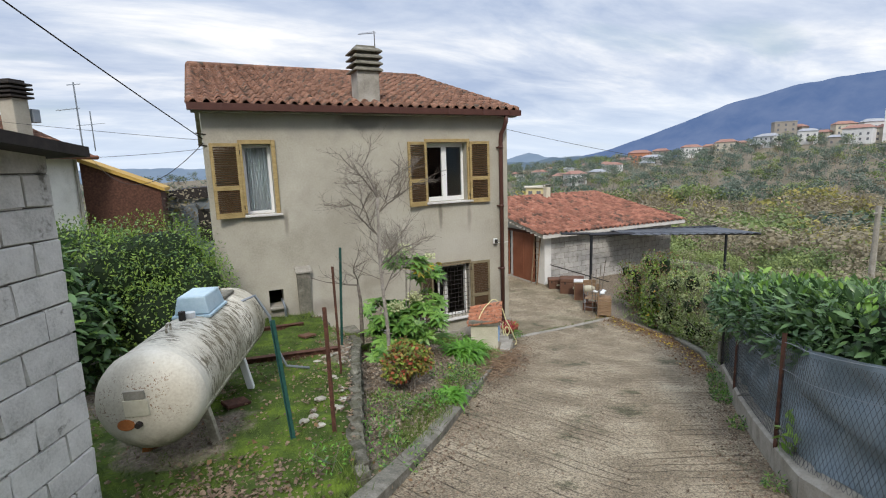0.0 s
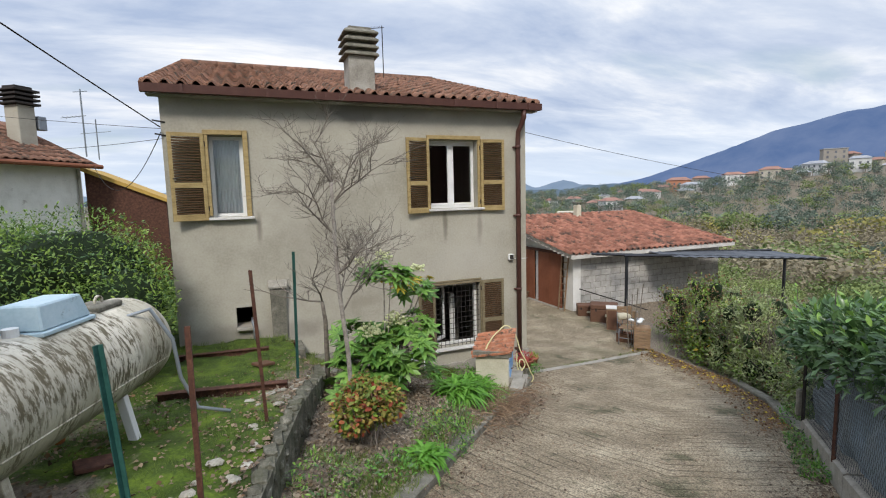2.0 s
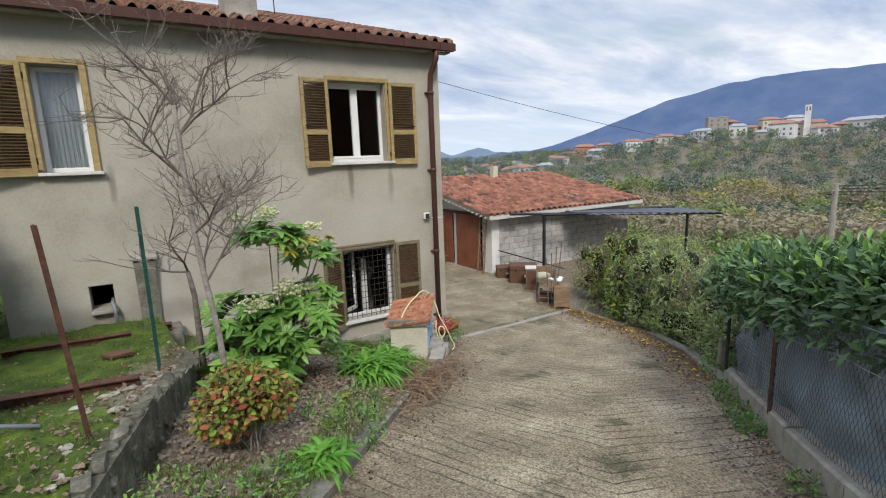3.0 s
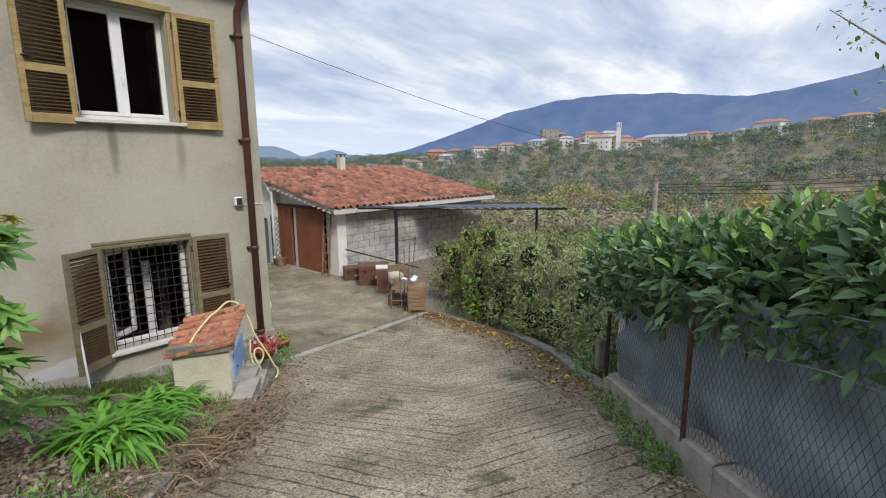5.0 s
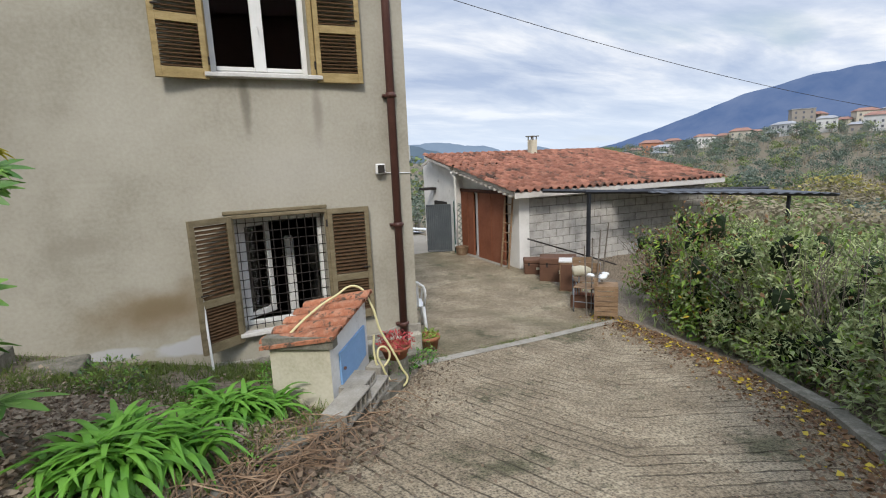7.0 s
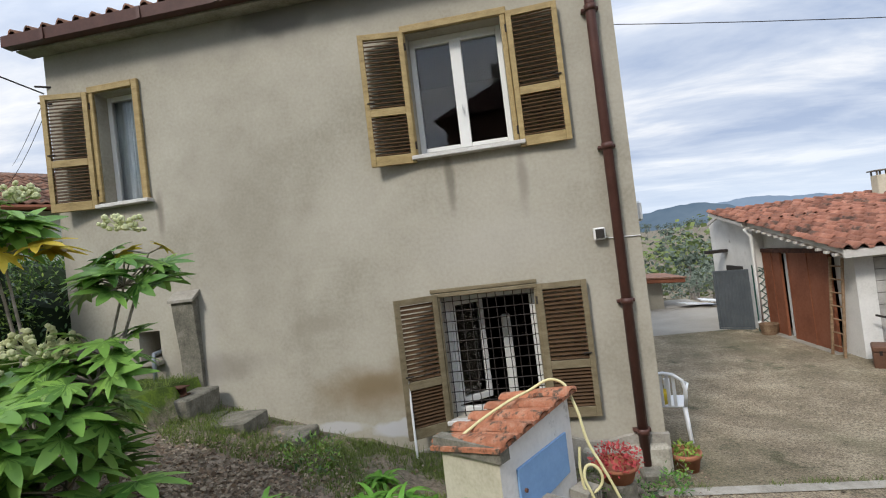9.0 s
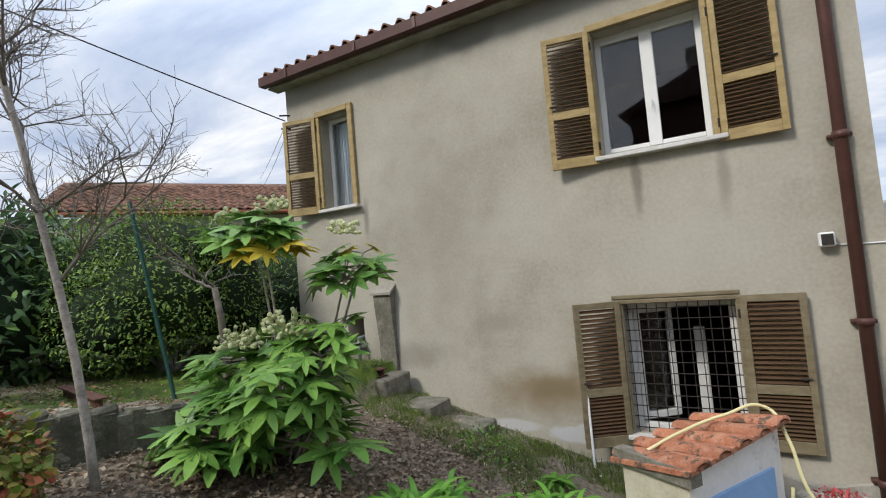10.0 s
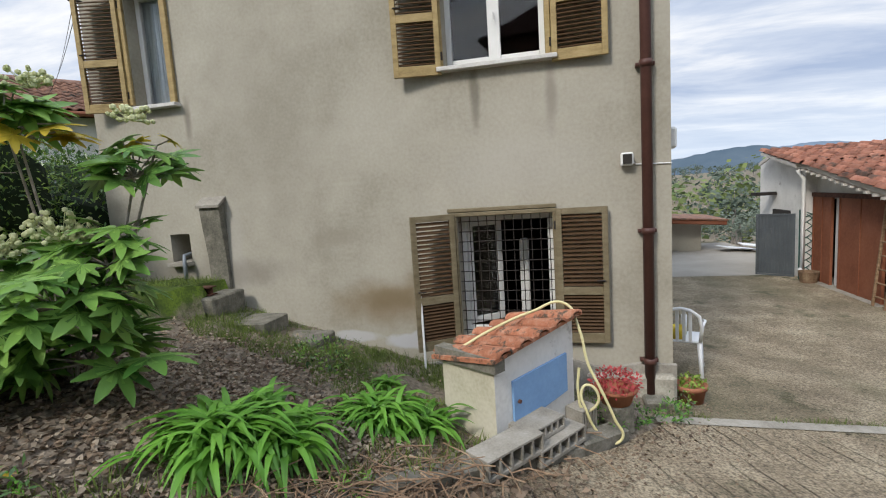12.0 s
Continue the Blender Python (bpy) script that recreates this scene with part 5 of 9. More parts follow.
part("bracket", box_bm((-0.02, -0.02, -0.02), (0.02, 0.0, 0.02)), M["iron"], lamp)
bm = tube_bm([(6.06, 9.69, -0.30), (6.1, 9.69, -0.33), (6.4, 9.692, -0.34)], 0.006, 6)
mesh_ob("lamp_cable", bm, M["plastic"], None, "thin pale cable along the wall", category="cable")
al = thing("alarm_box", "small white box on the side of the house", "box", (6.4, 9.95, -0.10))
part("body", box_bm((0.0, -0.08, -0.10), (0.09, 0.08, 0.10), bevel=0.02), M["pvc"], al)

# ---- barn ----
barn = thing("barn", "low concrete-block barn with orange tiled roof and rust-red doors", "barn", (10.92, 14.1, -2.95))
BR = 0.195
bz = lambda y: -0.96 + BR * (y - 13.8)
BX1 = 17.6


def bwall(name, pts, vec, mt, lb=""):
    bm = bmesh.new()
    extrude_poly(bm, pts, vec)
    bmesh.ops.recalc_face_normals(bm, faces=bm.faces)
    return part(name, local(barn, bm), mt, barn, lb)


south = bwall("wall_south", [(10.94, 14.15, -3.2), (BX1, 14.15, -3.2), (BX1, 14.15, bz(14.1) - 0.12), (10.94, 14.15, bz(14.1) - 0.12)], (0, 0.2, 0), M["mortar"], "unrendered concrete block wall")
bwall("wall_corner", [(10.9, 14.1, -3.2), (10.9, 14.62, -3.2), (10.9, 14.62, bz(14.62) - 0.12), (10.9, 14.1, bz(14.1) - 0.12)], (0.3, 0, 0), M["white"])
bwall("lintel_wall", [(10.9, 14.622, -1.12), (10.9, 17.1, -1.12), (10.9, 17.1, bz(17.1) - 0.14), (10.9, 14.622, bz(14.622) - 0.12)], (0.3, 0, 0), M["white"])
bwall("wall_return", [(10.9, 17.1, -3.2), (10.68, 17.1, -3.2), (10.68, 17.1, bz(17.1) - 0.14), (10.9, 17.1, bz(17.1) - 0.14)], (0, 0.2, 0), M["white"])
bwall("wall_west", [(10.68, 17.102, -3.2), (10.74, 19.7, -3.2), (10.74, 19.7, bz(18.9) - 0.36), (10.72, 18.85, bz(18.85) - 0.14), (10.68, 17.102, bz(17.1) - 0.14)], (0.25, 0, 0), M["white"])
bwall("wall_east", [(BX1 - 0.2, 14.36, -4.5), (BX1 - 0.2, 24, -4.5), (BX1 - 0.2, 24, bz(14) - 0.2), (BX1 - 0.2, 18.8, bz(18.8) - 0.14), (BX1 - 0.2, 14.36, bz(14.36) - 0.14)], (0.2, 0, 0), M["white"])
# near-black paint stands for the barn's unlit inside
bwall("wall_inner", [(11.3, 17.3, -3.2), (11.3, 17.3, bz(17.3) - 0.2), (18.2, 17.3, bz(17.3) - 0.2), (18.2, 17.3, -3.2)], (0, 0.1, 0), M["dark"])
RY = 18.9
slab = bmesh.new()
extrude_poly(slab, [(10.55, 13.75, bz(13.75) - 0.10), (BX1 + 0.25, 13.75, bz(13.75) - 0.10), (BX1 + 0.25, 17.0, bz(17.0) - 0.10), (10.55, 17.0, bz(17.0) - 0.10)], (0, 0, 0.08))
extrude_poly(slab, [(10.45, 17.002, bz(17.0) - 0.10), (BX1 + 0.25, 17.002, bz(17.0) - 0.10), (BX1 + 0.25, RY, bz(RY) - 0.10), (10.45, RY, bz(RY) - 0.10)], (0, 0, 0.08))
extrude_poly(slab, [(10.76, RY + 0.002, bz(RY) - 0.10), (BX1 + 0.25, RY + 0.002, bz(RY) - 0.10), (BX1 + 0.25, 19.9, bz(RY) - 0.36), (10.76, 19.9, bz(RY) - 0.36)], (0, 0, 0.08))
bmesh.ops.recalc_face_normals(slab, faces=slab.faces)
barn_roof = part("roof", local(barn, slab), M["fascia"], barn, "low orange clay-tiled roof with pale boarded edges")
bm = bmesh.new()
add_box(bm, (10.53, 13.70, bz(13.75) - 0.16), (BX1 + 0.27, 13.745, bz(13.75) - 0.03))
part("fascia_board", local(barn, bm), M["fascia"], barn)
for i in range(14):
    y = 13.9 + i * 0.23
    part("rafter", local(barn, box_bm((10.50, y, bz(y) - 0.16), (10.90, y + 0.07, bz(y) - 0.11))), M["fascia"], barn)


def late_barn_tiles():
    up = Vector((0, math.cos(math.atan(BR)), math.sin(math.atan(BR))))
    me = tile_mesh(0.24, 0.36, M["tile_barn"], 0.075, 6)
    lay_tiles(barn_roof, me, Vector((10.5, 13.68, bz(13.68) - 0.01)), Vector((1, 0, 0)), up, 31, 9, 0.2395, 0.36, 6, "tile", 4)
    lay_tiles(barn_roof, me, Vector((10.43, 16.86, bz(16.86) - 0.01)), Vector((1, 0, 0)), up, 31, 6, 0.2415, 0.355, 2, "tile", 5)


bch = thing("barn_chimney", "small square chimney pot with flat cap on the barn", "chimney", (14.35, 18.4, bz(18.4) + 0.16))
part("shaft", box_bm((-0.12, -0.12, -0.26), (0.12, 0.12, 0.34), bevel=0.01), M["cream"], bch)
for sx, sy in ((-0.1, -0.1), (0.1, -0.1), (0.1, 0.1), (-0.1, 0.1)):
    part("cap_leg", box_bm((sx - 0.015, sy - 0.015, 0.34), (sx + 0.015, sy + 0.015, 0.44)), M["conc_dark"], bch)
part("cap", box_bm((-0.17, -0.17, 0.44), (0.17, 0.17, 0.47), bevel=0.006), M["conc_dark"], bch)


def late_blocks(parent, x0, x1, z0, z1, y, bw, bh, depth, material, seed, limit=300):
    """Block facing in running bond, with recessed joints, on a wall that looks towards -y."""
    rnd = random.Random(seed)
    meshes = []
    for k in range(5):
        bm = box_bm((0.006, -depth, 0.006), (bw - 0.006, 0.0, bh - 0.006), bevel=0.008)
        for v in bm.verts:
            if v.co.y < -depth / 2:
                v.co += Vector((rnd.uniform(-1, 1), rnd.uniform(-1, 1), rnd.uniform(-1, 1))) * 0.004
        me = bpy.data.meshes.new("block")
        bm.to_mesh(me)
        bm.free()
        me.materials.append(material)
        meshes.append(me)
    inv = parent.matrix_basis.inverted() if parent.parent is None else (parent.parent.matrix_basis @ parent.matrix_basis).inverted()
    j = 0
    z = z0
    while z < z1 - 0.02:
        x = x0 - (bw / 2 if j % 2 else 0)
        while x < x1 - 0.02:
            a, b = max(x, x0), min(x + bw, x1)
            if b - a > 0.05:
                ob = new("block", meshes[rnd.randrange(5)])
                ob.parent = parent
                ob.matrix_basis = inv @ pose(a, y + rnd.uniform(-0.003, 0.003), z) @ Matrix.Diagonal(((b - a) / bw, 1, min(1, (z1 - z) / bh), 1))
            x += bw
        z += bh
        j += 1


def late_barn_blocks():
    late_blocks(south, 11.22, BX1, -3.05, bz(14.1) - 0.14, 14.15, 0.42, 0.205, 0.02, M["block"], 8)
    late_blocks(south, 10.96, 11.22, -3.05, bz(14.1) - 0.14, 14.15, 0.5, 0.52, 0.012, M["white"], 9)


# sliding doors
d = thing("barn_doors", "rust-red sheet metal sliding doors, one slid open a little", "door", (10.86, 15.9, -2.95))
part("track", box_bm((-0.05, -1.40, 1.86), (0.02, 1.25, 1.95)), M["rust"], d, "rusty door track")
for nm, a, b, x in (("door_leaf", -1.28, 0.10, -0.02), ("door_leaf", 0.42, 1.16, 0.0)):
    bm = box_bm((x - 0.03, a, 0.03), (x + 0.01, b, 1.86), bevel=0.004)
    for yy in (a, (a + b) / 2 - 0.02, b - 0.04):
        add_box(bm, (x - 0.045, yy, 0.03), (x - 0.031, yy + 0.04, 1.86))
    part(nm, bm, M["rust_door"], d)
part("opening_lining", box_bm((0.045, 0.10, 0.03), (0.06, 0.42, 1.86)), M["white_cover"], d, "pale curtain in the gap between the doors")
part("threshold", box_bm((-0.18, -1.4, -0.02), (0.3, 1.3, 0.035), bevel=0.008), M["conc"], d)

lad = thing("ladder", "wooden ladder leaning on the barn corner", "ladder", (10.66, 14.42, -2.93), 0)
lm = Matrix.Rotation(radians(5), 4, "Y")
for yy in (-0.17, 0.17):
    part("stile", box_bm((-0.02, yy - 0.02, 0), (0.02, yy + 0.02, 1.78), lm, bevel=0.005), M["wood"], lad)
for i in range(7):
    bm = tube_bm([lm @ Vector((0, -0.16, 0.18 + i * 0.24)), lm @ Vector((0, 0.16, 0.18 + i * 0.24))], 0.014, 8)
    part("rung", bm, M["wood"], lad)

gate = thing("gate", "grey corrugated metal door standing open against the barn", "gate", (10.28, 17.55, -2.93), -30)
bm = bmesh.new()
n = 24
lo = [bm.verts.new((-0.36 + 0.72 * i / n, 0.012 * (i % 2), 0.05)) for i in range(n + 1)]
hi = [bm.verts.new((-0.36 + 0.72 * i / n, 0.012 * (i % 2), 1.42)) for i in range(n + 1)]
for i in range(n):
    bm.faces.new((lo[i], lo[i + 1], hi[i + 1], hi[i]))
part("gate_sheet", bm, M["grey_gate"], gate)
bm = bmesh.new()
for lo_, hi_ in (((-0.38, -0.015, 0), (-0.345, 0.03, 1.46)), ((0.345, -0.015, 0), (0.38, 0.03, 1.46)), ((-0.345, -0.015, 0.0), (0.345, 0.03, 0.04)), ((-0.345, -0.015, 1.42), (0.345, 0.03, 1.46)), ((-0.1, -0.03, 1.0), (-0.06, 0.0, 1.12))):
    add_box(bm, lo_, hi_)
part("gate_frame", bm, M["grey_gate"], gate)
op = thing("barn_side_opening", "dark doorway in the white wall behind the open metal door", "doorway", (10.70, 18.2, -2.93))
# solid near-black plate: the doorway's shade put into its colour
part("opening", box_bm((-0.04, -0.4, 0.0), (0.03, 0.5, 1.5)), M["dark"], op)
part("lintel_beam", box_bm((-0.45, 0.4, 1.85), (0.02, 0.75, 1.93)), M["iron"], op, "dark beam sticking out of the wall")
bm = bmesh.new()
add_tube(bm, [(10.5, 17.04, bz(17) - 0.15), (10.62, 17.03, bz(17) - 0.35), (10.62, 17.03, -2.75), (10.55, 16.97, -2.68)], 0.045, 12)
mesh_ob("rain_pipe", bm, M["pvc"], None, "white plastic rain pipe on the barn corner", category="pipe", smooth=True)
tr = thing("trellis", "green plastic trellis leaning beside the barn door", "trellis", (10.82, 17.07, -2.93), -14)
bm = bmesh.new()
for i in range(9):
    for sgn in (1, -1):
        z0_ = i * 0.17
        a_, b_ = (-0.22, 0.22) if sgn > 0 else (0.22, -0.22)
        add_tube(bm, [(a_, -0.02 * sgn * 0.5, z0_), (b_, -0.02 * sgn * 0.5, min(z0_ + 0.36, 1.55))], 0.010, 4)
add_box(bm, (-0.24, -0.02, 0), (-0.21, 0.01, 1.56))
add_box(bm, (0.21, -0.02, 0), (0.24, 0.01, 1.56))
part("lattice", bm, M["green_metal"], tr)
bm = bmesh.new()
add_lathe(bm, [(0.0, 0), (0.15, 0), (0.20, 0.26), (0.18, 0.27), (0.14, 0.05), (0, 0.05)], 12)
o = mesh_ob("basket", bm, M["straw"], None, "woven straw basket on the yard by the barn", category="basket")
o.matrix_basis = pose(10.62, 16.72, -2.95)

# lean-to of dark steel and corrugated sheet in front of the barn
pg = thing("lean_to", "dark steel lean-to frame with a sloping corrugated sheet roof", "canopy", (12.2, 13.1, -2.95))
part("post", box_bm((-0.035, -0.035, 0), (0.035, 0.035, 1.90)), M["steel_dark"], pg)
part("post", box_bm((5.9, -1.1, -1.2), (5.97, -1.03, 1.50)), M["steel_dark"], pg)
bm = bmesh.new()
for a, b in (((-1.0, 0.45, 1.97), (7.4, -1.5, 1.42)), ((-0.1, 0.0, 1.90), (1.7, -0.35, 1.82)), ((1.6, 0.85, 1.80), (7.4, 0.4, 1.55))):
    add_tube(bm, [a, b], 0.045, 4)
part("beam", bm, M["steel_dark"], pg)
bm = bmesh.new()
n = 50
for a, b in zip(range(n), range(1, n + 1)):
    q = []
    for i in (a, b):
        x = 1.5 + 5.9 * i / n
        z = 1.88 - 0.06 * (x - 0.9) + 0.018 * math.sin(i * 1.9)
        q.append([(x, 0.80 - 0.05 * (x - 0.9), z + 0.02), (x, -0.45 - 0.17 * (x - 0.9), z - 0.04)])
    bm.faces.new([bm.verts.new(p) for p in (q[0][1], q[1][1], q[1][0], q[0][0])])
bmesh.ops.remove_doubles(bm, verts=bm.verts, dist=0.001)
part("roof_sheet", bm, M["dark_sheet"], pg, "grey corrugated sheet with leaves lying on it")
bm = tube_bm([(11.0, 13.9, -2.15), (13.2, 13.2, -2.95)], 0.02, 6)
mesh_ob("steel_rod", bm, M["iron"], None, "long dark steel rod leaning beside the block wall", category="rod")
# ---- gas tank ----
TDIR = math.degrees(math.atan2(0.95, 0.32))
tank = thing("gas_tank", "long white rust-streaked gas tank on short legs in mossy grass", "tank", (-0.44, 4.50, -0.215), TDIR)
R = 0.39
prof = []
for i in range(9):
    a = math.pi / 2 * i / 8
    prof.append((-0.40 - 0.23 * math.cos(a), R * math.sin(a)))
prof += [(-0.39, R), (-0.38, R + 0.006), (-0.36, R), (0.6, R), (1.56, R), (1.58, R + 0.006), (1.60, R)]
for i in range(1, 9):
    a = math.pi / 2 * i / 8
    prof.append((1.60 + 0.23 * math.sin(a), R * math.cos(a)))
bm = bmesh.new()
rings = [[bm.verts.new((x, max(r, 0.001) * math.cos(t), max(r, 0.001) * math.sin(t))) for t in (2 * math.pi * k / 48 for k in range(48))] for x, r in prof]
for a, b in zip(rings, rings[1:]):
    for k in range(48):
        bm.faces.new((a[k], a[(k + 1) % 48], b[(k + 1) % 48], b[k]))
bmesh.ops.recalc_face_normals(bm, faces=bm.faces)
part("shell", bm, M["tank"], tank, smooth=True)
bm = bmesh.new()
add_box(bm, (-0.19, -0.15, 0.0), (0.32, 0.20, 0.03), bevel=0.006)
v = add_box(bm, (-0.17, -0.13, 0.03), (0.30, 0.18, 0.20), bevel=0.012)
for q in v:
    if q.co.z > 0.15:
        q.co.x *= 0.86
        q.co.y = 0.025 + (q.co.y - 0.025) * 0.82
for q in bm.verts:
    q.co += Vector((0.68, -0.03, R - 0.03))
part("valve_cover", bm, M["tank_box"], tank, "pale blue painted metal valve cover")
part("gauge", tube_bm([(0.36, 0.02, R - 0.02), (0.36, 0.02, R + 0.08)], [0.03, 0.03], 12), M["dark"], tank, "small black gauge")
part("filler_cap", tube_bm([(0.44, -0.02, R - 0.03), (0.44, -0.02, R + 0.05)], [0.045, 0.045], 14), M["pvc"], tank, "round white cap")
for x in (0.02, 1.32):
    bm = bmesh.new()
    add_tube(bm, [(x + 0.045 * math.cos(t), 0, R + 0.03 + 0.045 * math.sin(t)) for t in np.linspace(-0.5, math.pi + 0.5, 10)], 0.011, 8)
    part("lifting_lug", bm, M["tank"], tank, smooth=True)
part("hatch_plate", box_bm((1.12, -0.13, R - 0.02), (1.42, 0.13, R + 0.02), bevel=0.008), M["conc_dark"], tank, "dirty grey hatch plate")
part("seam", tube_bm([(-0.38, -R * 0.93, -0.14), (1.58, -R * 0.93, -0.14)], 0.008, 6), M["tank"], tank)
part("nameplate", box_bm((-0.640, -0.085, 0.02), (-0.622, 0.085, 0.15), Matrix.Rotation(radians(-4), 4, "Y"), bevel=0.003), M["cream"], tank, "pale nameplate")
part("inspection_plate", box_bm((-0.632, -0.07, 0.175), (-0.612, 0.07, 0.245), Matrix.Rotation(radians(-6), 4, "Y"), bevel=0.003), M["conc"], tank, "small worn plate")
part("drain_plug", tube_bm([(-0.60, 0.0, -0.09), (-0.655, 0.0, -0.09)], [0.028, 0.022], 12), M["iron"], tank)
bm = bmesh.new()
add_lathe(bm, [(0.0, 0), (0.045, 0), (0.04, 0.004), (0, 0.004)], 12)
for v in bm.verts:
    v.co = Vector((-0.627 - v.co.z, v.co.x * 1.4 + 0.09, v.co.y - 0.09))
part("rust_patch", bm, M["tank_rust"], tank)
bm = bmesh.new()
add_lathe(bm, [(0.0, 0), (0.03, 0), (0.026, 0.004), (0, 0.004)], 12)
tilt_ = Matrix.Translation((-0.505, -0.06, 0.325)) @ Matrix.Rotation(radians(-40), 4, "Y") @ Matrix.Diagonal((0.7, 1.6, 1, 1))
for v in bm.verts:
    v.co = tilt_ @ v.co
part("rust_patch", bm, M["tank_rust"], tank)
for x, s in ((0.0, -1), (0.0, 1), (1.13, -1), (1.13, 1)):
    leg = box_bm((-0.03, -0.035, -0.66), (0.03, 0.035, -0.30), bevel=0.004)
    for v in leg.verts:
        v.co = Vector((x + v.co.x, s * 0.22 + v.co.y + s * (-0.3 - v.co.z) * 0.20, v.co.z))
    part("leg", leg, M["pvc"] if x and s < 0 else M["tank_rust"] if s > 0 else M["tank"], tank, "paint-flaked steel leg")
bm = bmesh.new()
add_tube(bm, [(1.25, -0.2, R - 0.1), (1.38, -0.36, R - 0.06), (1.46, -0.48, 0.05), (1.5, -0.5, -0.3), (1.55, -0.6, -0.6), (1.62, -0.85, -0.68)], 0.016, 8)
part("hose", bm, M["corrugated"], tank, "grey ribbed hose", smooth=True)

# ---- low wall, fence posts, beams, steps ----
lw = thing("low_stone_wall", "low mossy rubble wall edging the planting bed", "wall", (0.78, 3.3, -0.9))
rnd = random.Random(11)
y = 3.25
while y < 7.1:
    l = rnd.uniform(0.10, 0.24)
    for lay in (0, 1, 2, 3):
        x = float(wall_line(y + l / 2))
        zt = float(lawn_z(y)) + 0.015 - lay * 0.10
        bm = box_bm((x - 0.02, y + 0.006, zt - 0.095), (x + rnd.uniform(0.07, 0.11), y + l - 0.006, zt + rnd.uniform(-0.01, 0.015)), bevel=0.02)
        for v in bm.verts:
            v.co += Vector([rnd.uniform(-0.012, 0.012) for _ in range(3)])
            v.co -= Vector((0.78, 3.3, -0.9))
        part("stone", bm, M["moss_stone"], lw)
    y += l
bm = bmesh.new()
for i in range(26):
    y0_, y1_ = 3.25 + i * 0.15, 3.4 + i * 0.15
    for a, b in ((y0_, y1_),):
        xa, xb = float(wall_line(a)), float(wall_line(b))
        za = float(lawn_z(a)) - 0.02
        q = [(xa - 0.06, a, za), (xa + 0.10, a, za), (xb + 0.10, b, za), (xb - 0.06, b, za)]
        extrude_poly(bm, [Vector(p) - Vector((0.78, 3.3, -0.9)) for p in q], (0, 0, -0.5))
part("core", bm, M["moss_stone"], lw)
# flat pale stones on the moss by the wall
for i in range(34):
    y = rnd.uniform(4.2, 7.0)
    x = float(wall_line(y)) - rnd.uniform(0.05, 0.6) ** 1.3
    s = rnd.uniform(0.025, 0.06)
    bm = bmesh.new()
    bmesh.ops.create_icosphere(bm, subdivisions=1, radius=s)
    for v in bm.verts:
        v.co = Vector((v.co.x * rnd.uniform(0.8, 1.5), v.co.y * rnd.uniform(0.8, 1.3), v.co.z * 0.3))
    o = mesh_ob("field_stone", bm, M["stone"], None, "pale flat stone lying in moss", category="stone", group="stones by the low wall")
    o.matrix_basis = pose(x, y, float(ground_z(x, y)) + 0.01, 0, 0, rnd.uniform(0, 360))


def fence_post(label, base, top, r, material, angle=True):
    p = thing("fence_post", label, "post", base, 0, "old fence posts")
    d = Vector(top) - Vector(base)
    bm = bmesh.new()
    if angle:
        for lo, hi in (((-r, -r, -0.1), (r, -r + 0.006, d.length)), ((-r, -r + 0.007, -0.1), (-r + 0.006, r, d.length))):
            add_box(bm, lo, hi)
    else:
        add_tube(bm, [(0, 0, -0.1), (0, 0, d.length)], r * 0.8, 8)
    m = d.to_track_quat("Z", "Y").to_matrix().to_4x4()
    for v in bm.verts:
        v.co = m @ v.co
    part("shaft", bm, material, p)


fence_post("green painted iron fence post in moss", (0.44, 4.12, -0.87), (0.36, 4.16, 0.24), 0.017, M["green_metal"])
fence_post("rusty iron fence post by the low wall", (0.79, 4.06, -0.87), (0.79, 4.10, 0.30), 0.016, M["rust"])
fence_post("slender dark iron fence post by the low wall", (1.18, 5.36, -0.9), (1.13, 5.20, 0.44), 0.014, M["rust"])
fence_post("tall green fence post beside the bare tree", (1.56, 6.90, -1.15), (1.57, 6.62, 0.42), 0.015, M["green_metal"])


def beam(label, a, b, h, w, material, at):
    d = Vector(b) - Vector(a)
    bm = bmesh.new()
    L_ = d.length
    add_box(bm, (0, -w / 2, 0), (L_, w / 2, 0.01))
    add_box(bm, (0, -0.005, 0.0105), (L_, 0.005, h - 0.0105))
    add_box(bm, (0, -w / 2, h - 0.01), (L_, w / 2, h))
    o = mesh_ob("steel_beam", bm, material, None, label, category="beam", group="old steel beams")
    o.matrix_basis = Matrix.Translation(a) @ d.to_track_quat("X", "Z").to_matrix().to_4x4()


beam("rusty steel beam lying on moss", (0.15, 6.75, -1.08), (1.42, 6.45, -1.05), 0.10, 0.09, M["rust"], 0)
beam("rusty steel beam lying in the grass", (0.1, 8.75, -1.26), (1.3, 8.62, -1.26), 0.08, 0.08, M["rust"], 0)
beam("red-brown steel beam resting on a concrete block by the wall", (0.80, 9.30, -1.41), (1.74, 9.24, -1.41), 0.09, 0.12, M["rust"], 0)
st = thing("garden_steps", "row of rough concrete steps along the house wall", "steps", (2, 9.2, -1.5))
for x0_, x1_, y0_, y1_, zt in ((0.95, 1.86, 9.08, 9.6, -1.42), (1.40, 2.02, 9.06, 9.5, -1.66), (2.03, 2.45, 9.07, 9.5, -1.675), (2.46, 3.0, 9.09, 9.5, -1.87)):
    bm = box_bm((x0_ - 2, y0_ - 9.2, zt - 0.30 + 1.5), (x1_ - 2, y1_ - 9.2, zt + 1.5), bevel=0.015)
    for v in bm.verts:
        v.co += Vector([rnd.uniform(-0.006, 0.006) for _ in range(3)])
    part("step", bm, M["conc_dark"], st)
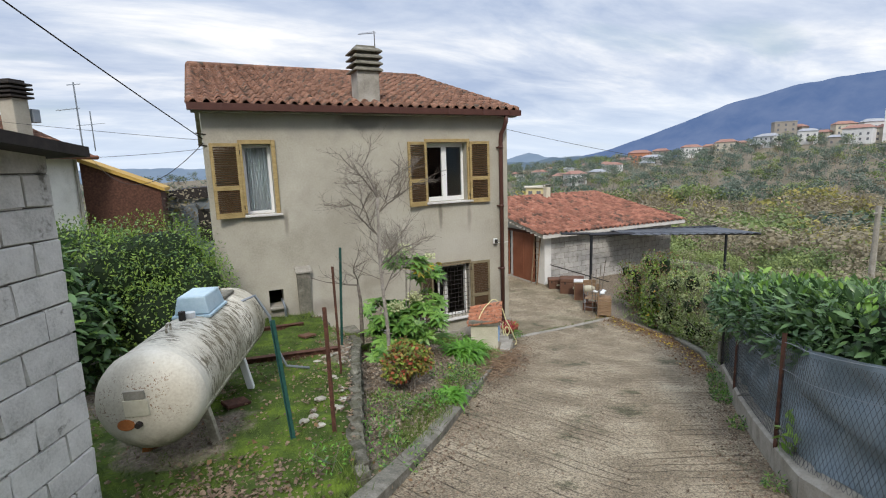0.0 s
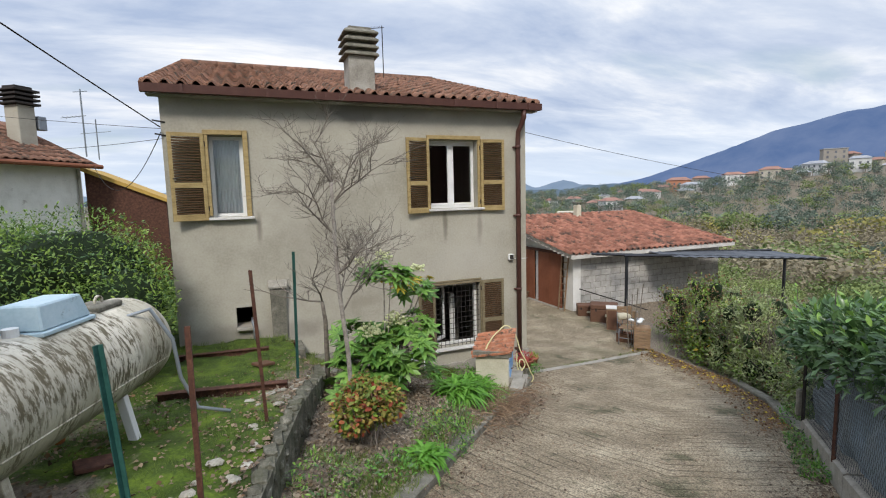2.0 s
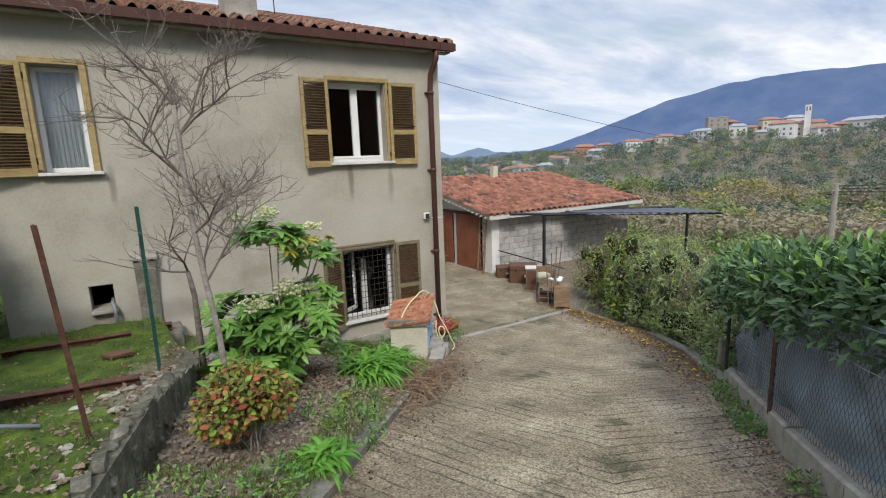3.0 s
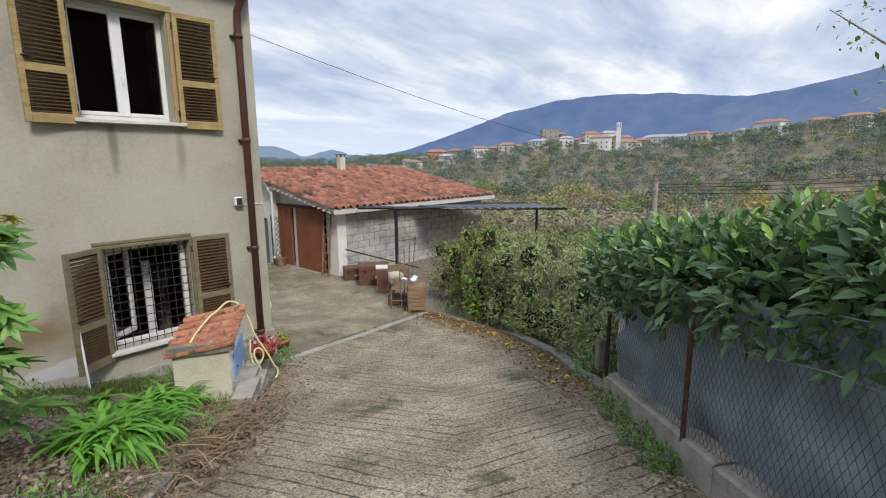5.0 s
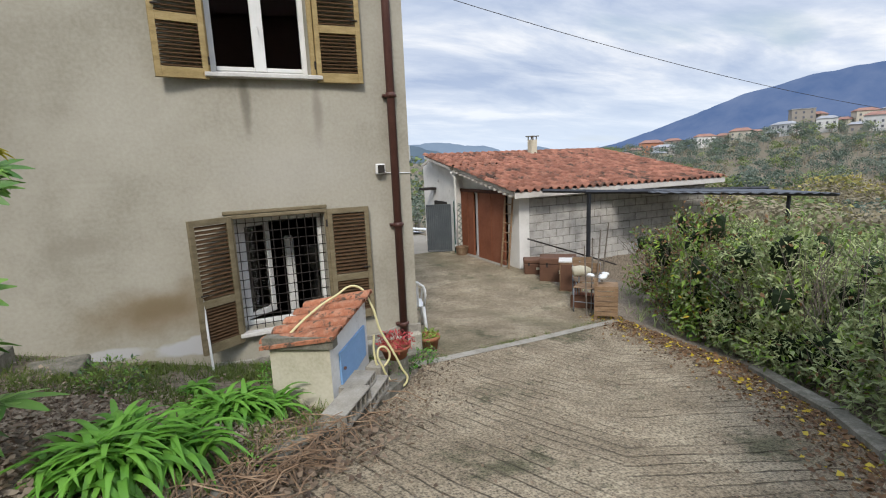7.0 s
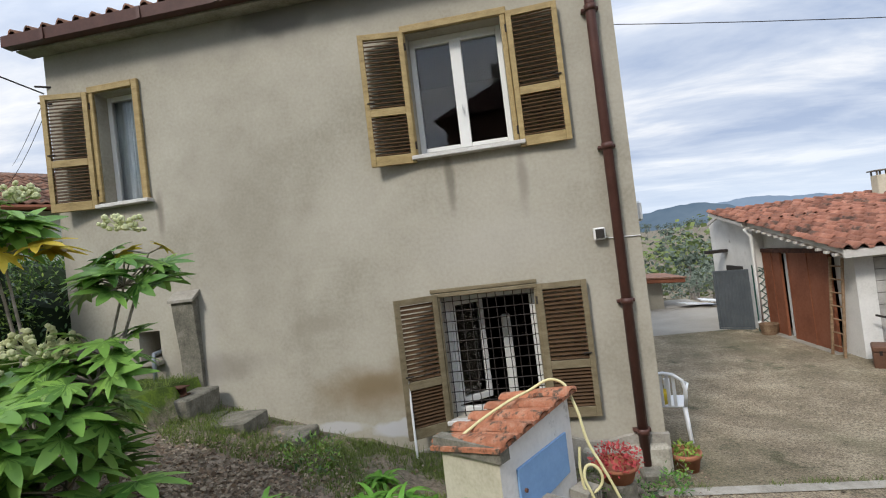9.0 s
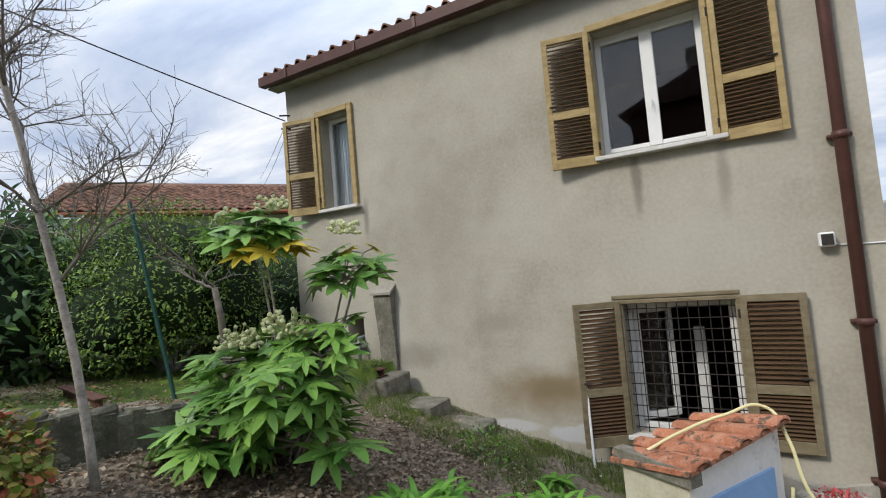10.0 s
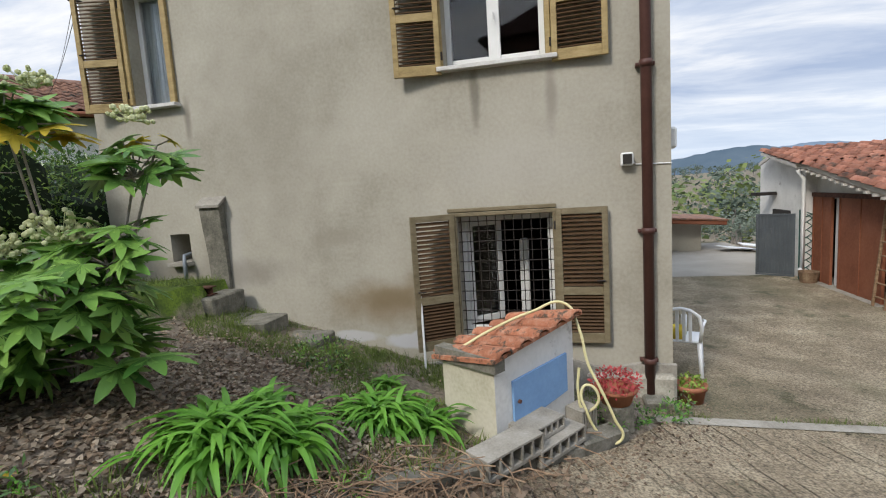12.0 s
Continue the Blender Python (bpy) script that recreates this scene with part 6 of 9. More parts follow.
wp = mesh_ob("white_pole", tube_bm([(4.02, 9.38, -2.45), (4.00, 9.44, -1.50)], 0.012, 8), M["plastic"], None, "thin white plastic pole leaning on the house wall", category="pole")
for k, (x, y, rz, tone) in enumerate(((0.02, 5.1, 20, "rust"), (2.05, 7.9, -30, "conc_dark"), (1.2, 7.75, 35, "trunk_box"))):
    bm = box_bm((-0.12, -0.09, 0), (0.12, 0.09, 0.035), bevel=0.006)
    o = mesh_ob("old_slab", bm, M[tone], None, "small old slab lying on the ground", category="slab")
    o.matrix_basis = pose(x, y, float(ground_z(x, y)) + 0.015, 0, 8, rz)

# ---- block shed close by ----
shed = thing("block_shed", "rough concrete-block shed with a dark slab roof edge", "shed", (-0.86, 3.62, -0.9), math.degrees(math.atan2(0.434, 0.9)) * -1)
# its own y axis runs along the wall, towards the garden
shed_wall = part("wall", box_bm((-2.6, -3.4, -0.4), (-0.012, -0.002, 2.55)), M["mortar"], shed)
bm = bmesh.new()
extrude_poly(bm, [(0.22, -3.6, 2.86), (0.22, 0.06, 2.50), (0.22, 0.06, 2.56), (0.22, -3.6, 2.94)], (-3.1, 0, 0))
bmesh.ops.recalc_face_normals(bm, faces=bm.faces)
part("roof", bm, M["iron"], shed, "dark weathered slab roof")


def late_shed_blocks():
    rnd = random.Random(5)
    ms = []
    for k in range(5):
        bm = box_bm((-0.012, 0.005, 0.005), (0.012, 0.385, 0.190), bevel=0.007)
        for v in bm.verts:
            v.co += Vector((rnd.uniform(-0.004, 0.006), rnd.uniform(-0.006, 0.006), rnd.uniform(-0.005, 0.005)))
        me = bpy.data.meshes.new("block")
        bm.to_mesh(me)
        bm.free()
        me.materials.append(M["block_light"])
        ms.append(me)
    for j in range(15):
        y = -0.012
        first = True
        while y > -3.2:
            l = 0.20 if (first and j % 2) else 0.39
            ob = new("block", ms[rnd.randrange(5)])
            ob.parent = shed_wall
            ob.matrix_basis = pose(0.0, y - l, -0.32 + j * 0.195) @ Matrix.Diagonal((1 + 0.6 * rnd.random(), l / 0.39, 1, 1))
            y -= l
            first = False
    # end face
    for j in range(15):
        for i in range(6):
            ob = new("block", ms[rnd.randrange(5)])
            ob.parent = shed_wall
            ob.matrix_basis = pose(-0.02 - i * 0.39 - (0.2 if j % 2 else 0), 0.0, -0.32 + j * 0.195, 0, 0, 90)


# ---- well house ----
WA, WC, WB = Vector((4.50, 8.22, 0)), Vector((4.93, 7.88, 0)), Vector((5.45, 8.66, 0))
WD = WA + WB - WC
well = thing("well_house", "small plastered well house with a tiled lean-to roof and blue hatch", "well", (5.0, 8.2, -2.3))
wl_ = -Vector((5.0, 8.2, -2.3))
bm = bmesh.new()
btm = [bm.verts.new(Vector((p.x, p.y, -2.6)) + wl_) for p in (WA, WC, WB, WD)]
tops = [-1.71, -1.60, -1.50, -1.64]
tp = [bm.verts.new(Vector((p.x, p.y, z)) + wl_) for p, z in zip((WA, WC, WB, WD), tops)]
for k in range(4):
    bm.faces.new((btm[k], btm[(k + 1) % 4], tp[(k + 1) % 4], tp[k]))
bm.faces.new(tp)
bmesh.ops.recalc_face_normals(bm, faces=bm.faces)
for f in bm.faces:
    f.material_index = 0
    if abs(f.normal.dot((WB - WC).normalized().cross(Vector((0, 0, 1))))) > 0.9:
        f.material_index = 1
me_ob = part("body", bm, M["cream"], well)
me_ob.data.materials.append(M["white"])
u, w_ = (WC - WA).normalized(), (WB - WC).normalized()
out = w_.cross(Vector((0, 0, 1)))
p0, p1 = WC + w_ * 0.17, WC + w_ * 0.82
bm = bmesh.new()
q = [Vector((p0.x, p0.y, -2.12)), Vector((p1.x, p1.y, -2.06)), Vector((p1.x, p1.y, -1.76)), Vector((p0.x, p0.y, -1.78))]
extrude_poly(bm, [v + out * 0.002 + wl_ for v in q], out * 0.018)
bmesh.ops.recalc_face_normals(bm, faces=bm.faces)
part("hatch", bm, M["blue_door"], well, "pale blue painted hatch with rust at its edge")
bm = tube_bm([Vector((p0.x, p0.y, -1.93)) + out * 0.03 + w_ * 0.04 + wl_, Vector((p0.x, p0.y, -1.93)) + out * 0.045 + w_ * 0.04 + wl_], 0.014, 8)
part("knob", bm, M["rust"], well)
bm = bmesh.new()
a, b = WA - u * 0.04 - w_ * 0.04, WC + u * 0.05 - w_ * 0.04
extrude_poly(bm, [Vector((a.x, a.y, -1.70)) + wl_, Vector((b.x, b.y, -1.66)) + wl_, Vector((b.x, b.y, -1.56)) + wl_, Vector((a.x, a.y, -1.60)) + wl_], w_ * 0.10)
bmesh.ops.recalc_face_normals(bm, faces=bm.faces)
part("lintel", bm, M["conc_dark"], well, "weathered concrete edge beam")
bm = bmesh.new()
off = 0.06
corners = [(WA - u * off - w_ * off, -1.70), (WC + u * off - w_ * off, -1.585), (WB + u * off + w_ * off, -1.485), (WD - u * off + w_ * off, -1.625)]
lo = [bm.verts.new(Vector((p.x, p.y, z)) + wl_) for p, z in corners]
hi = [bm.verts.new(Vector((p.x, p.y, z + 0.03)) + wl_) for p, z in corners]
bm.faces.new(lo[::-1])
bm.faces.new(hi)
for k in range(4):
    bm.faces.new((lo[k], lo[(k + 1) % 4], hi[(k + 1) % 4], hi[k]))
well_roof = part("roof", bm, M["tile_orange"], well, "mossy orange clay tile roof")
bm = bmesh.new()
n = 5
for i in range(n):
    f_ = (i + 0.5) / n
    s0 = corners[1][0].lerp(corners[2][0], f_)
    s1 = corners[0][0].lerp(corners[3][0], f_)
    z0_, z1_ = corners[1][1] + (corners[2][1] - corners[1][1]) * f_, corners[0][1] + (corners[3][1] - corners[0][1]) * f_
    for k in range(2):
        a = s0.lerp(s1, k / 2 - 0.03)
        b = s0.lerp(s1, (k + 1) / 2 + 0.03)
        za = z0_ + (z1_ - z0_) * k / 2 + 0.025
        zb = z0_ + (z1_ - z0_) * (k + 1) / 2 + 0.033
        bt = bmesh.new()
        pr0, pr1 = [], []
        for j in range(9):
            t_ = math.pi * j / 8
            o_ = w_ * (0.080 * math.cos(t_)) + Vector((0, 0, 0.050 * math.sin(t_)))
            pr0.append(Vector((a.x, a.y, za)) + o_ + wl_)
            pr1.append(Vector((b.x, b.y, zb)) + o_ * 0.85 + wl_)
        va, vb = [bt.verts.new(p) for p in pr0], [bt.verts.new(p) for p in pr1]
        vc = [bt.verts.new(p * 1.0 - Vector((0, 0, 0.014)) + (Vector((a.x, a.y, za)) + wl_ - p) * 0.14) for p in pr0]
        for j in range(8):
            bt.faces.new((va[j], va[j + 1], vb[j + 1], vb[j]))
            bt.faces.new((vc[j], vc[j + 1], va[j + 1], va[j]))
        bmesh.ops.recalc_face_normals(bt, faces=bt.faces)
        part("tile", bt, M["tile_orange"], well_roof, smooth=True)
bm.free()


def coil(points, r, name, label, material):
    """A hose through smooth points."""
    cu = bpy.data.curves.new(name, "CURVE")
    cu.dimensions = "3D"
    cu.bevel_depth, cu.bevel_resolution, cu.resolution_u = r, 3, 10
    sp = cu.splines.new("BEZIER")
    sp.bezier_points.add(len(points) - 1)
    for bp_, p in zip(sp.bezier_points, points):
        bp_.co = p
        bp_.handle_left_type = bp_.handle_right_type = "AUTO"
    tmp = bpy.data.objects.new("tmp", cu)
    scene.collection.objects.link(tmp)
    me = bpy.data.meshes.new_from_object(tmp.evaluated_get(bpy.context.evaluated_depsgraph_get()))
    bpy.data.objects.remove(tmp)
    me.materials.clear()
    me.materials.append(material)
    ob = new(name, me)
    return tagged(ob, label, "hose")


coil([(4.66, 8.18, -1.60), (4.85, 8.38, -1.53), (5.15, 8.62, -1.45), (5.40, 8.72, -1.41), (5.50, 8.62, -1.58), (5.56, 8.55, -1.85), (5.64, 8.52, -2.02), (5.74, 8.50, -2.26), (5.79, 8.50, -2.40), (5.70, 8.48, -2.44), (5.60, 8.48, -2.34), (5.53, 8.48, -2.18), (5.50, 8.50, -2.05),
      (5.54, 8.52, -2.00), (5.62, 8.52, -2.06), (5.60, 8.52, -2.17), (5.52, 8.52, -2.20), (5.48, 8.54, -2.08), (5.49, 8.56, -1.88)], 0.011, "garden_hose", "pale yellow garden hose thrown over the well house", M["hose"])

# hollow blocks piled by the kerb
def hollow_block(label, at, rz, l=0.50, w=0.20, h=0.14, ry=0):
    o = thing("hollow_block", label, "block", at, rz, "hollow blocks by the well")
    n, t = 5, 0.018
    part("base", box_bm((0, 0, 0), (l, w, t * 1.6), bevel=0.003), M["conc"], o)
    part("top", box_bm((0, 0, h - t), (l, w, h), bevel=0.003), M["conc"], o)
    for i in range(n + 1):
        x = i * (l - t) / n
        part("web", box_bm((x, 0.0, t * 1.6), (x + t, w, h - t)), M["conc"], o)


hollow_block("hollow concrete block lying on the kerb", (4.93, 7.46, -2.19), 52)
hollow_block("hollow concrete block lying on the kerb", (5.22, 7.82, -2.29), 54, 0.5, 0.16, 0.12)
hollow_block("hollow concrete block tipped against the well house", (5.16, 7.86, -2.165), 54, 0.36, 0.24, 0.10)
hollow_block("upright grey block beside the hose", (5.50, 8.44, -2.50), 50, 0.18, 0.16, 0.32)


def pot(name, label, at, r, h, material, plant=None):
    p = thing(name, label, "plant pot", at)
    bm = bmesh.new()
    add_lathe(bm, [(0, 0.0), (r * 0.68, 0), (r * 0.9, h * 0.8), (r, h * 0.82), (r, h), (r * 0.9, h), (r * 0.84, h * 0.85), (0, h * 0.85)], 20)
    part("pot", bm, material, p, smooth=True)
    return p


pr_ = pot("potted_plant", "terracotta bowl with a red-leaved plant on a block", (5.78, 8.80, -2.25), 0.17, 0.13, M["terracotta"])
pg_ = pot("potted_plant", "terracotta pot with low green plants at the house corner", (6.57, 9.80, -2.72), 0.16, 0.24, M["terracotta"])
o = mesh_ob("block_stand", box_bm((-0.10, -0.10, -0.25), (0.10, 0.10, 0), bevel=0.01), M["conc_dark"], None, "dark block under the red plant's bowl", category="block")
o.matrix_basis = pose(5.78, 8.80, -2.253, 0, 0, 40)
fb = mesh_ob("foundation_stone", box_bm((-0.5, -0.07, -0.5), (0.315, 0.1, 0.18), bevel=0.03), M["stone"], None, "rough foundation masonry at the house corner", category="stone")
fb.matrix_basis = pose(6.10, 9.66, -2.52, 0, 0, 0)
dp = mesh_ob("drain_block", box_bm((-0.10, -0.10, -0.12), (0.10, 0.10, 0.06), bevel=0.02), M["conc_dark"], None, "small dark block under the downpipe", category="block")
dp.matrix_basis = pose(6.20, 9.52, -2.58)

# ---- plastic chair with things on it ----
chair = thing("plastic_chair", "white plastic garden chair standing on the yard", "chair", (6.76, 10.95, -2.80), 165)
bm = bmesh.new()
add_box(bm, (-0.21, -0.21, 0.42), (0.21, 0.21, 0.445), bevel=0.012)
part("seat", bm, M["plastic"], chair)
for sx in (-1, 1):
    for sy, lean in ((-1, -0.05), (1, 0.08)):
        part("leg", tube_bm([(sx * 0.22, sy * 0.20 + lean, 0), (sx * 0.19, sy * 0.18, 0.43)], [0.022, 0.026], 8), M["plastic"], chair, smooth=True)
arc = [(-0.20, 0.20, 0.44), (-0.22, 0.25, 0.62), (-0.19, 0.28, 0.76), (-0.10, 0.30, 0.83), (0, 0.305, 0.85), (0.10, 0.30, 0.83), (0.19, 0.28, 0.76), (0.22, 0.25, 0.62), (0.20, 0.20, 0.44)]
part("backrest_frame", tube_bm(arc, 0.020, 8), M["plastic"], chair, smooth=True)
for k in (-0.10, -0.035, 0.035, 0.10):
    part("backrest_slat", box_bm((k - 0.018, 0.20, 0.45), (k + 0.018, 0.212, 0.83), Matrix.Rotation(radians(-7), 4, "X") @ Matrix.Translation((0, -0.03, 0.02)), bevel=0.004), M["plastic"], chair)
for sx in (-1, 1):
    part("armrest", tube_bm([(sx * 0.22, 0.25, 0.63), (sx * 0.25, 0.0, 0.64), (sx * 0.23, -0.2, 0.60), (sx * 0.21, -0.2, 0.43)], 0.016, 8), M["plastic"], chair, smooth=True)
for nm, lb, cat_, at, r, h, mt in (("yellow_tub", "yellow plastic tub standing on the chair", "tub", (6.70, 10.86, -2.353), 0.09, 0.14, "yellow"), ("cleaning_bottle", "small white bottle with a pink cap on the chair", "bottle", (6.80, 11.0, -2.353), 0.035, 0.24, "plastic")):
    bm = bmesh.new()
    add_lathe(bm, [(0, 0), (r * 0.9, 0), (r, h * 0.7), (r * 0.95, h), (r * 0.85, h), (r * 0.8, h * 0.2), (0, h * 0.2)], 16)
    o = mesh_ob(nm, bm, M[mt], None, lb, category=cat_, smooth=True)
    o.matrix_basis = pose(*at)

# ---- junk by the shrubs ----
def chest(name, label, at, size, rz, material):
    c = thing(name, label, "chest", at, rz)
    l, w, h = size
    part("body", box_bm((-l / 2, -w / 2, 0), (l / 2, w / 2, h * 0.72), bevel=0.012), material, c)
    part("lid", box_bm((-l / 2 - 0.008, -w / 2 - 0.008, h * 0.73), (l / 2 + 0.008, w / 2 + 0.008, h), bevel=0.02), material, c)
    for sx in (-0.3, 0.3):
        part("latch", box_bm((sx * l - 0.02, -w / 2 - 0.02, h * 0.62), (sx * l + 0.02, -w / 2 - 0.0085, h * 0.80)), M["iron"], c)
    part("label_plate", box_bm((0.02, -w / 2 - 0.014, h * 0.35), (0.14, -w / 2 - 0.0085, h * 0.5)), M["cream"], c)
    return c


chest("travel_trunk", "brown fibre travel trunk with latches on the yard", (11.02, 12.75, -2.95), (0.80, 0.5, 0.55), -38, M["trunk_box"])
chest("travel_trunk", "smaller reddish travel trunk beside the block wall", (10.95, 13.55, -2.95), (0.5, 0.35, 0.38), -30, M["trunk_box"])
cab = thing("cupboard", "worn brown wooden bedside cupboard outdoors", "cupboard", (10.68, 11.9, -2.95), -40)
part("body", box_bm((-0.22, -0.18, 0), (0.22, 0.18, 0.62), bevel=0.008), M["wood"], cab)
part("door", box_bm((-0.20, -0.195, 0.04), (0.20, -0.181, 0.58), bevel=0.003), M["trunk_box"], cab)
part("top", box_bm((-0.24, -0.2, 0.622), (0.24, 0.2, 0.65), bevel=0.004), M["marble"], cab)
for i, (x, y, rz) in enumerate(((10.30, 11.05, -30), (10.0, 10.65, -55))):
    sc = thing("school_chair", "old tubular chair with brown seat in the junk pile", "chair", (x, y, -2.95), rz, "old chairs")
    for sx in (-0.18, 0.18):
        part("frame", tube_bm([(sx, -0.18, 0.0), (sx, -0.17, 0.44), (sx, 0.17, 0.44), (sx, 0.22, 0.85)], 0.012, 8), M["corrugated"], sc, smooth=True)
        part("leg", tube_bm([(sx, 0.17, 0.44), (sx, 0.20, 0.0)], 0.012, 8), M["corrugated"], sc, smooth=True)
    part("seat", box_bm((-0.19, -0.19, 0.45), (0.19, 0.17, 0.465), bevel=0.005), M["wood"], sc)
    part("backrest", box_bm((-0.19, 0.19, 0.66), (0.19, 0.205, 0.84), bevel=0.005), M["wood"], sc)
    part("crossbar", tube_bm([(-0.18, -0.17, 0.2), (0.18, -0.17, 0.2)], 0.009, 6), M["corrugated"], sc)
dr = thing("drawer", "rust-red wooden drawer lying under the chairs", "drawer", (10.12, 10.85, -2.95), -48)
part("front", box_bm((-0.22, -0.16, 0.0), (0.22, -0.14, 0.26), bevel=0.004), M["trunk_box"], dr)
part("body", box_bm((-0.20, -0.139, 0.0), (0.20, 0.2, 0.22), bevel=0.004), M["rust_door"], dr)
pal = thing("wooden_crate", "weathered slatted wooden crate on feet", "crate", (9.95, 10.12, -2.93), -42)
pal.scale = (0.62, 0.7, 0.82)
for i in range(6):
    part("slat", box_bm((-0.30, -0.24, 0.10 + i * 0.105), (0.30, -0.222, 0.19 + i * 0.105), bevel=0.003), M["wood"], pal)
    part("slat", box_bm((-0.30, 0.222, 0.10 + i * 0.105), (0.30, 0.24, 0.19 + i * 0.105), bevel=0.003), M["wood"], pal)
for sx in (-1, 1):
    for sy in (-1, 1):
        part("foot", box_bm((sx * 0.26 - 0.04, sy * 0.20 - 0.02, 0), (sx * 0.26 + 0.04, sy * 0.20 + 0.02, 0.80 if sx < 0 else 0.72), bevel=0.005), M["wood"], pal)
part("board", box_bm((-0.30, -0.22, 0.70), (0.30, 0.22, 0.715)), M["wood"], pal)
rnd = random.Random(21)
for i in range(4):
    x, y = 9.85 + rnd.uniform(-0.1, 0.3), 10.15 + rnd.uniform(-0.05, 0.3)
    bm = bmesh.new()
    bmesh.ops.create_icosphere(bm, subdivisions=2, radius=rnd.uniform(0.05, 0.08))
    for v in bm.verts:
        v.co *= 1 + 0.35 * noise.noise(v.co * 14 + Vector((i, 0, 0)))
        v.co.z *= 0.45
    o = mesh_ob("plastic_bag", bm, M["white_cover"], None, "crumpled pale plastic bag on the junk pile", category="bag", smooth=True, group="bags on the junk pile")
    o.matrix_basis = pose(x, y, -2.95 + 0.74)
mesh_ob("rolled_mat", tube_bm([(9.95, 10.95, -2.28), (10.35, 10.75, -2.24)], 0.10, 12), M["cream"], None, "rolled beige mat lying across the chairs", category="mat", smooth=True)
for i in range(4):
    x = 9.75 + 0.18 * i
    mesh_ob("wooden_stick", tube_bm([(x, 10.35 + 0.1 * i, -2.93), (x + 0.15, 10.6, -1.75 + 0.12 * i)], 0.012, 6), M["twig"], None, "thin stick standing in the junk pile", category="stick", group="sticks in the junk pile")

# ---- shade-net fence ----
FP = [(float(kerb_right(y)) + 0.09, y) for y in (4.93, 4.25, 3.55, 2.75, 1.9, 0.9, -0.3, -1.6, -3.2)]
fence = thing("net_fence", "wire fence hung with dark sagging shade net on a low wall", "fence", (FP[0][0], FP[0][1], -1.7))
fo = Vector((FP[0][0], FP[0][1], -1.7))
n_u, n_v = 260, 26
v, f = [], []
seg = np.cumsum([0] + [math.hypot(b[0] - a[0], b[1] - a[1]) for a, b in zip(FP, FP[1:])])
for i in range(n_u):
    s = seg[-1] * i / (n_u - 1)
    x, y = float(np.interp(s, seg, [p[0] for p in FP])), float(np.interp(s, seg, [p[1] for p in FP]))
    zb = float(lane_z(x - 0.1, y)) + 0.25
    for j in range(n_v):
        t = j / (n_v - 1)
        fold = 0.26 * noise.noise(Vector((s * 1.3 + t * 1.2, t * 2.6 - s * 0.4, 1.0))) * (0.3 + math.sin(math.pi * min(1, t * 1.1)))
        fold += 0.04 + 0.07 * noise.noise(Vector((s * 3.5 + t * 3, t * 4, 4.0)))
        fold = (fold + math.sqrt(fold * fold + 0.004)) / 2
        v.append((x + 0.05 + fold * 0.62, y - fold * 0.78, zb - 0.02 + t * 0.98 + 0.02 * noise.noise(Vector((s * 2, 0, 9)))))
for i in range(n_u - 1):
    for j in range(n_v - 1):
        a = i * n_v + j
        f.append((a, a + n_v, a + n_v + 1, a + 1))
net = from_arrays("net", np.array(v) - np.array(fo), f, M["net"], fence, smooth=True, label="dark blue-grey woven shade net")
bm = bmesh.new()
k = 0
s = 0.0
while s < min(seg[-1], 7.5):
    for sg in (1, -1):
        pts = []
        for t in (0, 1):
            ss = s + sg * 0.49 * t + (0.49 if sg < 0 else 0)
            x, y = float(np.interp(ss, seg, [p[0] for p in FP])), float(np.interp(ss, seg, [p[1] for p in FP]))
            pts.append(Vector((x - 0.035, y + 0.03, float(lane_z(x - 0.1, y)) + 0.27 + 0.92 * t)) - fo)
        mid = [pts[0].lerp(pts[1], q) for q in (0, 1)]
        add_tube(bm, mid, 0.0016, 3, cap=False)
    s += 0.05
part("wire_mesh", bm, M["wire"], fence, "dull grey chain-link wire")
for i, (x, y) in enumerate([(float(kerb_right(q)) + 0.06, q) for q in (4.93, 3.84, 2.35, 0.9, -0.9)]):
    z = float(lane_z(x - 0.1, y)) + 0.2
    post_r = 0.022
    bm = bmesh.new()
    add_box(bm, (-0.014, -0.014, 0), (0.014, -0.009, 1.12))
    add_box(bm, (-0.014, -0.0085, 0), (-0.009, 0.014, 1.12))
    for q in bm.verts:
        q.co += Vector((x - 0.02, y + 0.02, z)) - fo
    part("post", bm, M["rust"] if i != 0 else M["iron"], fence, "rusty angle-iron post")
bm = bmesh.new()
for hgt in (1.05, 0.80):
    pts = []
    for i in range(60):
        s = seg[-1] * i / 59
        x, y = float(np.interp(s, seg, [p[0] for p in FP])), float(np.interp(s, seg, [p[1] for p in FP]))
        pts.append(Vector((x - 0.04, y + 0.03, float(lane_z(x - 0.1, y)) + 0.2 + hgt - 0.03 * abs(math.sin(s * 2.2)))) - fo)
    add_tube(bm, pts, 0.003, 4)
part("tension_wire", bm, M["corrugated"], fence, "sagging wire")
cp = mesh_ob("gate_pillar", box_bm((-0.05, -0.05, 0), (0.05, 0.05, 0.36), bevel=0.02), M["conc_dark"], None, "short mossy concrete pillar at the fence corner", category="pillar")
cp.matrix_basis = pose(7.78, 5.12, -2.05, 0, 0, 40)
sg_ = thing("small_sign", "small white board on a pole behind the fence corner", "sign", (8.15, 5.05, -2.1), 35)
part("pole", tube_bm([(0, 0, -0.3), (0, 0, 0.75)], 0.014, 8), M["plastic"], sg_)
part("board", box_bm((-0.14, -0.012, 0.30), (0.10, 0.0, 0.66), bevel=0.004), M["white_cover"], sg_)

# ---- neighbouring houses ----
nb = thing("neighbour_house", "old white plastered house with a red-edged tiled roof", "house", (-5.5, 18.5, -2.0), math.degrees(math.atan2(9.2, 6.4)))
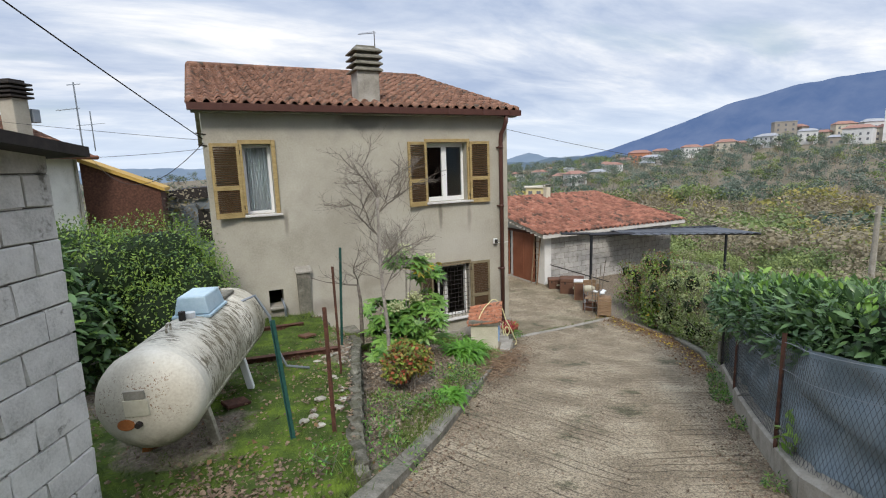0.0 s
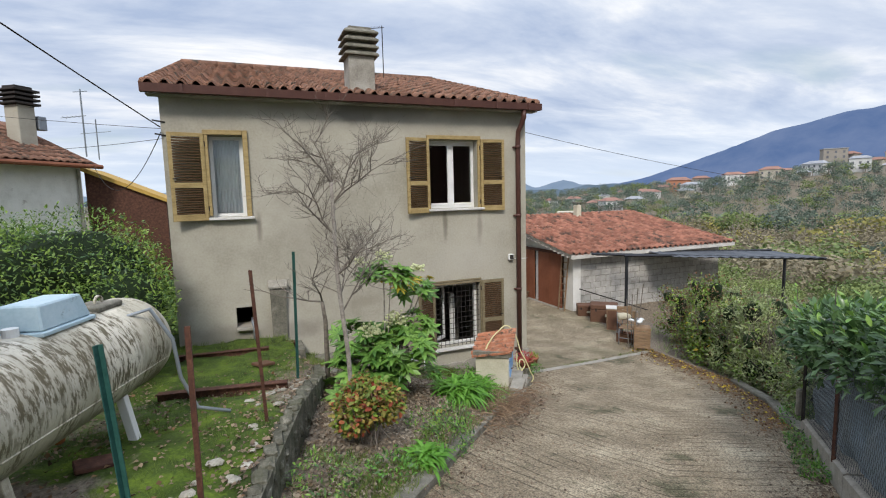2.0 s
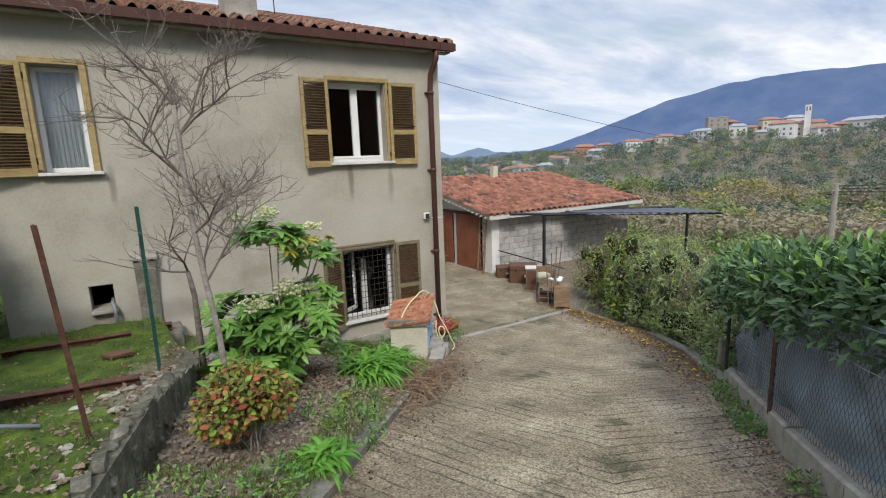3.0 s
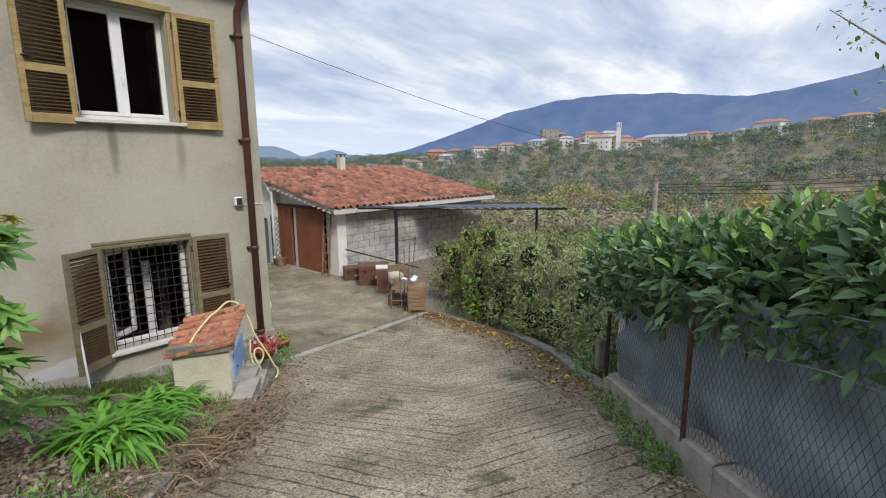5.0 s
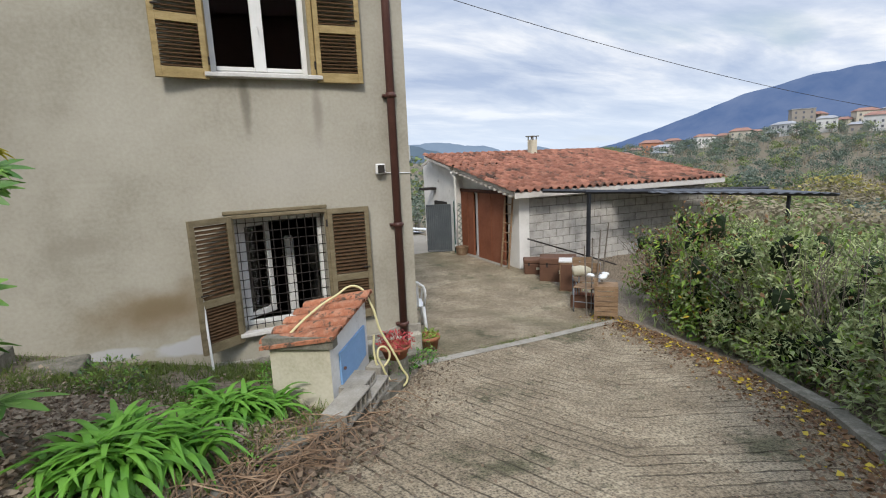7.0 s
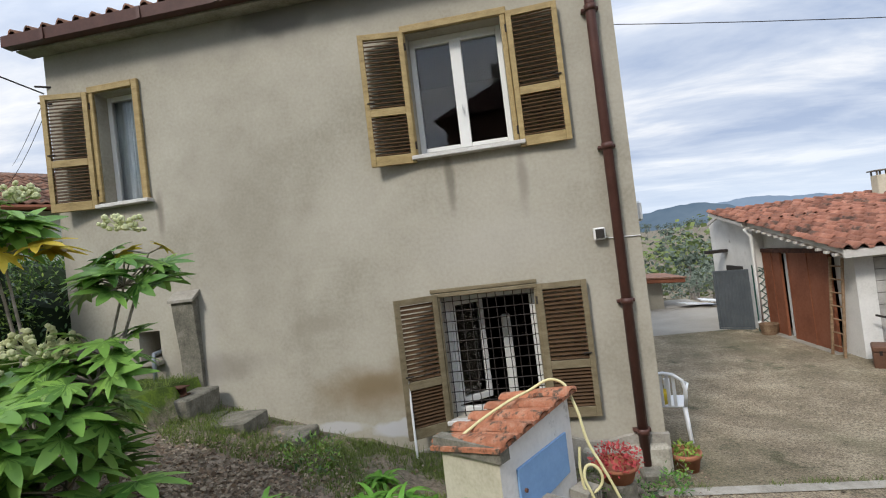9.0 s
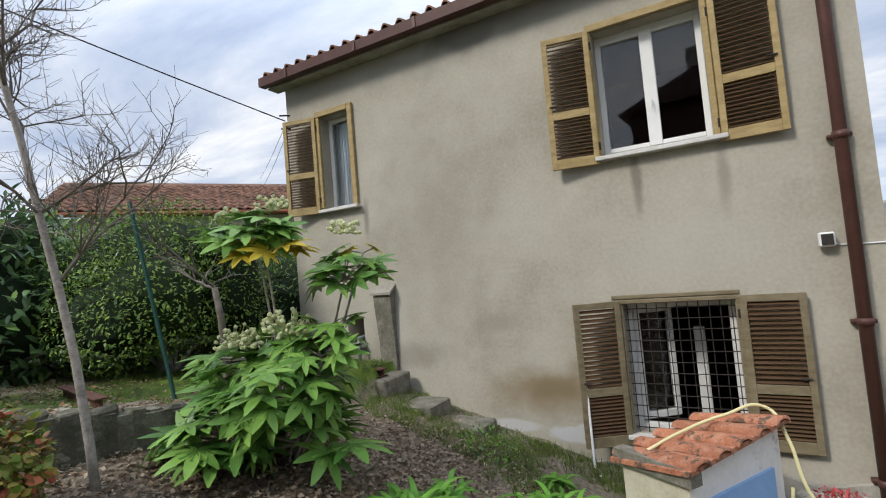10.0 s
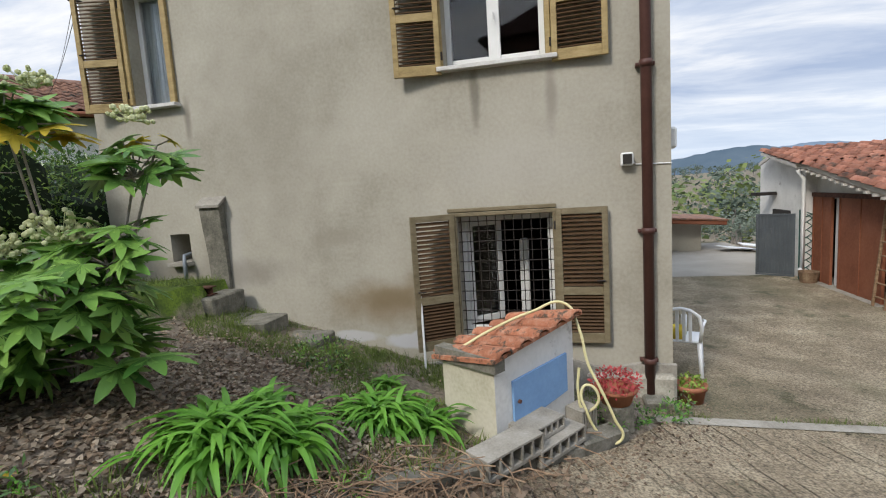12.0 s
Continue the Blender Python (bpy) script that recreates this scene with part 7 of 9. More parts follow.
# its x axis runs along the eave, the roof rises towards +y
L0, L1 = -9.5, 3.4
part("wall", box_bm((L0, 0.35, -2.5), (L1 - 0.35, 7.0, 4.25)), M["white"], nb)
sl = 0.44
bm = bmesh.new()
extrude_poly(bm, [(L0, -0.05, 4.28), (L0, 3.7, 4.28 + 3.75 * sl), (L0, 3.7, 4.36 + 3.75 * sl), (L0, -0.05, 4.36)], (L1 - L0, 0, 0))
extrude_poly(bm, [(L0, 7.45, 4.28), (L0, 3.702, 4.28 + 3.75 * sl), (L0, 3.702, 4.36 + 3.75 * sl), (L0, 7.45, 4.36)], (L1 - L0, 0, 0))
bmesh.ops.recalc_face_normals(bm, faces=bm.faces)
nb_roof = part("roof", bm, M["tile"], nb, "old mossy tiled roof")
part("gutter", tube_bm([(L0, -0.12, 4.28), (L1 + 0.05, -0.12, 4.28)], 0.075, 8), M["rust_door"], nb, "red-brown gutter")
part("downpipe", tube_bm([(L1 - 0.5, 0.28, 4.2), (L1 - 0.5, 0.28, -1)], 0.05, 8), M["plaster_dark"], nb)
part("chimney_shaft", box_bm((1.95, 1.3, 4.5), (2.5, 1.85, 6.25), bevel=0.02), M["plaster"], nb)
bm = bmesh.new()
for i in range(4):
    add_box(bm, (1.82, 1.17, 6.26 + i * 0.14), (2.63, 1.98, 6.33 + i * 0.14), bevel=0.01)
add_box(bm, (1.96, 1.31, 6.25), (2.49, 1.84, 6.85))
part("chimney_cowl", bm, M["iron"], nb, "black sooty chimney cowl")
part("flue_box", box_bm((2.55, 1.25, 5.5), (2.82, 1.5, 5.95), bevel=0.02), M["corrugated"], nb)
part("wall_bracket", tube_bm([(-1.0, 0.3, 3.3), (-1.0, 0.05, 3.3), (-0.65, 0.0, 3.3), (-0.65, 0.0, 3.55)], 0.035, 8), M["iron"], nb)


def late_nb_tiles():
    up = Vector((0, math.cos(math.atan(sl)), math.sin(math.atan(sl))))
    me = tile_mesh(0.26, 0.40, M["tile"], 0.05, 4)
    m = nb.matrix_basis
    along = (m.to_3x3() @ Vector((1, 0, 0))).normalized()
    lay_tiles(nb_roof, me, m @ Vector((L0, -0.08, 4.37)), along, (m.to_3x3() @ up).normalized(), 49, 9, 0.26, 0.40, 5, "tile", 9)


an = bmesh.new()
add_tube(an, [(0, 0, 0), (0, 0, 2.2)], 0.025, 6)
add_tube(an, [(-0.6, 0, 1.25), (0.1, 0, 1.35)], 0.012, 5)
add_tube(an, [(-0.2, 0, 2.1), (0.2, 0, 2.15)], 0.014, 5)
for kk in range(5):
    add_tube(an, [(-0.5 + kk * 0.12, -0.2, 1.27 + kk * 0.016), (-0.5 + kk * 0.12, 0.2, 1.27 + kk * 0.016)], 0.006, 4)
add_tube(an, [(0.35, 0, -0.1), (0.35, 0, 1.25)], 0.02, 6)
add_tube(an, [(-0.1, 0, 0.75), (0.75, 0, 0.85)], 0.010, 5)
o = mesh_ob("tv_antenna", an, M["corrugated"], None, "metal television antennas on the neighbouring roof", category="antenna")
o.matrix_basis = pose(-3.75, 20.9, 2.6, 0, 0, 0)
oc = thing("ochre_shed", "brown shed with an ochre-yellow roof edge among shrubs", "shed", (-2.9, 21.8, -2.0))
bm = bmesh.new()
extrude_poly(bm, [(-1.2, 0, -0.5), (1.25, 0, -0.5), (1.25, 0, 3.05), (-1.2, 0, 4.15)], (0, 3, 0))
bmesh.ops.recalc_face_normals(bm, faces=bm.faces)
part("wall", bm, M["rust"], oc, "brown weathered gable wall")
bm = bmesh.new()
extrude_poly(bm, [(-1.3, -0.12, 4.18), (1.4, -0.12, 2.97), (1.4, -0.12, 3.10), (-1.3, -0.12, 4.33)], (0, 3.2, 0))
bmesh.ops.recalc_face_normals(bm, faces=bm.faces)
part("roof", bm, M["yellow_ochre"] if "yellow_ochre" in M else M["straw"], oc, "ochre painted roof edge")
fs = thing("far_shed", "grey sheet-metal shed with a curved roof and dark doorway", "shed", (-0.6, 25.0, -2.0), 0)
part("wall", box_bm((-1.8, 0, -0.5), (1.2, 3, 2.5)), M["corrugated"], fs)
bm = bmesh.new()
pts = [(-2.0 + 3.4 * i / 10, -0.2, 2.5 + 0.5 * math.sin(math.pi * (0.12 + 0.5 * i / 10))) for i in range(11)]
extrude_poly(bm, pts + [(1.4, -0.2, 2.5), (-2.0, -0.2, 2.5)], (0, 3.4, 0))
bmesh.ops.recalc_face_normals(bm, faces=bm.faces)
part("roof", bm, M["iron"], fs)
# near-black plate painted as the shed's unlit inside
part("doorway", box_bm((0.1, -0.02, 0.5), (0.7, 0.0, 2.0)), M["dark"], fs)

# yard end
sm = thing("yard_shelter", "low shelter with a brown-edged tiled roof beyond the yard", "shelter", (9.0, 21.6, -2.95))
part("roof", box_bm((-2.4, 0, 0.98), (1.45, 2.4, 1.12), Matrix.Rotation(radians(4), 4, "Y"), bevel=0.02), M["rust_door"], sm)
part("wall", box_bm((-2.4, 0.5, -0.6), (0.9, 2.2, 0.95)), M["plaster"], sm)
part("roof_top", box_bm((-2.4, -0.03, 1.125), (1.47, 2.43, 1.17), Matrix.Rotation(radians(4), 4, "Y")), M["tile"], sm)
for k, (x, y, rz) in enumerate(((10.9, 21.9, 12), (11.4, 21.5, -5))):
    bm = box_bm((-0.55, -0.3, 0), (0.55, 0.3, 0.03), Matrix.Rotation(radians(8), 4, "Y"))
    o = mesh_ob("white_sheet_metal", bm, M["white_cover"], None, "white sheet lying at the far edge of the yard", category="sheet", group="white sheets at the yard's end")
    o.matrix_basis = pose(x, y, -2.86 + 0.1 * k, 0, 0, rz)

# cables
def cable(label, a, b, sag, r=0.009):
    a, b = Vector(a), Vector(b)
    pts = [a.lerp(b, i / 24) - Vector((0, 0, sag * 4 * (i / 24) * (1 - i / 24))) for i in range(25)]
    return mesh_ob("cable", tube_bm(pts, r, 5), M["iron"], None, label, category="cable")


cable("twisted dark power cable running to the farmhouse corner", (-5.1, -0.4, 5.95), (0.0, 9.66, 2.12), 0.12, 0.009)
cable("dark cable sagging from the farmhouse corner", (0.0, 9.68, 2.05), (-3.6, 21.0, 2.3), 0.85, 0.007)
cable("thin cable to the neighbouring house", (0.0, 9.68, 2.10), (-7.5, 15.6, 3.4), 0.05, 0.004)
cable("second thin cable to the neighbouring house", (0.0, 9.68, 1.95), (-9.0, 16.0, 2.9), 0.4, 0.004)
cable("long thin cable running from the farmhouse out over the valley", (6.4, 12.0, 2.8), (34, 10.3, 0.2), 0.8, 0.006)
br = thing("cable_bracket", "small iron cable bracket with insulators on the farmhouse corner", "bracket", (0.0, 9.70, 2.1))
part("arm", tube_bm([(0.06, 0, 0.1), (-0.10, -0.05, 0.12)], 0.012, 6), M["iron"], br)
part("arm", tube_bm([(0.06, 0, -0.1), (-0.08, -0.05, -0.08)], 0.012, 6), M["iron"], br)
# ---- plants ----
def crown_points(rng, blobs, n, shell=0.72):
    """Points and outward ways over a crown made of several lumps: (centre, radii)."""
    w = np.array([b[1][0] * b[1][1] + b[1][1] * b[1][2] for b in blobs])
    k = rng.choice(len(blobs), n, p=w / w.sum())
    c = np.array([b[0] for b in blobs], float)[k]
    r = np.array([b[1] for b in blobs], float)[k]
    d = rng.normal(size=(n, 3))
    d /= np.linalg.norm(d, axis=1, keepdims=True)
    q = shell + (1.08 - shell) * rng.random(n) ** 0.7
    return c + d * r * q[:, None], d


def leaves(name, parent, rng, pts, out, size, shape, material, outward=0.6, up=0.2, droop=0.0, jitter=0.8, spread=0.35, label=""):
    d = out * outward + rng.normal(size=pts.shape) * jitter + np.array([0, 0, up - droop])
    ups = out * 0.7 + np.array([0, 0, 1.0]) + rng.normal(size=pts.shape) * 0.3
    v, f = scatter(shape[0], shape[1], pts, rot_from(d, ups), size * (1 + spread * rng.uniform(-1, 1, len(pts))))
    inv = parent.matrix_basis.inverted() if parent is not None else Matrix()
    m = np.array(inv)
    v = v @ m[:3, :3].T + m[:3, 3]
    return from_arrays(name, v, f, material, parent, label=label, kind="stuff")


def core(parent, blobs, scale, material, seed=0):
    """A dark, lumpy filler inside a dense crown, well behind its leaves; its colour stands for shade in the gaps."""
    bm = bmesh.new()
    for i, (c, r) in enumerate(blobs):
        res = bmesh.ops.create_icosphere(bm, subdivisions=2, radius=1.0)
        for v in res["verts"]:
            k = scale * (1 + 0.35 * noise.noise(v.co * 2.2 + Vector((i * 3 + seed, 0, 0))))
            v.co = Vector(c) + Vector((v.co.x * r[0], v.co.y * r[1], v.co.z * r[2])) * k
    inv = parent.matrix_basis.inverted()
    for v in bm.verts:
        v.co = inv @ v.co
    return part("inner_foliage", bm, material, parent, "near-black filler that stands for shade among the leaves")


def stems(parent, base, blobs, n, r, material, rng, name="stem"):
    bm = bmesh.new()
    inv = parent.matrix_basis.inverted()
    for i in range(n):
        c, rr = blobs[rng.integers(len(blobs))]
        e = Vector(c) + Vector(rng.normal(size=3) * 0.5 * np.array(rr))
        s = Vector(base) + Vector((rng.normal() * 0.08, rng.normal() * 0.08, 0))
        m = s.lerp(e, 0.5) + Vector((rng.normal() * 0.08, rng.normal() * 0.08, 0.1))
        add_tube(bm, [inv @ s, inv @ m, inv @ e], [r, r * 0.7, r * 0.3], 5)
    ob = part(name, bm, material, parent)
    ob["kind"] = "stuff"
    return ob


def bush(name, label, base, blobs, kinds, seed, stem=(8, 0.02, "bark"), core_scale=0.62, core_mat="inner"):
    """kinds: (leaves, size, shape, material, droop)."""
    rng = np.random.default_rng(seed)
    p = thing(name, label, "bush", base)
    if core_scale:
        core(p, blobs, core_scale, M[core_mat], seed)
    stems(p, base, blobs, stem[0], stem[1], M[stem[2]], rng)
    for i, (n, size, shape, mt, droop) in enumerate(kinds):
        pts, out = crown_points(rng, blobs, n, 0.62)
        leaves("foliage", p, rng, pts, out, size, shape, M[mt], droop=droop)
    return p


# near-black green: shade among the leaves put into the filler's colour
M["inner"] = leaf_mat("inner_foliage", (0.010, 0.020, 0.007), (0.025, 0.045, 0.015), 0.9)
QUAD = QUAD_LEAF
NEEDLE = (QUAD_LEAF[0] * np.array([0.45, 1.25, 1.0]), QUAD_LEAF[1])

# laurel hedge behind the net
hb = []
for (x, y) in [(7.9, 4.75), (7.3, 4.25), (6.75, 3.75), (6.2, 3.2), (5.7, 2.7), (5.25, 2.25), (4.9, 1.7), (4.7, 1.1), (4.4, 0.5), (4.2, -0.2), (4.0, -1.0), (3.8, -1.9)]:
    z = float(lane_z(x - 0.4, y))
    hb.append(((x, y, z + 1.18), (0.62, 0.58, 0.50)))
    hb.append(((x + 0.35, y - 0.3, z + 1.05), (0.6, 0.6, 0.6)))
    hb.append(((x - 0.12, y + 0.1, z + 1.36), (0.42, 0.42, 0.34)))
rng = np.random.default_rng(5)
hedge = thing("laurel_hedge", "dense glossy laurel hedge growing over the net fence", "hedge", (6.5, 3.4, -1.6))
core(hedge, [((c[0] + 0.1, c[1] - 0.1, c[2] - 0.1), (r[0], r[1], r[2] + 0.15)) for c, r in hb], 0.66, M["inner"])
pts, out = crown_points(rng, hb, 27000, 0.7)
k = pts[:, 2] > lane_z(pts[:, 0] - 0.5, pts[:, 1]) + 0.92
pts, out = pts[k], out[k]
leaves("foliage", hedge, rng, pts, out, 0.100, LONG_LEAF, M["laurel"], outward=0.7, up=0.15, jitter=0.45)
top = [(c, r) for c, r in hb]
pts, out = crown_points(rng, top, 3200, 0.95)
k = out[:, 2] > 0.25
leaves("young_foliage", hedge, rng, pts[k] + np.array([0, 0, 0.03]), out[k], 0.085, LONG_LEAF, M["laurel_new"], outward=0.5, up=0.7, jitter=0.4, label="paler young leaves")
bm = bmesh.new()
inv = hedge.matrix_basis.inverted()
for i in range(26):
    c, r = hb[rng.integers(len(hb))]
    e = Vector(c) + Vector((rng.normal() * 0.25, rng.normal() * 0.25, r[2] + rng.uniform(0.02, 0.22)))
    add_tube(bm, [inv @ (e - Vector((0, 0, 0.6))), inv @ e], [0.008, 0.004], 5)
part("shoot", bm, M["twig"], hedge)["kind"] = "stuff"
tips, touts = [], []
rng2 = np.random.default_rng(6)
for i in range(40):
    c, r = hb[rng2.integers(len(hb))]
    e = np.array(c) + np.array((rng2.normal() * 0.3, rng2.normal() * 0.3, r[2] + rng2.uniform(-0.05, 0.18)))
    for j in range(9):
        a = rng2.uniform(0, 6.28)
        tips.append(e - np.array((0, 0, 0.03 * j)))
        touts.append((math.cos(a), math.sin(a), 0.7))
leaves("shoot_leaves", hedge, rng2, np.array(tips), np.array(touts), 0.09, LONG_LEAF, M["laurel_new"], outward=1.0, up=0.3, jitter=0.2)

# wild shrubs along the lane, before the valley
WS = [((8.55, 5.35), 0.55, 0.75, "wild", 3), ((9.25, 5.9), 0.75, 1.15, "wild", 4), ((9.75, 6.9), 0.75, 1.25, "wild", 5), ((9.0, 4.9), 0.8, 1.1, "wild", 6), ((10.15, 7.8), 0.70, 1.25, "wild", 7), ((10.35, 8.6), 0.62, 1.30, "mix", 8),
      ((10.65, 9.35), 0.62, 1.35, "brown", 9), ((11.2, 8.3), 0.9, 1.3, "wild", 10), ((11.4, 9.6), 0.8, 1.3, "mix", 11), ((10.6, 6.6), 0.9, 1.3, "wild", 12), ((11.8, 10.8), 0.8, 1.1, "brown", 13), ((10.1, 5.3), 0.95, 1.25, "wild", 14),
      ((12.8, 9.6), 1.0, 1.1, "wild", 15), ((12.3, 7.6), 1.1, 1.2, "wild", 16)]
for (x, y), r, h, kind, sd in WS:
    x += 0.25
    z = float(ground_z(x, y))
    zl = float(lane_z(x, y))
    rg = np.random.default_rng(sd)
    blobs = []
    h *= rg.uniform(0.82, 1.12)
    for i in range(9):
        a = rg.uniform(0, 6.28)
        hh = zl + h * rg.uniform(0.2, 1.08)
        blobs.append(((x + 0.5 * r * math.cos(a), y + 0.65 * r * math.sin(a), hh), (r * rg.uniform(0.25, 0.55), r * rg.uniform(0.25, 0.55), h * rg.uniform(0.16, 0.36))))
    blobs.append(((x, y, zl + 0.3), (r * 0.9, r * 0.9, 0.42)))
    kk = {"wild": [(3400, 0.065, NEEDLE, "wild", 0.0), (1400, 0.06, QUAD, "wild", 0), (700, 0.075, LEAF, "jasmine", 0.2), (260, 0.06, QUAD, "wild_brown", 0)],
          "mix": [(1300, 0.06, QUAD, "wild", 0.1), (2000, 0.085, LEAF, "jasmine", 0.3), (500, 0.06, QUAD, "wild_brown", 0), (90, 0.08, LEAF, "aralia_y", 0.3)],
          "brown": [(1100, 0.065, QUAD, "wild_brown", 0.1), (1200, 0.08, LEAF, "jasmine", 0.3), (400, 0.05, QUAD, "wild", 0)]}[kind]
    lb = {"wild": "dense wild grey-green shrub at the lane's edge", "mix": "wild shrub with yellow-green leaves at the lane's edge", "brown": "wild shrub with browning leaves by the yard"}[kind]
    bush("wild_shrub", lb, (x, y, z), blobs, kk, sd, stem=(26, 0.010, "twig"), core_scale=0.44)
# bare twigs standing out of the shrubs
bm = bmesh.new()
rg = np.random.default_rng(77)
for i in range(420):
    (x, y), r, h, kind, sd = WS[rg.integers(len(WS))]
    zl = float(lane_z(x, y))
    a = Vector((x + 0.25 + rg.normal() * r * 0.5, y + rg.normal() * r * 0.5, zl + h * 0.55))
    b = a + Vector((rg.normal() * 0.25, rg.normal() * 0.25, h * rg.uniform(0.35, 0.75)))
    add_tube(bm, [a, a.lerp(b, 0.5) + Vector((rg.normal() * 0.04, rg.normal() * 0.04, 0)), b], [0.005, 0.004, 0.002], 4, cap=False)
mesh_ob("bare_twigs", bm, M["twig"], None, "thin bare twigs rising out of the wild shrubs", category="twig", kind="stuff")

# cascading shrub and dark laurel behind the tank
jb = [((-0.85, 8.3, 0.20), (0.95, 0.9, 0.75)), ((-0.35, 7.9, -0.25), (0.6, 0.7, 0.7)), ((-1.4, 8.0, 0.0), (0.9, 0.8, 0.8)), ((-0.7, 7.6, -0.45), (0.8, 0.6, 0.6)), ((-1.9, 8.6, 0.2), (0.9, 0.9, 0.75)), ((-0.5, 8.9, -0.2), (0.55, 0.7, 0.9)), ((-2.8, 9.0, 0.1), (1.0, 0.9, 0.9))]
bush("cascading_shrub", "dense cascading shrub with yellow-green leaves behind the tank", (-1.0, 8.4, -1.3), jb, [(13000, 0.048, LEAF, "jasmine", 0.35), (9000, 0.045, QUAD, "cascade", 0.2), (3500, 0.055, LEAF, "laurel", 0.2)], 31, stem=(14, 0.03, "bark"), core_scale=0.7)
lb_ = [((-2.1, 6.7, 0.1), (0.7, 0.8, 0.9)), ((-2.7, 7.4, 0.3), (0.8, 0.8, 0.9)), ((-1.75, 7.1, -0.4), (0.55, 0.6, 0.7)), ((-2.9, 6.2, 0.0), (0.8, 0.8, 1.0)), ((-3.9, 6.6, 0.2), (1.0, 0.9, 1.0))]
bush("laurel_bush", "dark laurel bush with long leaves beside the cascading shrub", (-2.4, 6.9, -1.2), lb_, [(4200, 0.15, LONG_LEAF, "laurel", 0.1), (260, 0.13, LONG_LEAF, "laurel_new", -0.3)], 33, stem=(12, 0.03, "bark"), core_scale=0.72)
# shade behind: thick shrubs that close the garden
for i, (x, y, r, h) in enumerate(((-3.4, 9.6, 1.4, 2.0), (-5.0, 8.6, 1.5, 2.3), (-1.2, 10.3, 1.1, 1.7), (-6.6, 7.0, 1.6, 2.2), (-2.6, 11.6, 1.5, 1.9), (-4.8, 11.4, 1.6, 2.0))):
    z = float(ground_z(x, y))
    b_ = [((x, y, z + h * 0.55), (r, r, h * 0.5)), ((x + r * 0.5, y - r * 0.4, z + h * 0.4), (r * 0.6, r * 0.6, h * 0.4)), ((x - r * 0.5, y + r * 0.3, z + h * 0.7), (r * 0.6, r * 0.6, h * 0.35))]
    bush("garden_shrub", "thick dark green shrub closing off the garden", (x, y, z), b_, [(2200, 0.09, LEAF, "laurel", 0.1), (1500, 0.07, LEAF, "jasmine", 0.2)], 40 + i, core_scale=0.75)


# bare trees
def bare_tree(name, label, base, trunk, r0, levels, seed, material, spread=0.9, first=0.45, lift=0.2):
    rnd = random.Random(seed)
    p = thing(name, label, "tree", base)
    tm, bmx, tw = bmesh.new(), bmesh.new(), bmesh.new()
    up = [Vector(q) for q in trunk]
    add_tube(tm, up, [r0 * (1 - 0.5 * i / len(up)) for i in range(len(up))], 10)

    def grow(a, d, l, r, lv):
        n = 3
        pts = [a]
        q = d.copy()
        for i in range(n):
            q = (q + Vector((rnd.gauss(0, 0.16), rnd.gauss(0, 0.16), rnd.gauss(0.05, 0.12)))).normalized()
            pts.append(pts[-1] + q * l / n)
        add_tube(bmx if lv <= 1 else tw, pts, [r * (1 - 0.4 * i / n) for i in range(n + 1)], 6 if lv <= 1 else 4, cap=False)
        if lv >= levels:
            return
        for i in range(1, n + 1):
            for s in range(2 if lv < levels - 1 else 2):
                if rnd.random() < 0.86:
                    side = Vector((rnd.gauss(0, 1), rnd.gauss(0, 1), rnd.gauss(0.25, 0.6))).normalized()
                    grow(pts[i], (q * 0.75 + side * spread).normalized(), l * rnd.uniform(0.5, 0.72), r * 0.55, lv + 1)

    for i in range(1, len(up)):
        t = i / (len(up) - 1)
        if t < first:
            continue
        for s in range(2):
            side = Vector((rnd.gauss(0, 1), rnd.gauss(0, 1), rnd.uniform(lift, lift + 0.9))).normalized()
            grow(up[i], side, 0.62 * (1.15 - 0.40 * t), r0 * 0.34, 0)
    part("trunk", tm, M[material], p, smooth=True)
    part("branch", bmx, M["twig"], p)
    part("twig", tw, M["twig"], p)["kind"] = "stuff"
    return p


bare_tree("bare_tree", "slender bare grey-barked tree with fine twigs in the bed", (2.04, 6.12, -1.42), [(0, 0, -0.1), (-0.01, -0.03, 0.35), (-0.03, -0.07, 0.8), (-0.08, -0.12, 1.25), (-0.12, -0.18, 1.65), (-0.14, -0.24, 2.05), (-0.15, -0.30, 2.35), (-0.16, -0.34, 2.55)], 0.027, 3, 4, "bark", 0.85, 0.36, 0.7)
bare_tree("dark_bare_tree", "small dark forked bare tree near the house wall", (1.93, 7.1, -1.35), [(0, 0, -0.1), (0.0, -0.04, 0.5), (0.0, -0.06, 0.85), (-0.03, -0.08, 1.1)], 0.034, 2, 9, "twig", 0.7, 0.75)

# palmate plants
PALM = None


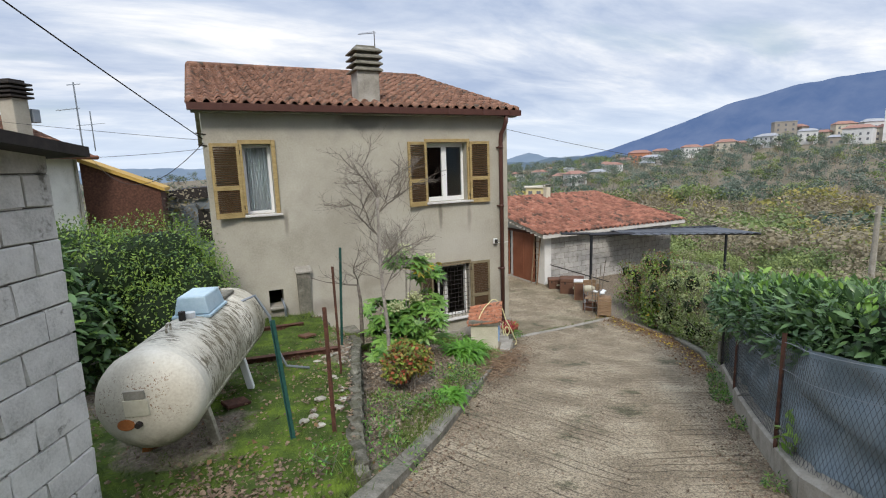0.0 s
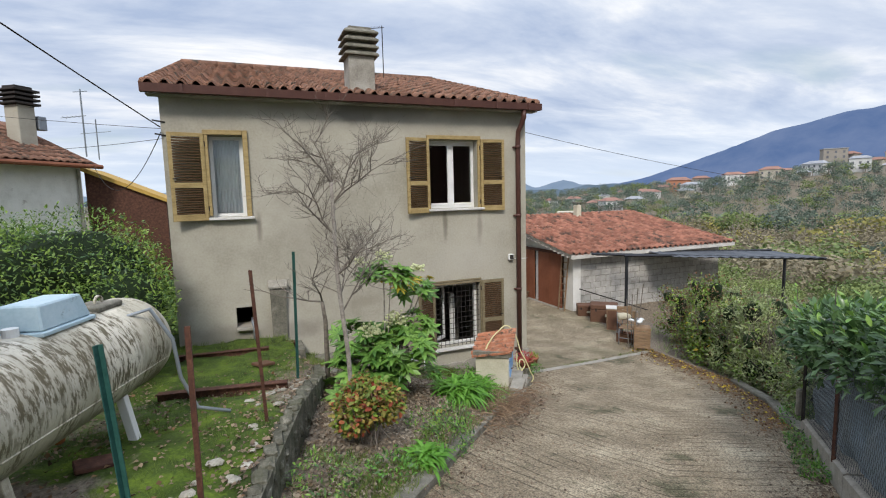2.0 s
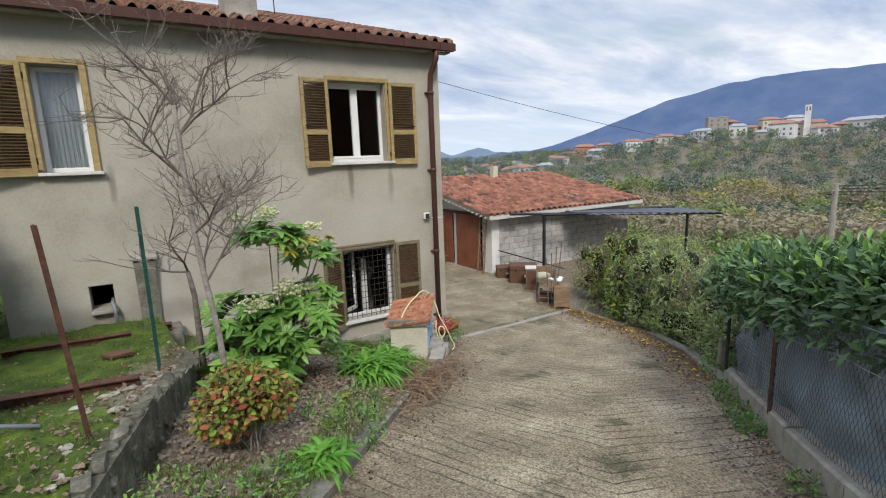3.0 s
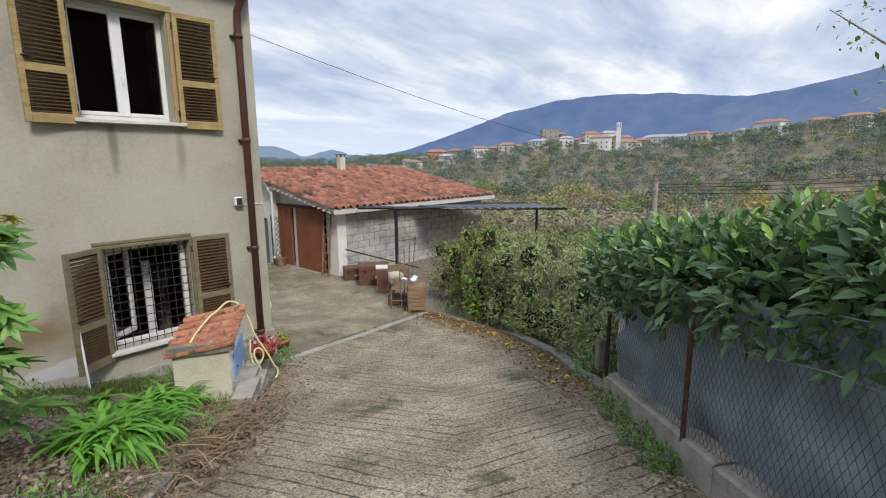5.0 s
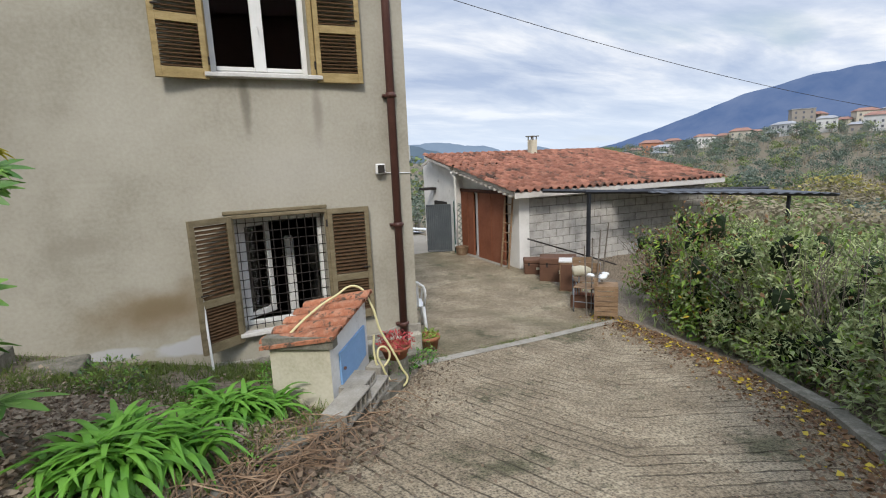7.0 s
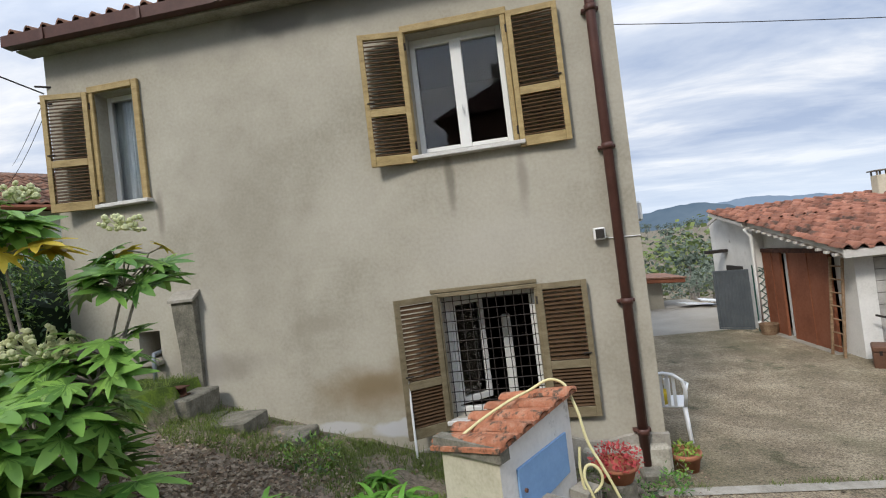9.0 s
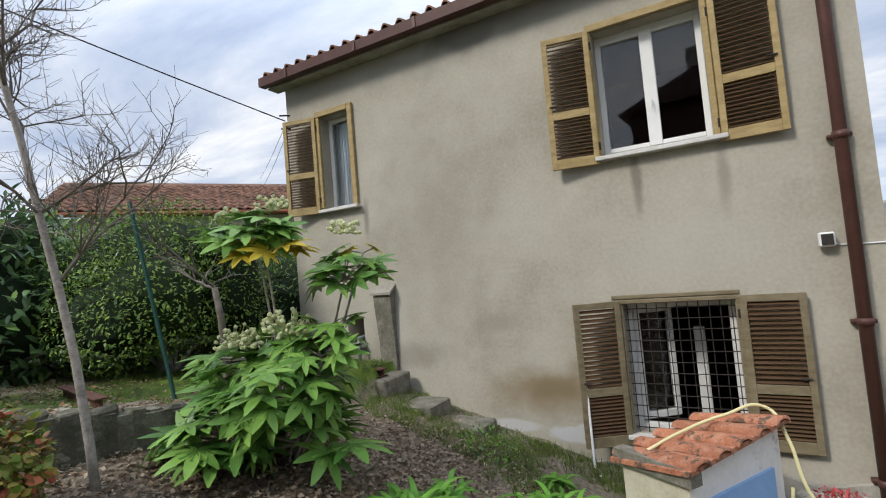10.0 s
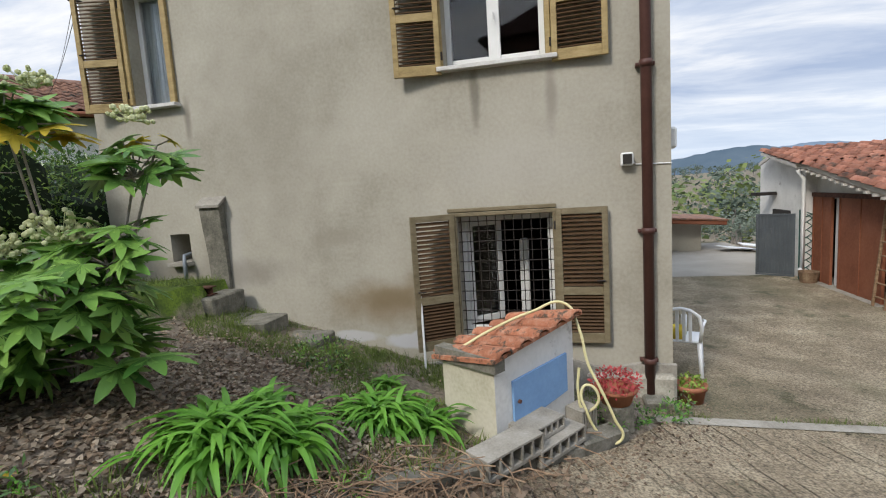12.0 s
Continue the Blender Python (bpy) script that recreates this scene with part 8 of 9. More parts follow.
def palmate(n=8, seed=2):
    """One hand-shaped leaf with pointed lobes round its stalk."""
    v, f = [], []
    for i in range(n):
        a = radians(-145 + 290 * i / (n - 1))
        l = 1.0 - 0.38 * abs(i - (n - 1) / 2) / ((n - 1) / 2)
        lobe_v, lobe_f = leaf_shape(0.30, 0.2, 0.14, 4)
        lobe_v = lobe_v * l
        lobe_v[:, 0] = lobe_v[:, 0] * (1.0)
        c, s = math.cos(-a), math.sin(-a)
        k = len(v)
        for q in lobe_v:
            v.append((q[0] * c - q[1] * s, q[0] * s + q[1] * c, q[2]))
        f += [tuple(j + k for j in g) for g in lobe_f]
    # webbing between the lobes
    for i in range(n - 1):
        a0, a1 = radians(-145 + 290 * i / (n - 1)), radians(-145 + 290 * (i + 1) / (n - 1))
        k = len(v)
        v += [(0, 0, 0.004), (0.42 * math.sin(a0), 0.42 * math.cos(a0), -0.01), (0.42 * math.sin((a0 + a1) / 2), 0.42 * math.cos((a0 + a1) / 2), -0.02), (0.42 * math.sin(a1), 0.42 * math.cos(a1), -0.01)]
        f.append((k, k + 1, k + 2, k + 3))
    return np.array(v, float), np.array(f)


PALM = palmate()


def leaf_mesh(shape, material):
    ob = from_arrays("leaf", shape[0], shape[1], material)
    me = ob.data
    bpy.data.objects.remove(ob)
    return me


def place_leaves(me, name, parent, pts, rots, sizes, label=""):
    """Large leaves as pieces that share one mesh."""
    inv = parent.matrix_basis.inverted()
    for p, r, s in zip(pts, rots, sizes):
        ob = new(name, me)
        ob.parent = parent
        s = (s, s, s) if np.ndim(s) == 0 else tuple(s)
        ob.matrix_basis = inv @ Matrix.LocRotScale(Vector(p), Matrix(r.tolist()).to_quaternion(), Vector(s))
        if label:
            ob["label"] = label


PALM_ME = {k: leaf_mesh(PALM, M[k]) for k in ("aralia", "aralia_y")}


def aralia(label, base, clusters, seed, flowers=()):
    """clusters: (centre, spread, leaves, leaf size, material)."""
    rng = np.random.default_rng(seed)
    p = thing("aralia", label, "shrub", base)
    inv = p.matrix_basis.inverted()
    bm = bmesh.new()
    for c, sp, n, size, mt in clusters:
        c = np.array(c, float)
        add_tube(bm, [inv @ Vector(base), inv @ (Vector(base).lerp(Vector(c), 0.5) + Vector((0.05, 0.03, 0.03))), inv @ Vector(c)], [0.012, 0.010, 0.006], 6)
        d = rng.normal(size=(n, 3))
        d[:, 2] = np.abs(d[:, 2]) * 0.8 - 0.15
        d /= np.linalg.norm(d, axis=1, keepdims=True)
        pts = c + d * np.array(sp) * rng.uniform(0.75, 1.1, (n, 1))
        for q in pts:
            add_tube(bm, [inv @ Vector(c), inv @ Vector(q)], [0.006, 0.004], 4, cap=False)
        way = d * np.array([1, 1, 0.25]) + np.array([0, 0, -0.15]) + rng.normal(size=(n, 3)) * np.array([0.55, 0.55, 0.25])
        ups = d * 1.3 + np.array([0, 0, 1.0]) + rng.normal(size=(n, 3)) * 0.3
        place_leaves(PALM_ME[mt], "leaf", p, pts, rot_from(way, ups), size * rng.uniform(0.8, 1.2, n), "yellow dying leaf" if mt == "aralia_y" else "")
    part("stem", bm, M["bark"], p)["kind"] = "stuff"
    if flowers:
        for c, r, n in flowers:
            fb_ = bmesh.new()
            for i in range(n):
                d = Vector(rng.normal(size=3)).normalized()
                d.z = abs(d.z) * 0.9
                q = Vector(c) + d * r * rng.uniform(0.4, 1.0)
                add_tube(fb_, [inv @ Vector(c), inv @ q], [0.003, 0.002], 3, cap=False)
                res = bmesh.ops.create_icosphere(fb_, subdivisions=1, radius=0.016 * rng.uniform(0.7, 1.3))
                for vv in res["verts"]:
                    vv.co = inv @ (vv.co + q)
            part("flower_head", fb_, M["flower"], p, "pale greenish-white flower ball cluster")
    return p


aralia("big-leaved green aralia with pale flower balls near the wall", (2.55, 7.0, -1.6),
       [((2.5, 6.9, -1.08), (0.46, 0.44, 0.34), 46, 0.22, "aralia"), ((2.8, 6.8, -0.95), (0.38, 0.36, 0.30), 36, 0.20, "aralia"), ((2.35, 7.05, -0.78), (0.36, 0.34, 0.26), 30, 0.21, "aralia"),
        ((2.30, 6.75, -1.25), (0.38, 0.34, 0.2), 24, 0.24, "aralia"), ((2.85, 6.9, -1.28), (0.34, 0.3, 0.2), 20, 0.24, "aralia"),
        ((2.62, 6.82, 0.02), (0.26, 0.24, 0.18), 24, 0.20, "aralia"), ((2.70, 6.82, -0.06), (0.24, 0.2, 0.12), 8, 0.17, "aralia_y"), ((3.10, 7.1, -0.28), (0.22, 0.20, 0.20), 20, 0.17, "aralia"), ((3.0, 6.95, -0.75), (0.24, 0.22, 0.16), 16, 0.19, "aralia"),
        ((3.25, 7.12, -0.12), (0.10, 0.1, 0.06), 2, 0.11, "aralia_y"), ((3.02, 7.0, -0.62), (0.2, 0.2, 0.12), 9, 0.16, "aralia")], 3,
       [((2.78, 6.9, -0.60), 0.20, 80), ((2.42, 6.8, -0.66), 0.17, 60), ((2.66, 6.95, 0.22), 0.15, 40), ((3.14, 7.1, 0.02), 0.12, 34), ((2.38, 6.85, 0.20), 0.11, 24)])

# hydrangea in autumn colours
hyb = [((2.07, 5.60, -0.98), (0.27, 0.26, 0.22)), ((1.92, 5.48, -1.0), (0.20, 0.22, 0.18)), ((2.26, 5.62, -1.04), (0.20, 0.2, 0.18)), ((2.05, 5.52, -0.82), (0.20, 0.20, 0.14)), ((2.2, 5.48, -0.88), (0.15, 0.15, 0.12))]
bush("hydrangea", "hydrangea bush in orange and green autumn leaf", (2.05, 5.55, -1.33), hyb, [(1100, 0.044, (leaf_shape(0.75, 0.2, 0.15, 3)), "hydr", 0.3), (300, 0.048, (leaf_shape(0.75, 0.2, 0.15, 3)), "hydr_red", 0.3), (500, 0.045, (leaf_shape(0.7, 0.2, 0.1, 3)), "jasmine", 0.2), (380, 0.04, QUAD, "wild_brown", 0.1)], 61, stem=(26, 0.006, "twig"), core_scale=0)


# strap-leaved clumps
def strap(n=7):
    v, f = [], []
    for i in range(n + 1):
        t = i / n
        w = 0.042 * (1 - t ** 3) * (0.6 + 0.4 * min(1, t * 4))
        y, z = 0.95 * t - 0.12 * t ** 3, 0.85 * t - 1.05 * t * t
        v += [(-w, y, z + 0.35 * w), (0, y, z), (w, y, z + 0.35 * w)]
    for i in range(n):
        a = 3 * i
        f += [(a, a + 1, a + 4, a + 3), (a + 1, a + 2, a + 5, a + 4)]
    return np.array(v), np.array(f)


STRAP = strap()
STRAP_ME = leaf_mesh(STRAP, M["agap"])
for i, (x, y, r, n, hgt) in enumerate(((3.58, 6.92, 0.50, 230, 0.54), (3.85, 7.05, 0.42, 150, 0.5), (4.12, 7.80, 0.46, 220, 0.50), (4.40, 7.90, 0.34, 90, 0.42), (2.5, 5.15, 0.34, 150, 0.34), (3.55, 7.35, 0.2, 36, 0.34), (3.9, 8.55, 0.22, 40, 0.30))):
    rng = np.random.default_rng(90 + i)
    z = float(ground_z(x, y))
    c = thing("agapanthus", "lush clump of bright green strap leaves in the bed", "plant", (x, y, z), group="strap-leaved clumps")
    a = rng.uniform(0, 2 * np.pi, n)
    tilt = rng.uniform(-0.25, 0.9, n)
    d = np.stack([np.cos(a), np.sin(a), tilt * 0.9], 1)
    pts = np.stack([rng.normal(0, r * 0.18, n), rng.normal(0, r * 0.18, n), np.zeros(n)], 1)
    ups = np.stack([-np.cos(a) * tilt, -np.sin(a) * tilt, np.ones(n)], 1)
    n = int(n)
    hgt *= 0.80
    sc = np.stack([np.full(n, 0.50), hgt * rng.uniform(0.7, 1.15, n), hgt * rng.uniform(0.8, 1.2, n)], 1)
    place_leaves(STRAP_ME, "leaf", c, pts + np.array([x, y, z]), rot_from(d, ups), sc)

# grass, weeds and litter
rng = np.random.default_rng(12)


def tufts(name, label, n, region, hgt, material, seed, blades=6, width=0.07, cover_min=None):
    rng = np.random.default_rng(seed)
    x0, x1, y0, y1, test = region
    xs, ys = rng.uniform(x0, x1, n * 4), rng.uniform(y0, y1, n * 4)
    k = test(xs, ys)
    nz_ = np.array([noise.noise(Vector((a * 1.3, b * 1.3, 5.0))) for a, b in zip(xs, ys)])
    k &= nz_ > (-0.05 if cover_min is None else cover_min)
    xs, ys = xs[k][:n], ys[k][:n]
    m = len(xs)
    xs, ys = np.repeat(xs, blades) + rng.normal(0, 0.02, m * blades), np.repeat(ys, blades) + rng.normal(0, 0.02, m * blades)
    zs = ground_z(xs, ys)
    a = rng.uniform(0, 2 * np.pi, m * blades)
    lean = rng.uniform(0.1, 0.9, m * blades)
    d = np.stack([np.cos(a) * lean, np.sin(a) * lean, np.ones(m * blades)], 1)
    bv = np.array([(-0.5 * width, 0, 0), (0.5 * width, 0, 0), (0.32 * width, 0.55, -0.06), (0, 1, -0.25), (-0.32 * width, 0.55, -0.06)])
    bf = np.array([(0, 1, 2, 4), (4, 2, 3, 3)])
    bf = np.array([(0, 1, 2, 4)]), np.array([(4, 2, 3)])
    s = hgt * rng.uniform(0.5, 1.3, m * blades)
    R_ = rot_from(d, None, rng)
    pos = np.stack([xs, ys, zs], 1)
    v, f4 = scatter(bv, bf[0], pos, R_, s)
    f3 = bf[1][None] + (np.arange(len(xs)) * 5)[:, None, None]
    tri = np.concatenate([f4[:, [0, 1, 2]], f4[:, [0, 2, 3]], f3.reshape(-1, 3)])
    return from_arrays(name, v, tri, material, label=label, kind="stuff", category="grass")


in_bed = lambda x, y: (x > wall_line(y) + 0.1) & (x < kerb_left(y) - 0.08) & (y < 9.6) & (y > 3.2)
in_lawn = lambda x, y: (x < wall_line(y) - 0.02) & (y > 2.0) & (y < 9.6) & ~((x < -0.6) & (y < 3.8))
edge = lambda x, y: (x < kerb_left(y) - 0.05) & (x > kerb_left(y) - 0.55) & (y < 8.5)
tufts("grass", "loose green grass tufts in the planting bed", 5200, (0.7, 6, 3.2, 9.6, lambda x, y: in_bed(x, y) & (cover(x, y) > 0.28)), 0.07, M["grass"], 1, cover_min=-0.10)
tufts("grass", "short grass in the mossy lawn", 6500, (-3.5, 1.8, 2.4, 9.6, in_lawn), 0.040, M["grass"], 2, cover_min=-0.12)
tufts("grass", "longer grass along the kerb", 1800, (-0.5, 5.5, 1.2, 8.2, edge), 0.11, M["grass"], 3, cover_min=-0.3)
tufts("grass", "grass at the foot of the house wall", 420, (0.0, 4.6, 8.9, 9.66, lambda x, y: x > 0), 0.08, M["grass"], 4, cover_min=-0.4)
tufts("grass", "rough grass on the slope behind the shrubs", 3000, (8, 22, -2, 12, lambda x, y: x > kerb_right(y) + 0.3), 0.22, M["wild"], 5, blades=4, cover_min=-0.5)
tufts("grass", "small weeds in the joint at the foot of the lane", 260, (6.3, 9.8, 9.2, 10.0, lambda x, y: np.abs(y - JOINT(x) - 0.05) < 0.05), 0.06, M["grass"], 6, cover_min=-0.1)


def litter(name, label, n, sample, size, material, seed, lift=0.01):
    rng = np.random.default_rng(seed)
    x, y, z = sample(rng, n)
    d = rng.normal(size=(len(x), 3)) * np.array([1, 1, 0.25])
    ups = np.array([0, 0, 1.0]) + rng.normal(size=(len(x), 3)) * 0.35
    v, f = scatter(QUAD[0] * np.array([1.3, 1, 2.5]), QUAD[1], np.stack([x, y, z + lift], 1), rot_from(d, ups), size * rng.uniform(0.5, 1.4, len(x)))
    return from_arrays(name, v, f, material, label=label, kind="stuff", category="leaf litter")


def bed_sample(rng, n):
    cs = np.array([(2.1, 6.2, 0.8), (2.6, 7.3, 0.9), (3.3, 6.4, 0.8), (4.2, 7.2, 0.7), (3.0, 8.0, 0.9), (1.6, 4.6, 0.8), (-0.6, 6.0, 1.5), (-0.2, 3.4, 0.6)])
    k = rng.integers(len(cs), size=n)
    x, y = cs[k, 0] + rng.normal(0, 1, n) * cs[k, 2] * 0.6, cs[k, 1] + rng.normal(0, 1, n) * cs[k, 2] * 0.6
    ok = (x < kerb_left(y) - 0.02) & (y < 9.65)
    return x[ok], y[ok], ground_z(x[ok], y[ok]) + 0.01


def lane_sample(rng, n):
    y = rng.uniform(-1, 9.8, n)
    side = rng.random(n)
    xr, xl = kerb_right(y), kerb_left(y)
    x = np.where(side < 0.5, xr - np.abs(rng.normal(0, 0.38, n)), np.where(side < 0.82, xl + 0.02 + np.abs(rng.normal(0, 0.35, n)), rng.uniform(0, 1, n) * (xr - xl) + xl))
    ok = (x > xl) & (x < xr)
    return x[ok], y[ok], lane_z(x[ok], y[ok])


litter("leaf_litter", "dry brown leaves on the soil of the bed", 15000, bed_sample, 0.036, M["dead_leaf"], 1)
litter("leaf_litter", "dark brown litter round the heap of dry stems", 1500, lambda rng, n: (lambda y: (lambda x: (x, y, lane_z(x, y) + 0.03))(kerb_left(y) + rng.normal(0.02, 0.3, n)))(rng.normal(6.9, 0.45, n)), 0.045, M["dead_leaf"], 7, 0.015)
litter("leaf_litter", "small dry leaves and debris along the lane's edges", 12000, lane_sample, 0.026, M["dead_leaf"], 2, 0.006)


def near_shrubs(rng, n):
    y = rng.uniform(5.2, 10.4, n)
    x = kerb_right(y) - np.abs(rng.normal(0, 0.30, n)) + 0.05
    return x, y, lane_z(x, y)


litter("leaf_litter", "orange and brown fallen leaves along the wild shrubs", 2600, near_shrubs, 0.042, M["wild_brown"], 3, 0.008)
litter("leaf_litter", "scattered yellow leaves under the shrubs", 260, near_shrubs, 0.05, M["aralia_y"], 4, 0.014)
def soil_sample(rng, n):
    x, y, z = bed_sample(rng, n)
    ok = x > wall_line(y) + 0.1
    return x[ok], y[ok], z[ok]


litter("leaf_litter", "pale dry leaves over the soil bed", 8500, soil_sample, 0.036, M["pale_leaf"], 8, 0.02)
litter("leaf_litter", "pale leaves scattered on the moss", 260, lambda rng, n: (lambda x, y: (x, y, ground_z(x, y)))(rng.uniform(-1.5, 1.4, n), rng.uniform(3.2, 7.2, n)), 0.04, M["wild_brown"], 5, 0.03)

# heap of dry stems by the kerb
bm = bmesh.new()
rnd = random.Random(8)
for i in range(420):
    y = rnd.gauss(6.85, 0.45)
    x = float(kerb_left(y)) - 0.12 + rnd.gauss(0.05, 0.24)
    a = rnd.uniform(0, math.pi)
    l = rnd.uniform(0.08, 0.4)
    z = float(lane_z(x, y)) + 0.03 + rnd.random() * 0.12
    p0 = Vector((x - math.cos(a) * l / 2, y - math.sin(a) * l / 2, z))
    p1 = Vector((x + math.cos(a) * l / 2, y + math.sin(a) * l / 2, max(float(lane_z(x, y)) + 0.02, z + rnd.uniform(-0.06, 0.06))))
    add_tube(bm, [p0, p0.lerp(p1, 0.5) + Vector((rnd.gauss(0, 0.02), rnd.gauss(0, 0.02), 0.03)), p1], rnd.uniform(0.002, 0.006), 4, cap=False)
mesh_ob("dry_stems", bm, M["straw"], None, "heap of dry brown stems over the kerb", category="plant debris", kind="stuff")

# creeping green weeds at the foot of the fence wall and elsewhere
for i, (x, y, r, n) in enumerate(((7.32, 4.88, 0.12, 130), (6.95, 4.6, 0.15, 200), (6.5, 4.26, 0.14, 200), (6.15, 3.98, 0.13, 170), (5.3, 3.2, 0.12, 130), (8.1, 5.25, 0.3, 420), (4.05, 2.1, 0.10, 90), (5.7, 8.75, 0.16, 130), (6.42, 9.62, 0.14, 120), (5.95, 8.95, 0.12, 100), (4.3, 7.0, 0.1, 60), (1.15, 4.05, 0.25, 200), (1.25, 3.6, 0.2, 140), (0.6, 3.55, 0.18, 90), (2.9, 5.55, 0.26, 420), (3.15, 6.05, 0.22, 260), (1.55, 4.75, 0.26, 320), (2.1, 4.85, 0.2, 200), (2.75, 5.9, 0.2, 200), (4.6, 8.9, 0.2, 260), (3.3, 8.6, 0.25, 260), (6.3, 9.25, 0.14, 160))):
    z = float(ground_z(x, y)) if x < kerb_left(y) else float(lane_z(x, y))
    bush("weed", "low patch of small-leaved green weeds", (x, y, z), [((x, y, z + r * 0.45), (r, r, r * 0.7))], [(n, 0.034, LEAF, "agap" if i % 2 else "laurel_new", 0), (n // 2, 0.04, LEAF, "laurel", 0)], 200 + i, stem=(5, 0.003, "twig"), core_scale=0)
# young plant in the fence wall
bush("young_laurel", "young laurel growing from the foot of the fence", (4.35, 2.22, -1.15), [((4.38, 2.20, -0.95), (0.10, 0.10, 0.13))], [(26, 0.10, LONG_LEAF, "laurel_new", 0)], 230, stem=(4, 0.004, "twig"), core_scale=0)
# potted plants' leaves
rng = np.random.default_rng(3)
pts, out = crown_points(rng, [((5.78, 8.80, -2.08), (0.19, 0.19, 0.10))], 420, 0.5)
leaves("foliage", pr_, rng, pts, out, 0.035, QUAD, M["red_leaf"], label="fine red leaves")
pts, out = crown_points(rng, [((6.57, 9.80, -2.47), (0.14, 0.14, 0.06))], 160, 0.4)
leaves("foliage", pg_, rng, pts, out, 0.04, QUAD, M["jasmine"])
# single yellow leaf on the soil
rng = np.random.default_rng(8)
v, f = scatter(PALM[0], PALM[1], np.array([(3.05, 6.25, float(ground_z(3.05, 6.25)) + 0.07)]), rot_from(np.array([(0.5, -0.8, 0.3)]), np.array([(0, 0, 1.0)])), np.array([0.11]))
from_arrays("fallen_leaf", v, f, M["aralia_y"], label="bright yellow fallen aralia leaf on the soil", category="leaf")
# thin branch with few leaves above the hedge
b = thing("leafy_branch", "thin branch with sparse yellow-green leaves above the hedge", "branch", (9.0, 1.5, -1.5))
bm = bmesh.new()
inv = b.matrix_basis.inverted()
pl = [(9.3, 1.2, -2.2), (9.1, 1.8, 0.2), (8.8, 2.5, 0.9), (8.45, 3.1, 1.15), (8.2, 3.5, 1.45)]
add_tube(bm, [inv @ Vector(q) for q in pl], [0.05, 0.03, 0.016, 0.010, 0.004], 6)
p2 = [(8.9, 2.3, 0.8), (8.7, 2.9, 0.85), (8.6, 3.3, 0.7)]
add_tube(bm, [inv @ Vector(q) for q in p2], [0.010, 0.006, 0.003], 5)
part("stem", bm, M["bark"], b)
pts, out = crown_points(rng, [((8.35, 3.25, 1.3), (0.3, 0.35, 0.25)), ((8.65, 3.0, 0.85), (0.25, 0.3, 0.2)), ((8.9, 2.2, 0.7), (0.3, 0.3, 0.3))], 120, 0.2)
leaves("foliage", b, rng, pts, out, 0.055, LEAF, M["jasmine"])
# ---- distance: wood, village, mountains ----
def tree_shape(rng, n, tall, bare=False):
    """A whole tree one unit high: leaf clumps over a few lumps, with a trunk; quads."""
    lumps = [((rng.normal() * 0.14, rng.normal() * 0.14, rng.uniform(0.42, 0.80)), (rng.uniform(0.14, 0.26) / tall,) * 2 + (rng.uniform(0.13, 0.22),)) for _ in range(7)]
    pts, out = crown_points(rng, lumps, n, 0.45 if bare else 0.6)
    d = np.cross(out, rng.normal(size=out.shape))
    w = 0.45 if bare else 0.85
    shp = np.array([(0, 0, 0), (w * 0.5, 0.5, 0.08), (0, 1, 0), (-w * 0.5, 0.5, -0.08)])
    v, f = scatter(shp, np.array([(0, 1, 2, 3)]), pts, rot_from(d, out + rng.normal(size=out.shape) * 0.45, rng), rng.uniform(0.6, 1.3, n) * 0.062 * (260 / n) ** 0.42)
    tv = []
    tf = []
    for i, (z, r) in enumerate(((0, 0.022), (0.35, 0.016), (0.62, 0.008))):
        tv += [(r, r, z), (-r, r, z), (-r, -r, z), (r, -r, z)]
    for i in range(2):
        for k in range(4):
            tf.append((4 * i + k, 4 * i + (k + 1) % 4, 4 * i + 4 + (k + 1) % 4, 4 * i + 4 + k))
    limbs = []
    for i in range(6):
        c = np.array(lumps[i][0])
        k = len(tv)
        a = np.array((0, 0, 0.3 + 0.05 * i))
        s = np.cross(c - a, (0, 0, 1.0))
        s = s / max(np.linalg.norm(s), 1e-6) * 0.007
        tv += [tuple(a - s), tuple(a + s), tuple(c + s * 0.3), tuple(c - s * 0.3)]
        tf.append((k, k + 1, k + 2, k + 3))
    return v, f, np.array(tv, float), np.array(tf)


def wood(name, label, xs, ys, hs, material, n, tall, seed, bare=False):
    rng = np.random.default_rng(seed)
    V, F, TV, TF, kv, kt = [], [], [], [], 0, 0
    protos = [tree_shape(rng, n, tall, bare) for _ in range(5)]
    zs = ground_z(xs, ys) - 0.3
    which = rng.integers(5, size=len(xs))
    ang = rng.uniform(0, 2 * np.pi, len(xs))
    for p in range(5):
        k = which == p
        if not k.any():
            continue
        c, s = np.cos(ang[k]), np.sin(ang[k])
        o = np.zeros_like(c)
        R_ = np.stack([np.stack([c, -s, o], 1), np.stack([s, c, o], 1), np.stack([o, o, o + 1], 1)], 1)
        pos = np.stack([xs[k], ys[k], zs[k]], 1)
        wdt = hs[k] * rng.uniform(1.0, 1.5, k.sum())
        sc = np.stack([wdt, wdt, hs[k]], 1)
        v, f = scatter(protos[p][0], protos[p][1], pos, R_, sc)
        V.append(v)
        F.append(f + kv)
        kv += len(v)
        v, f = scatter(protos[p][2], protos[p][3], pos, R_, sc)
        TV.append(v)
        TF.append(f + kt)
        kt += len(v)
    ob = thing(name, label, "trees")
    ob["kind"] = "stuff"
    from_arrays("foliage", np.concatenate(V), np.concatenate(F), material, ob, kind="stuff")
    from_arrays("trunks", np.concatenate(TV), np.concatenate(TF), M["bark"], ob, kind="stuff")


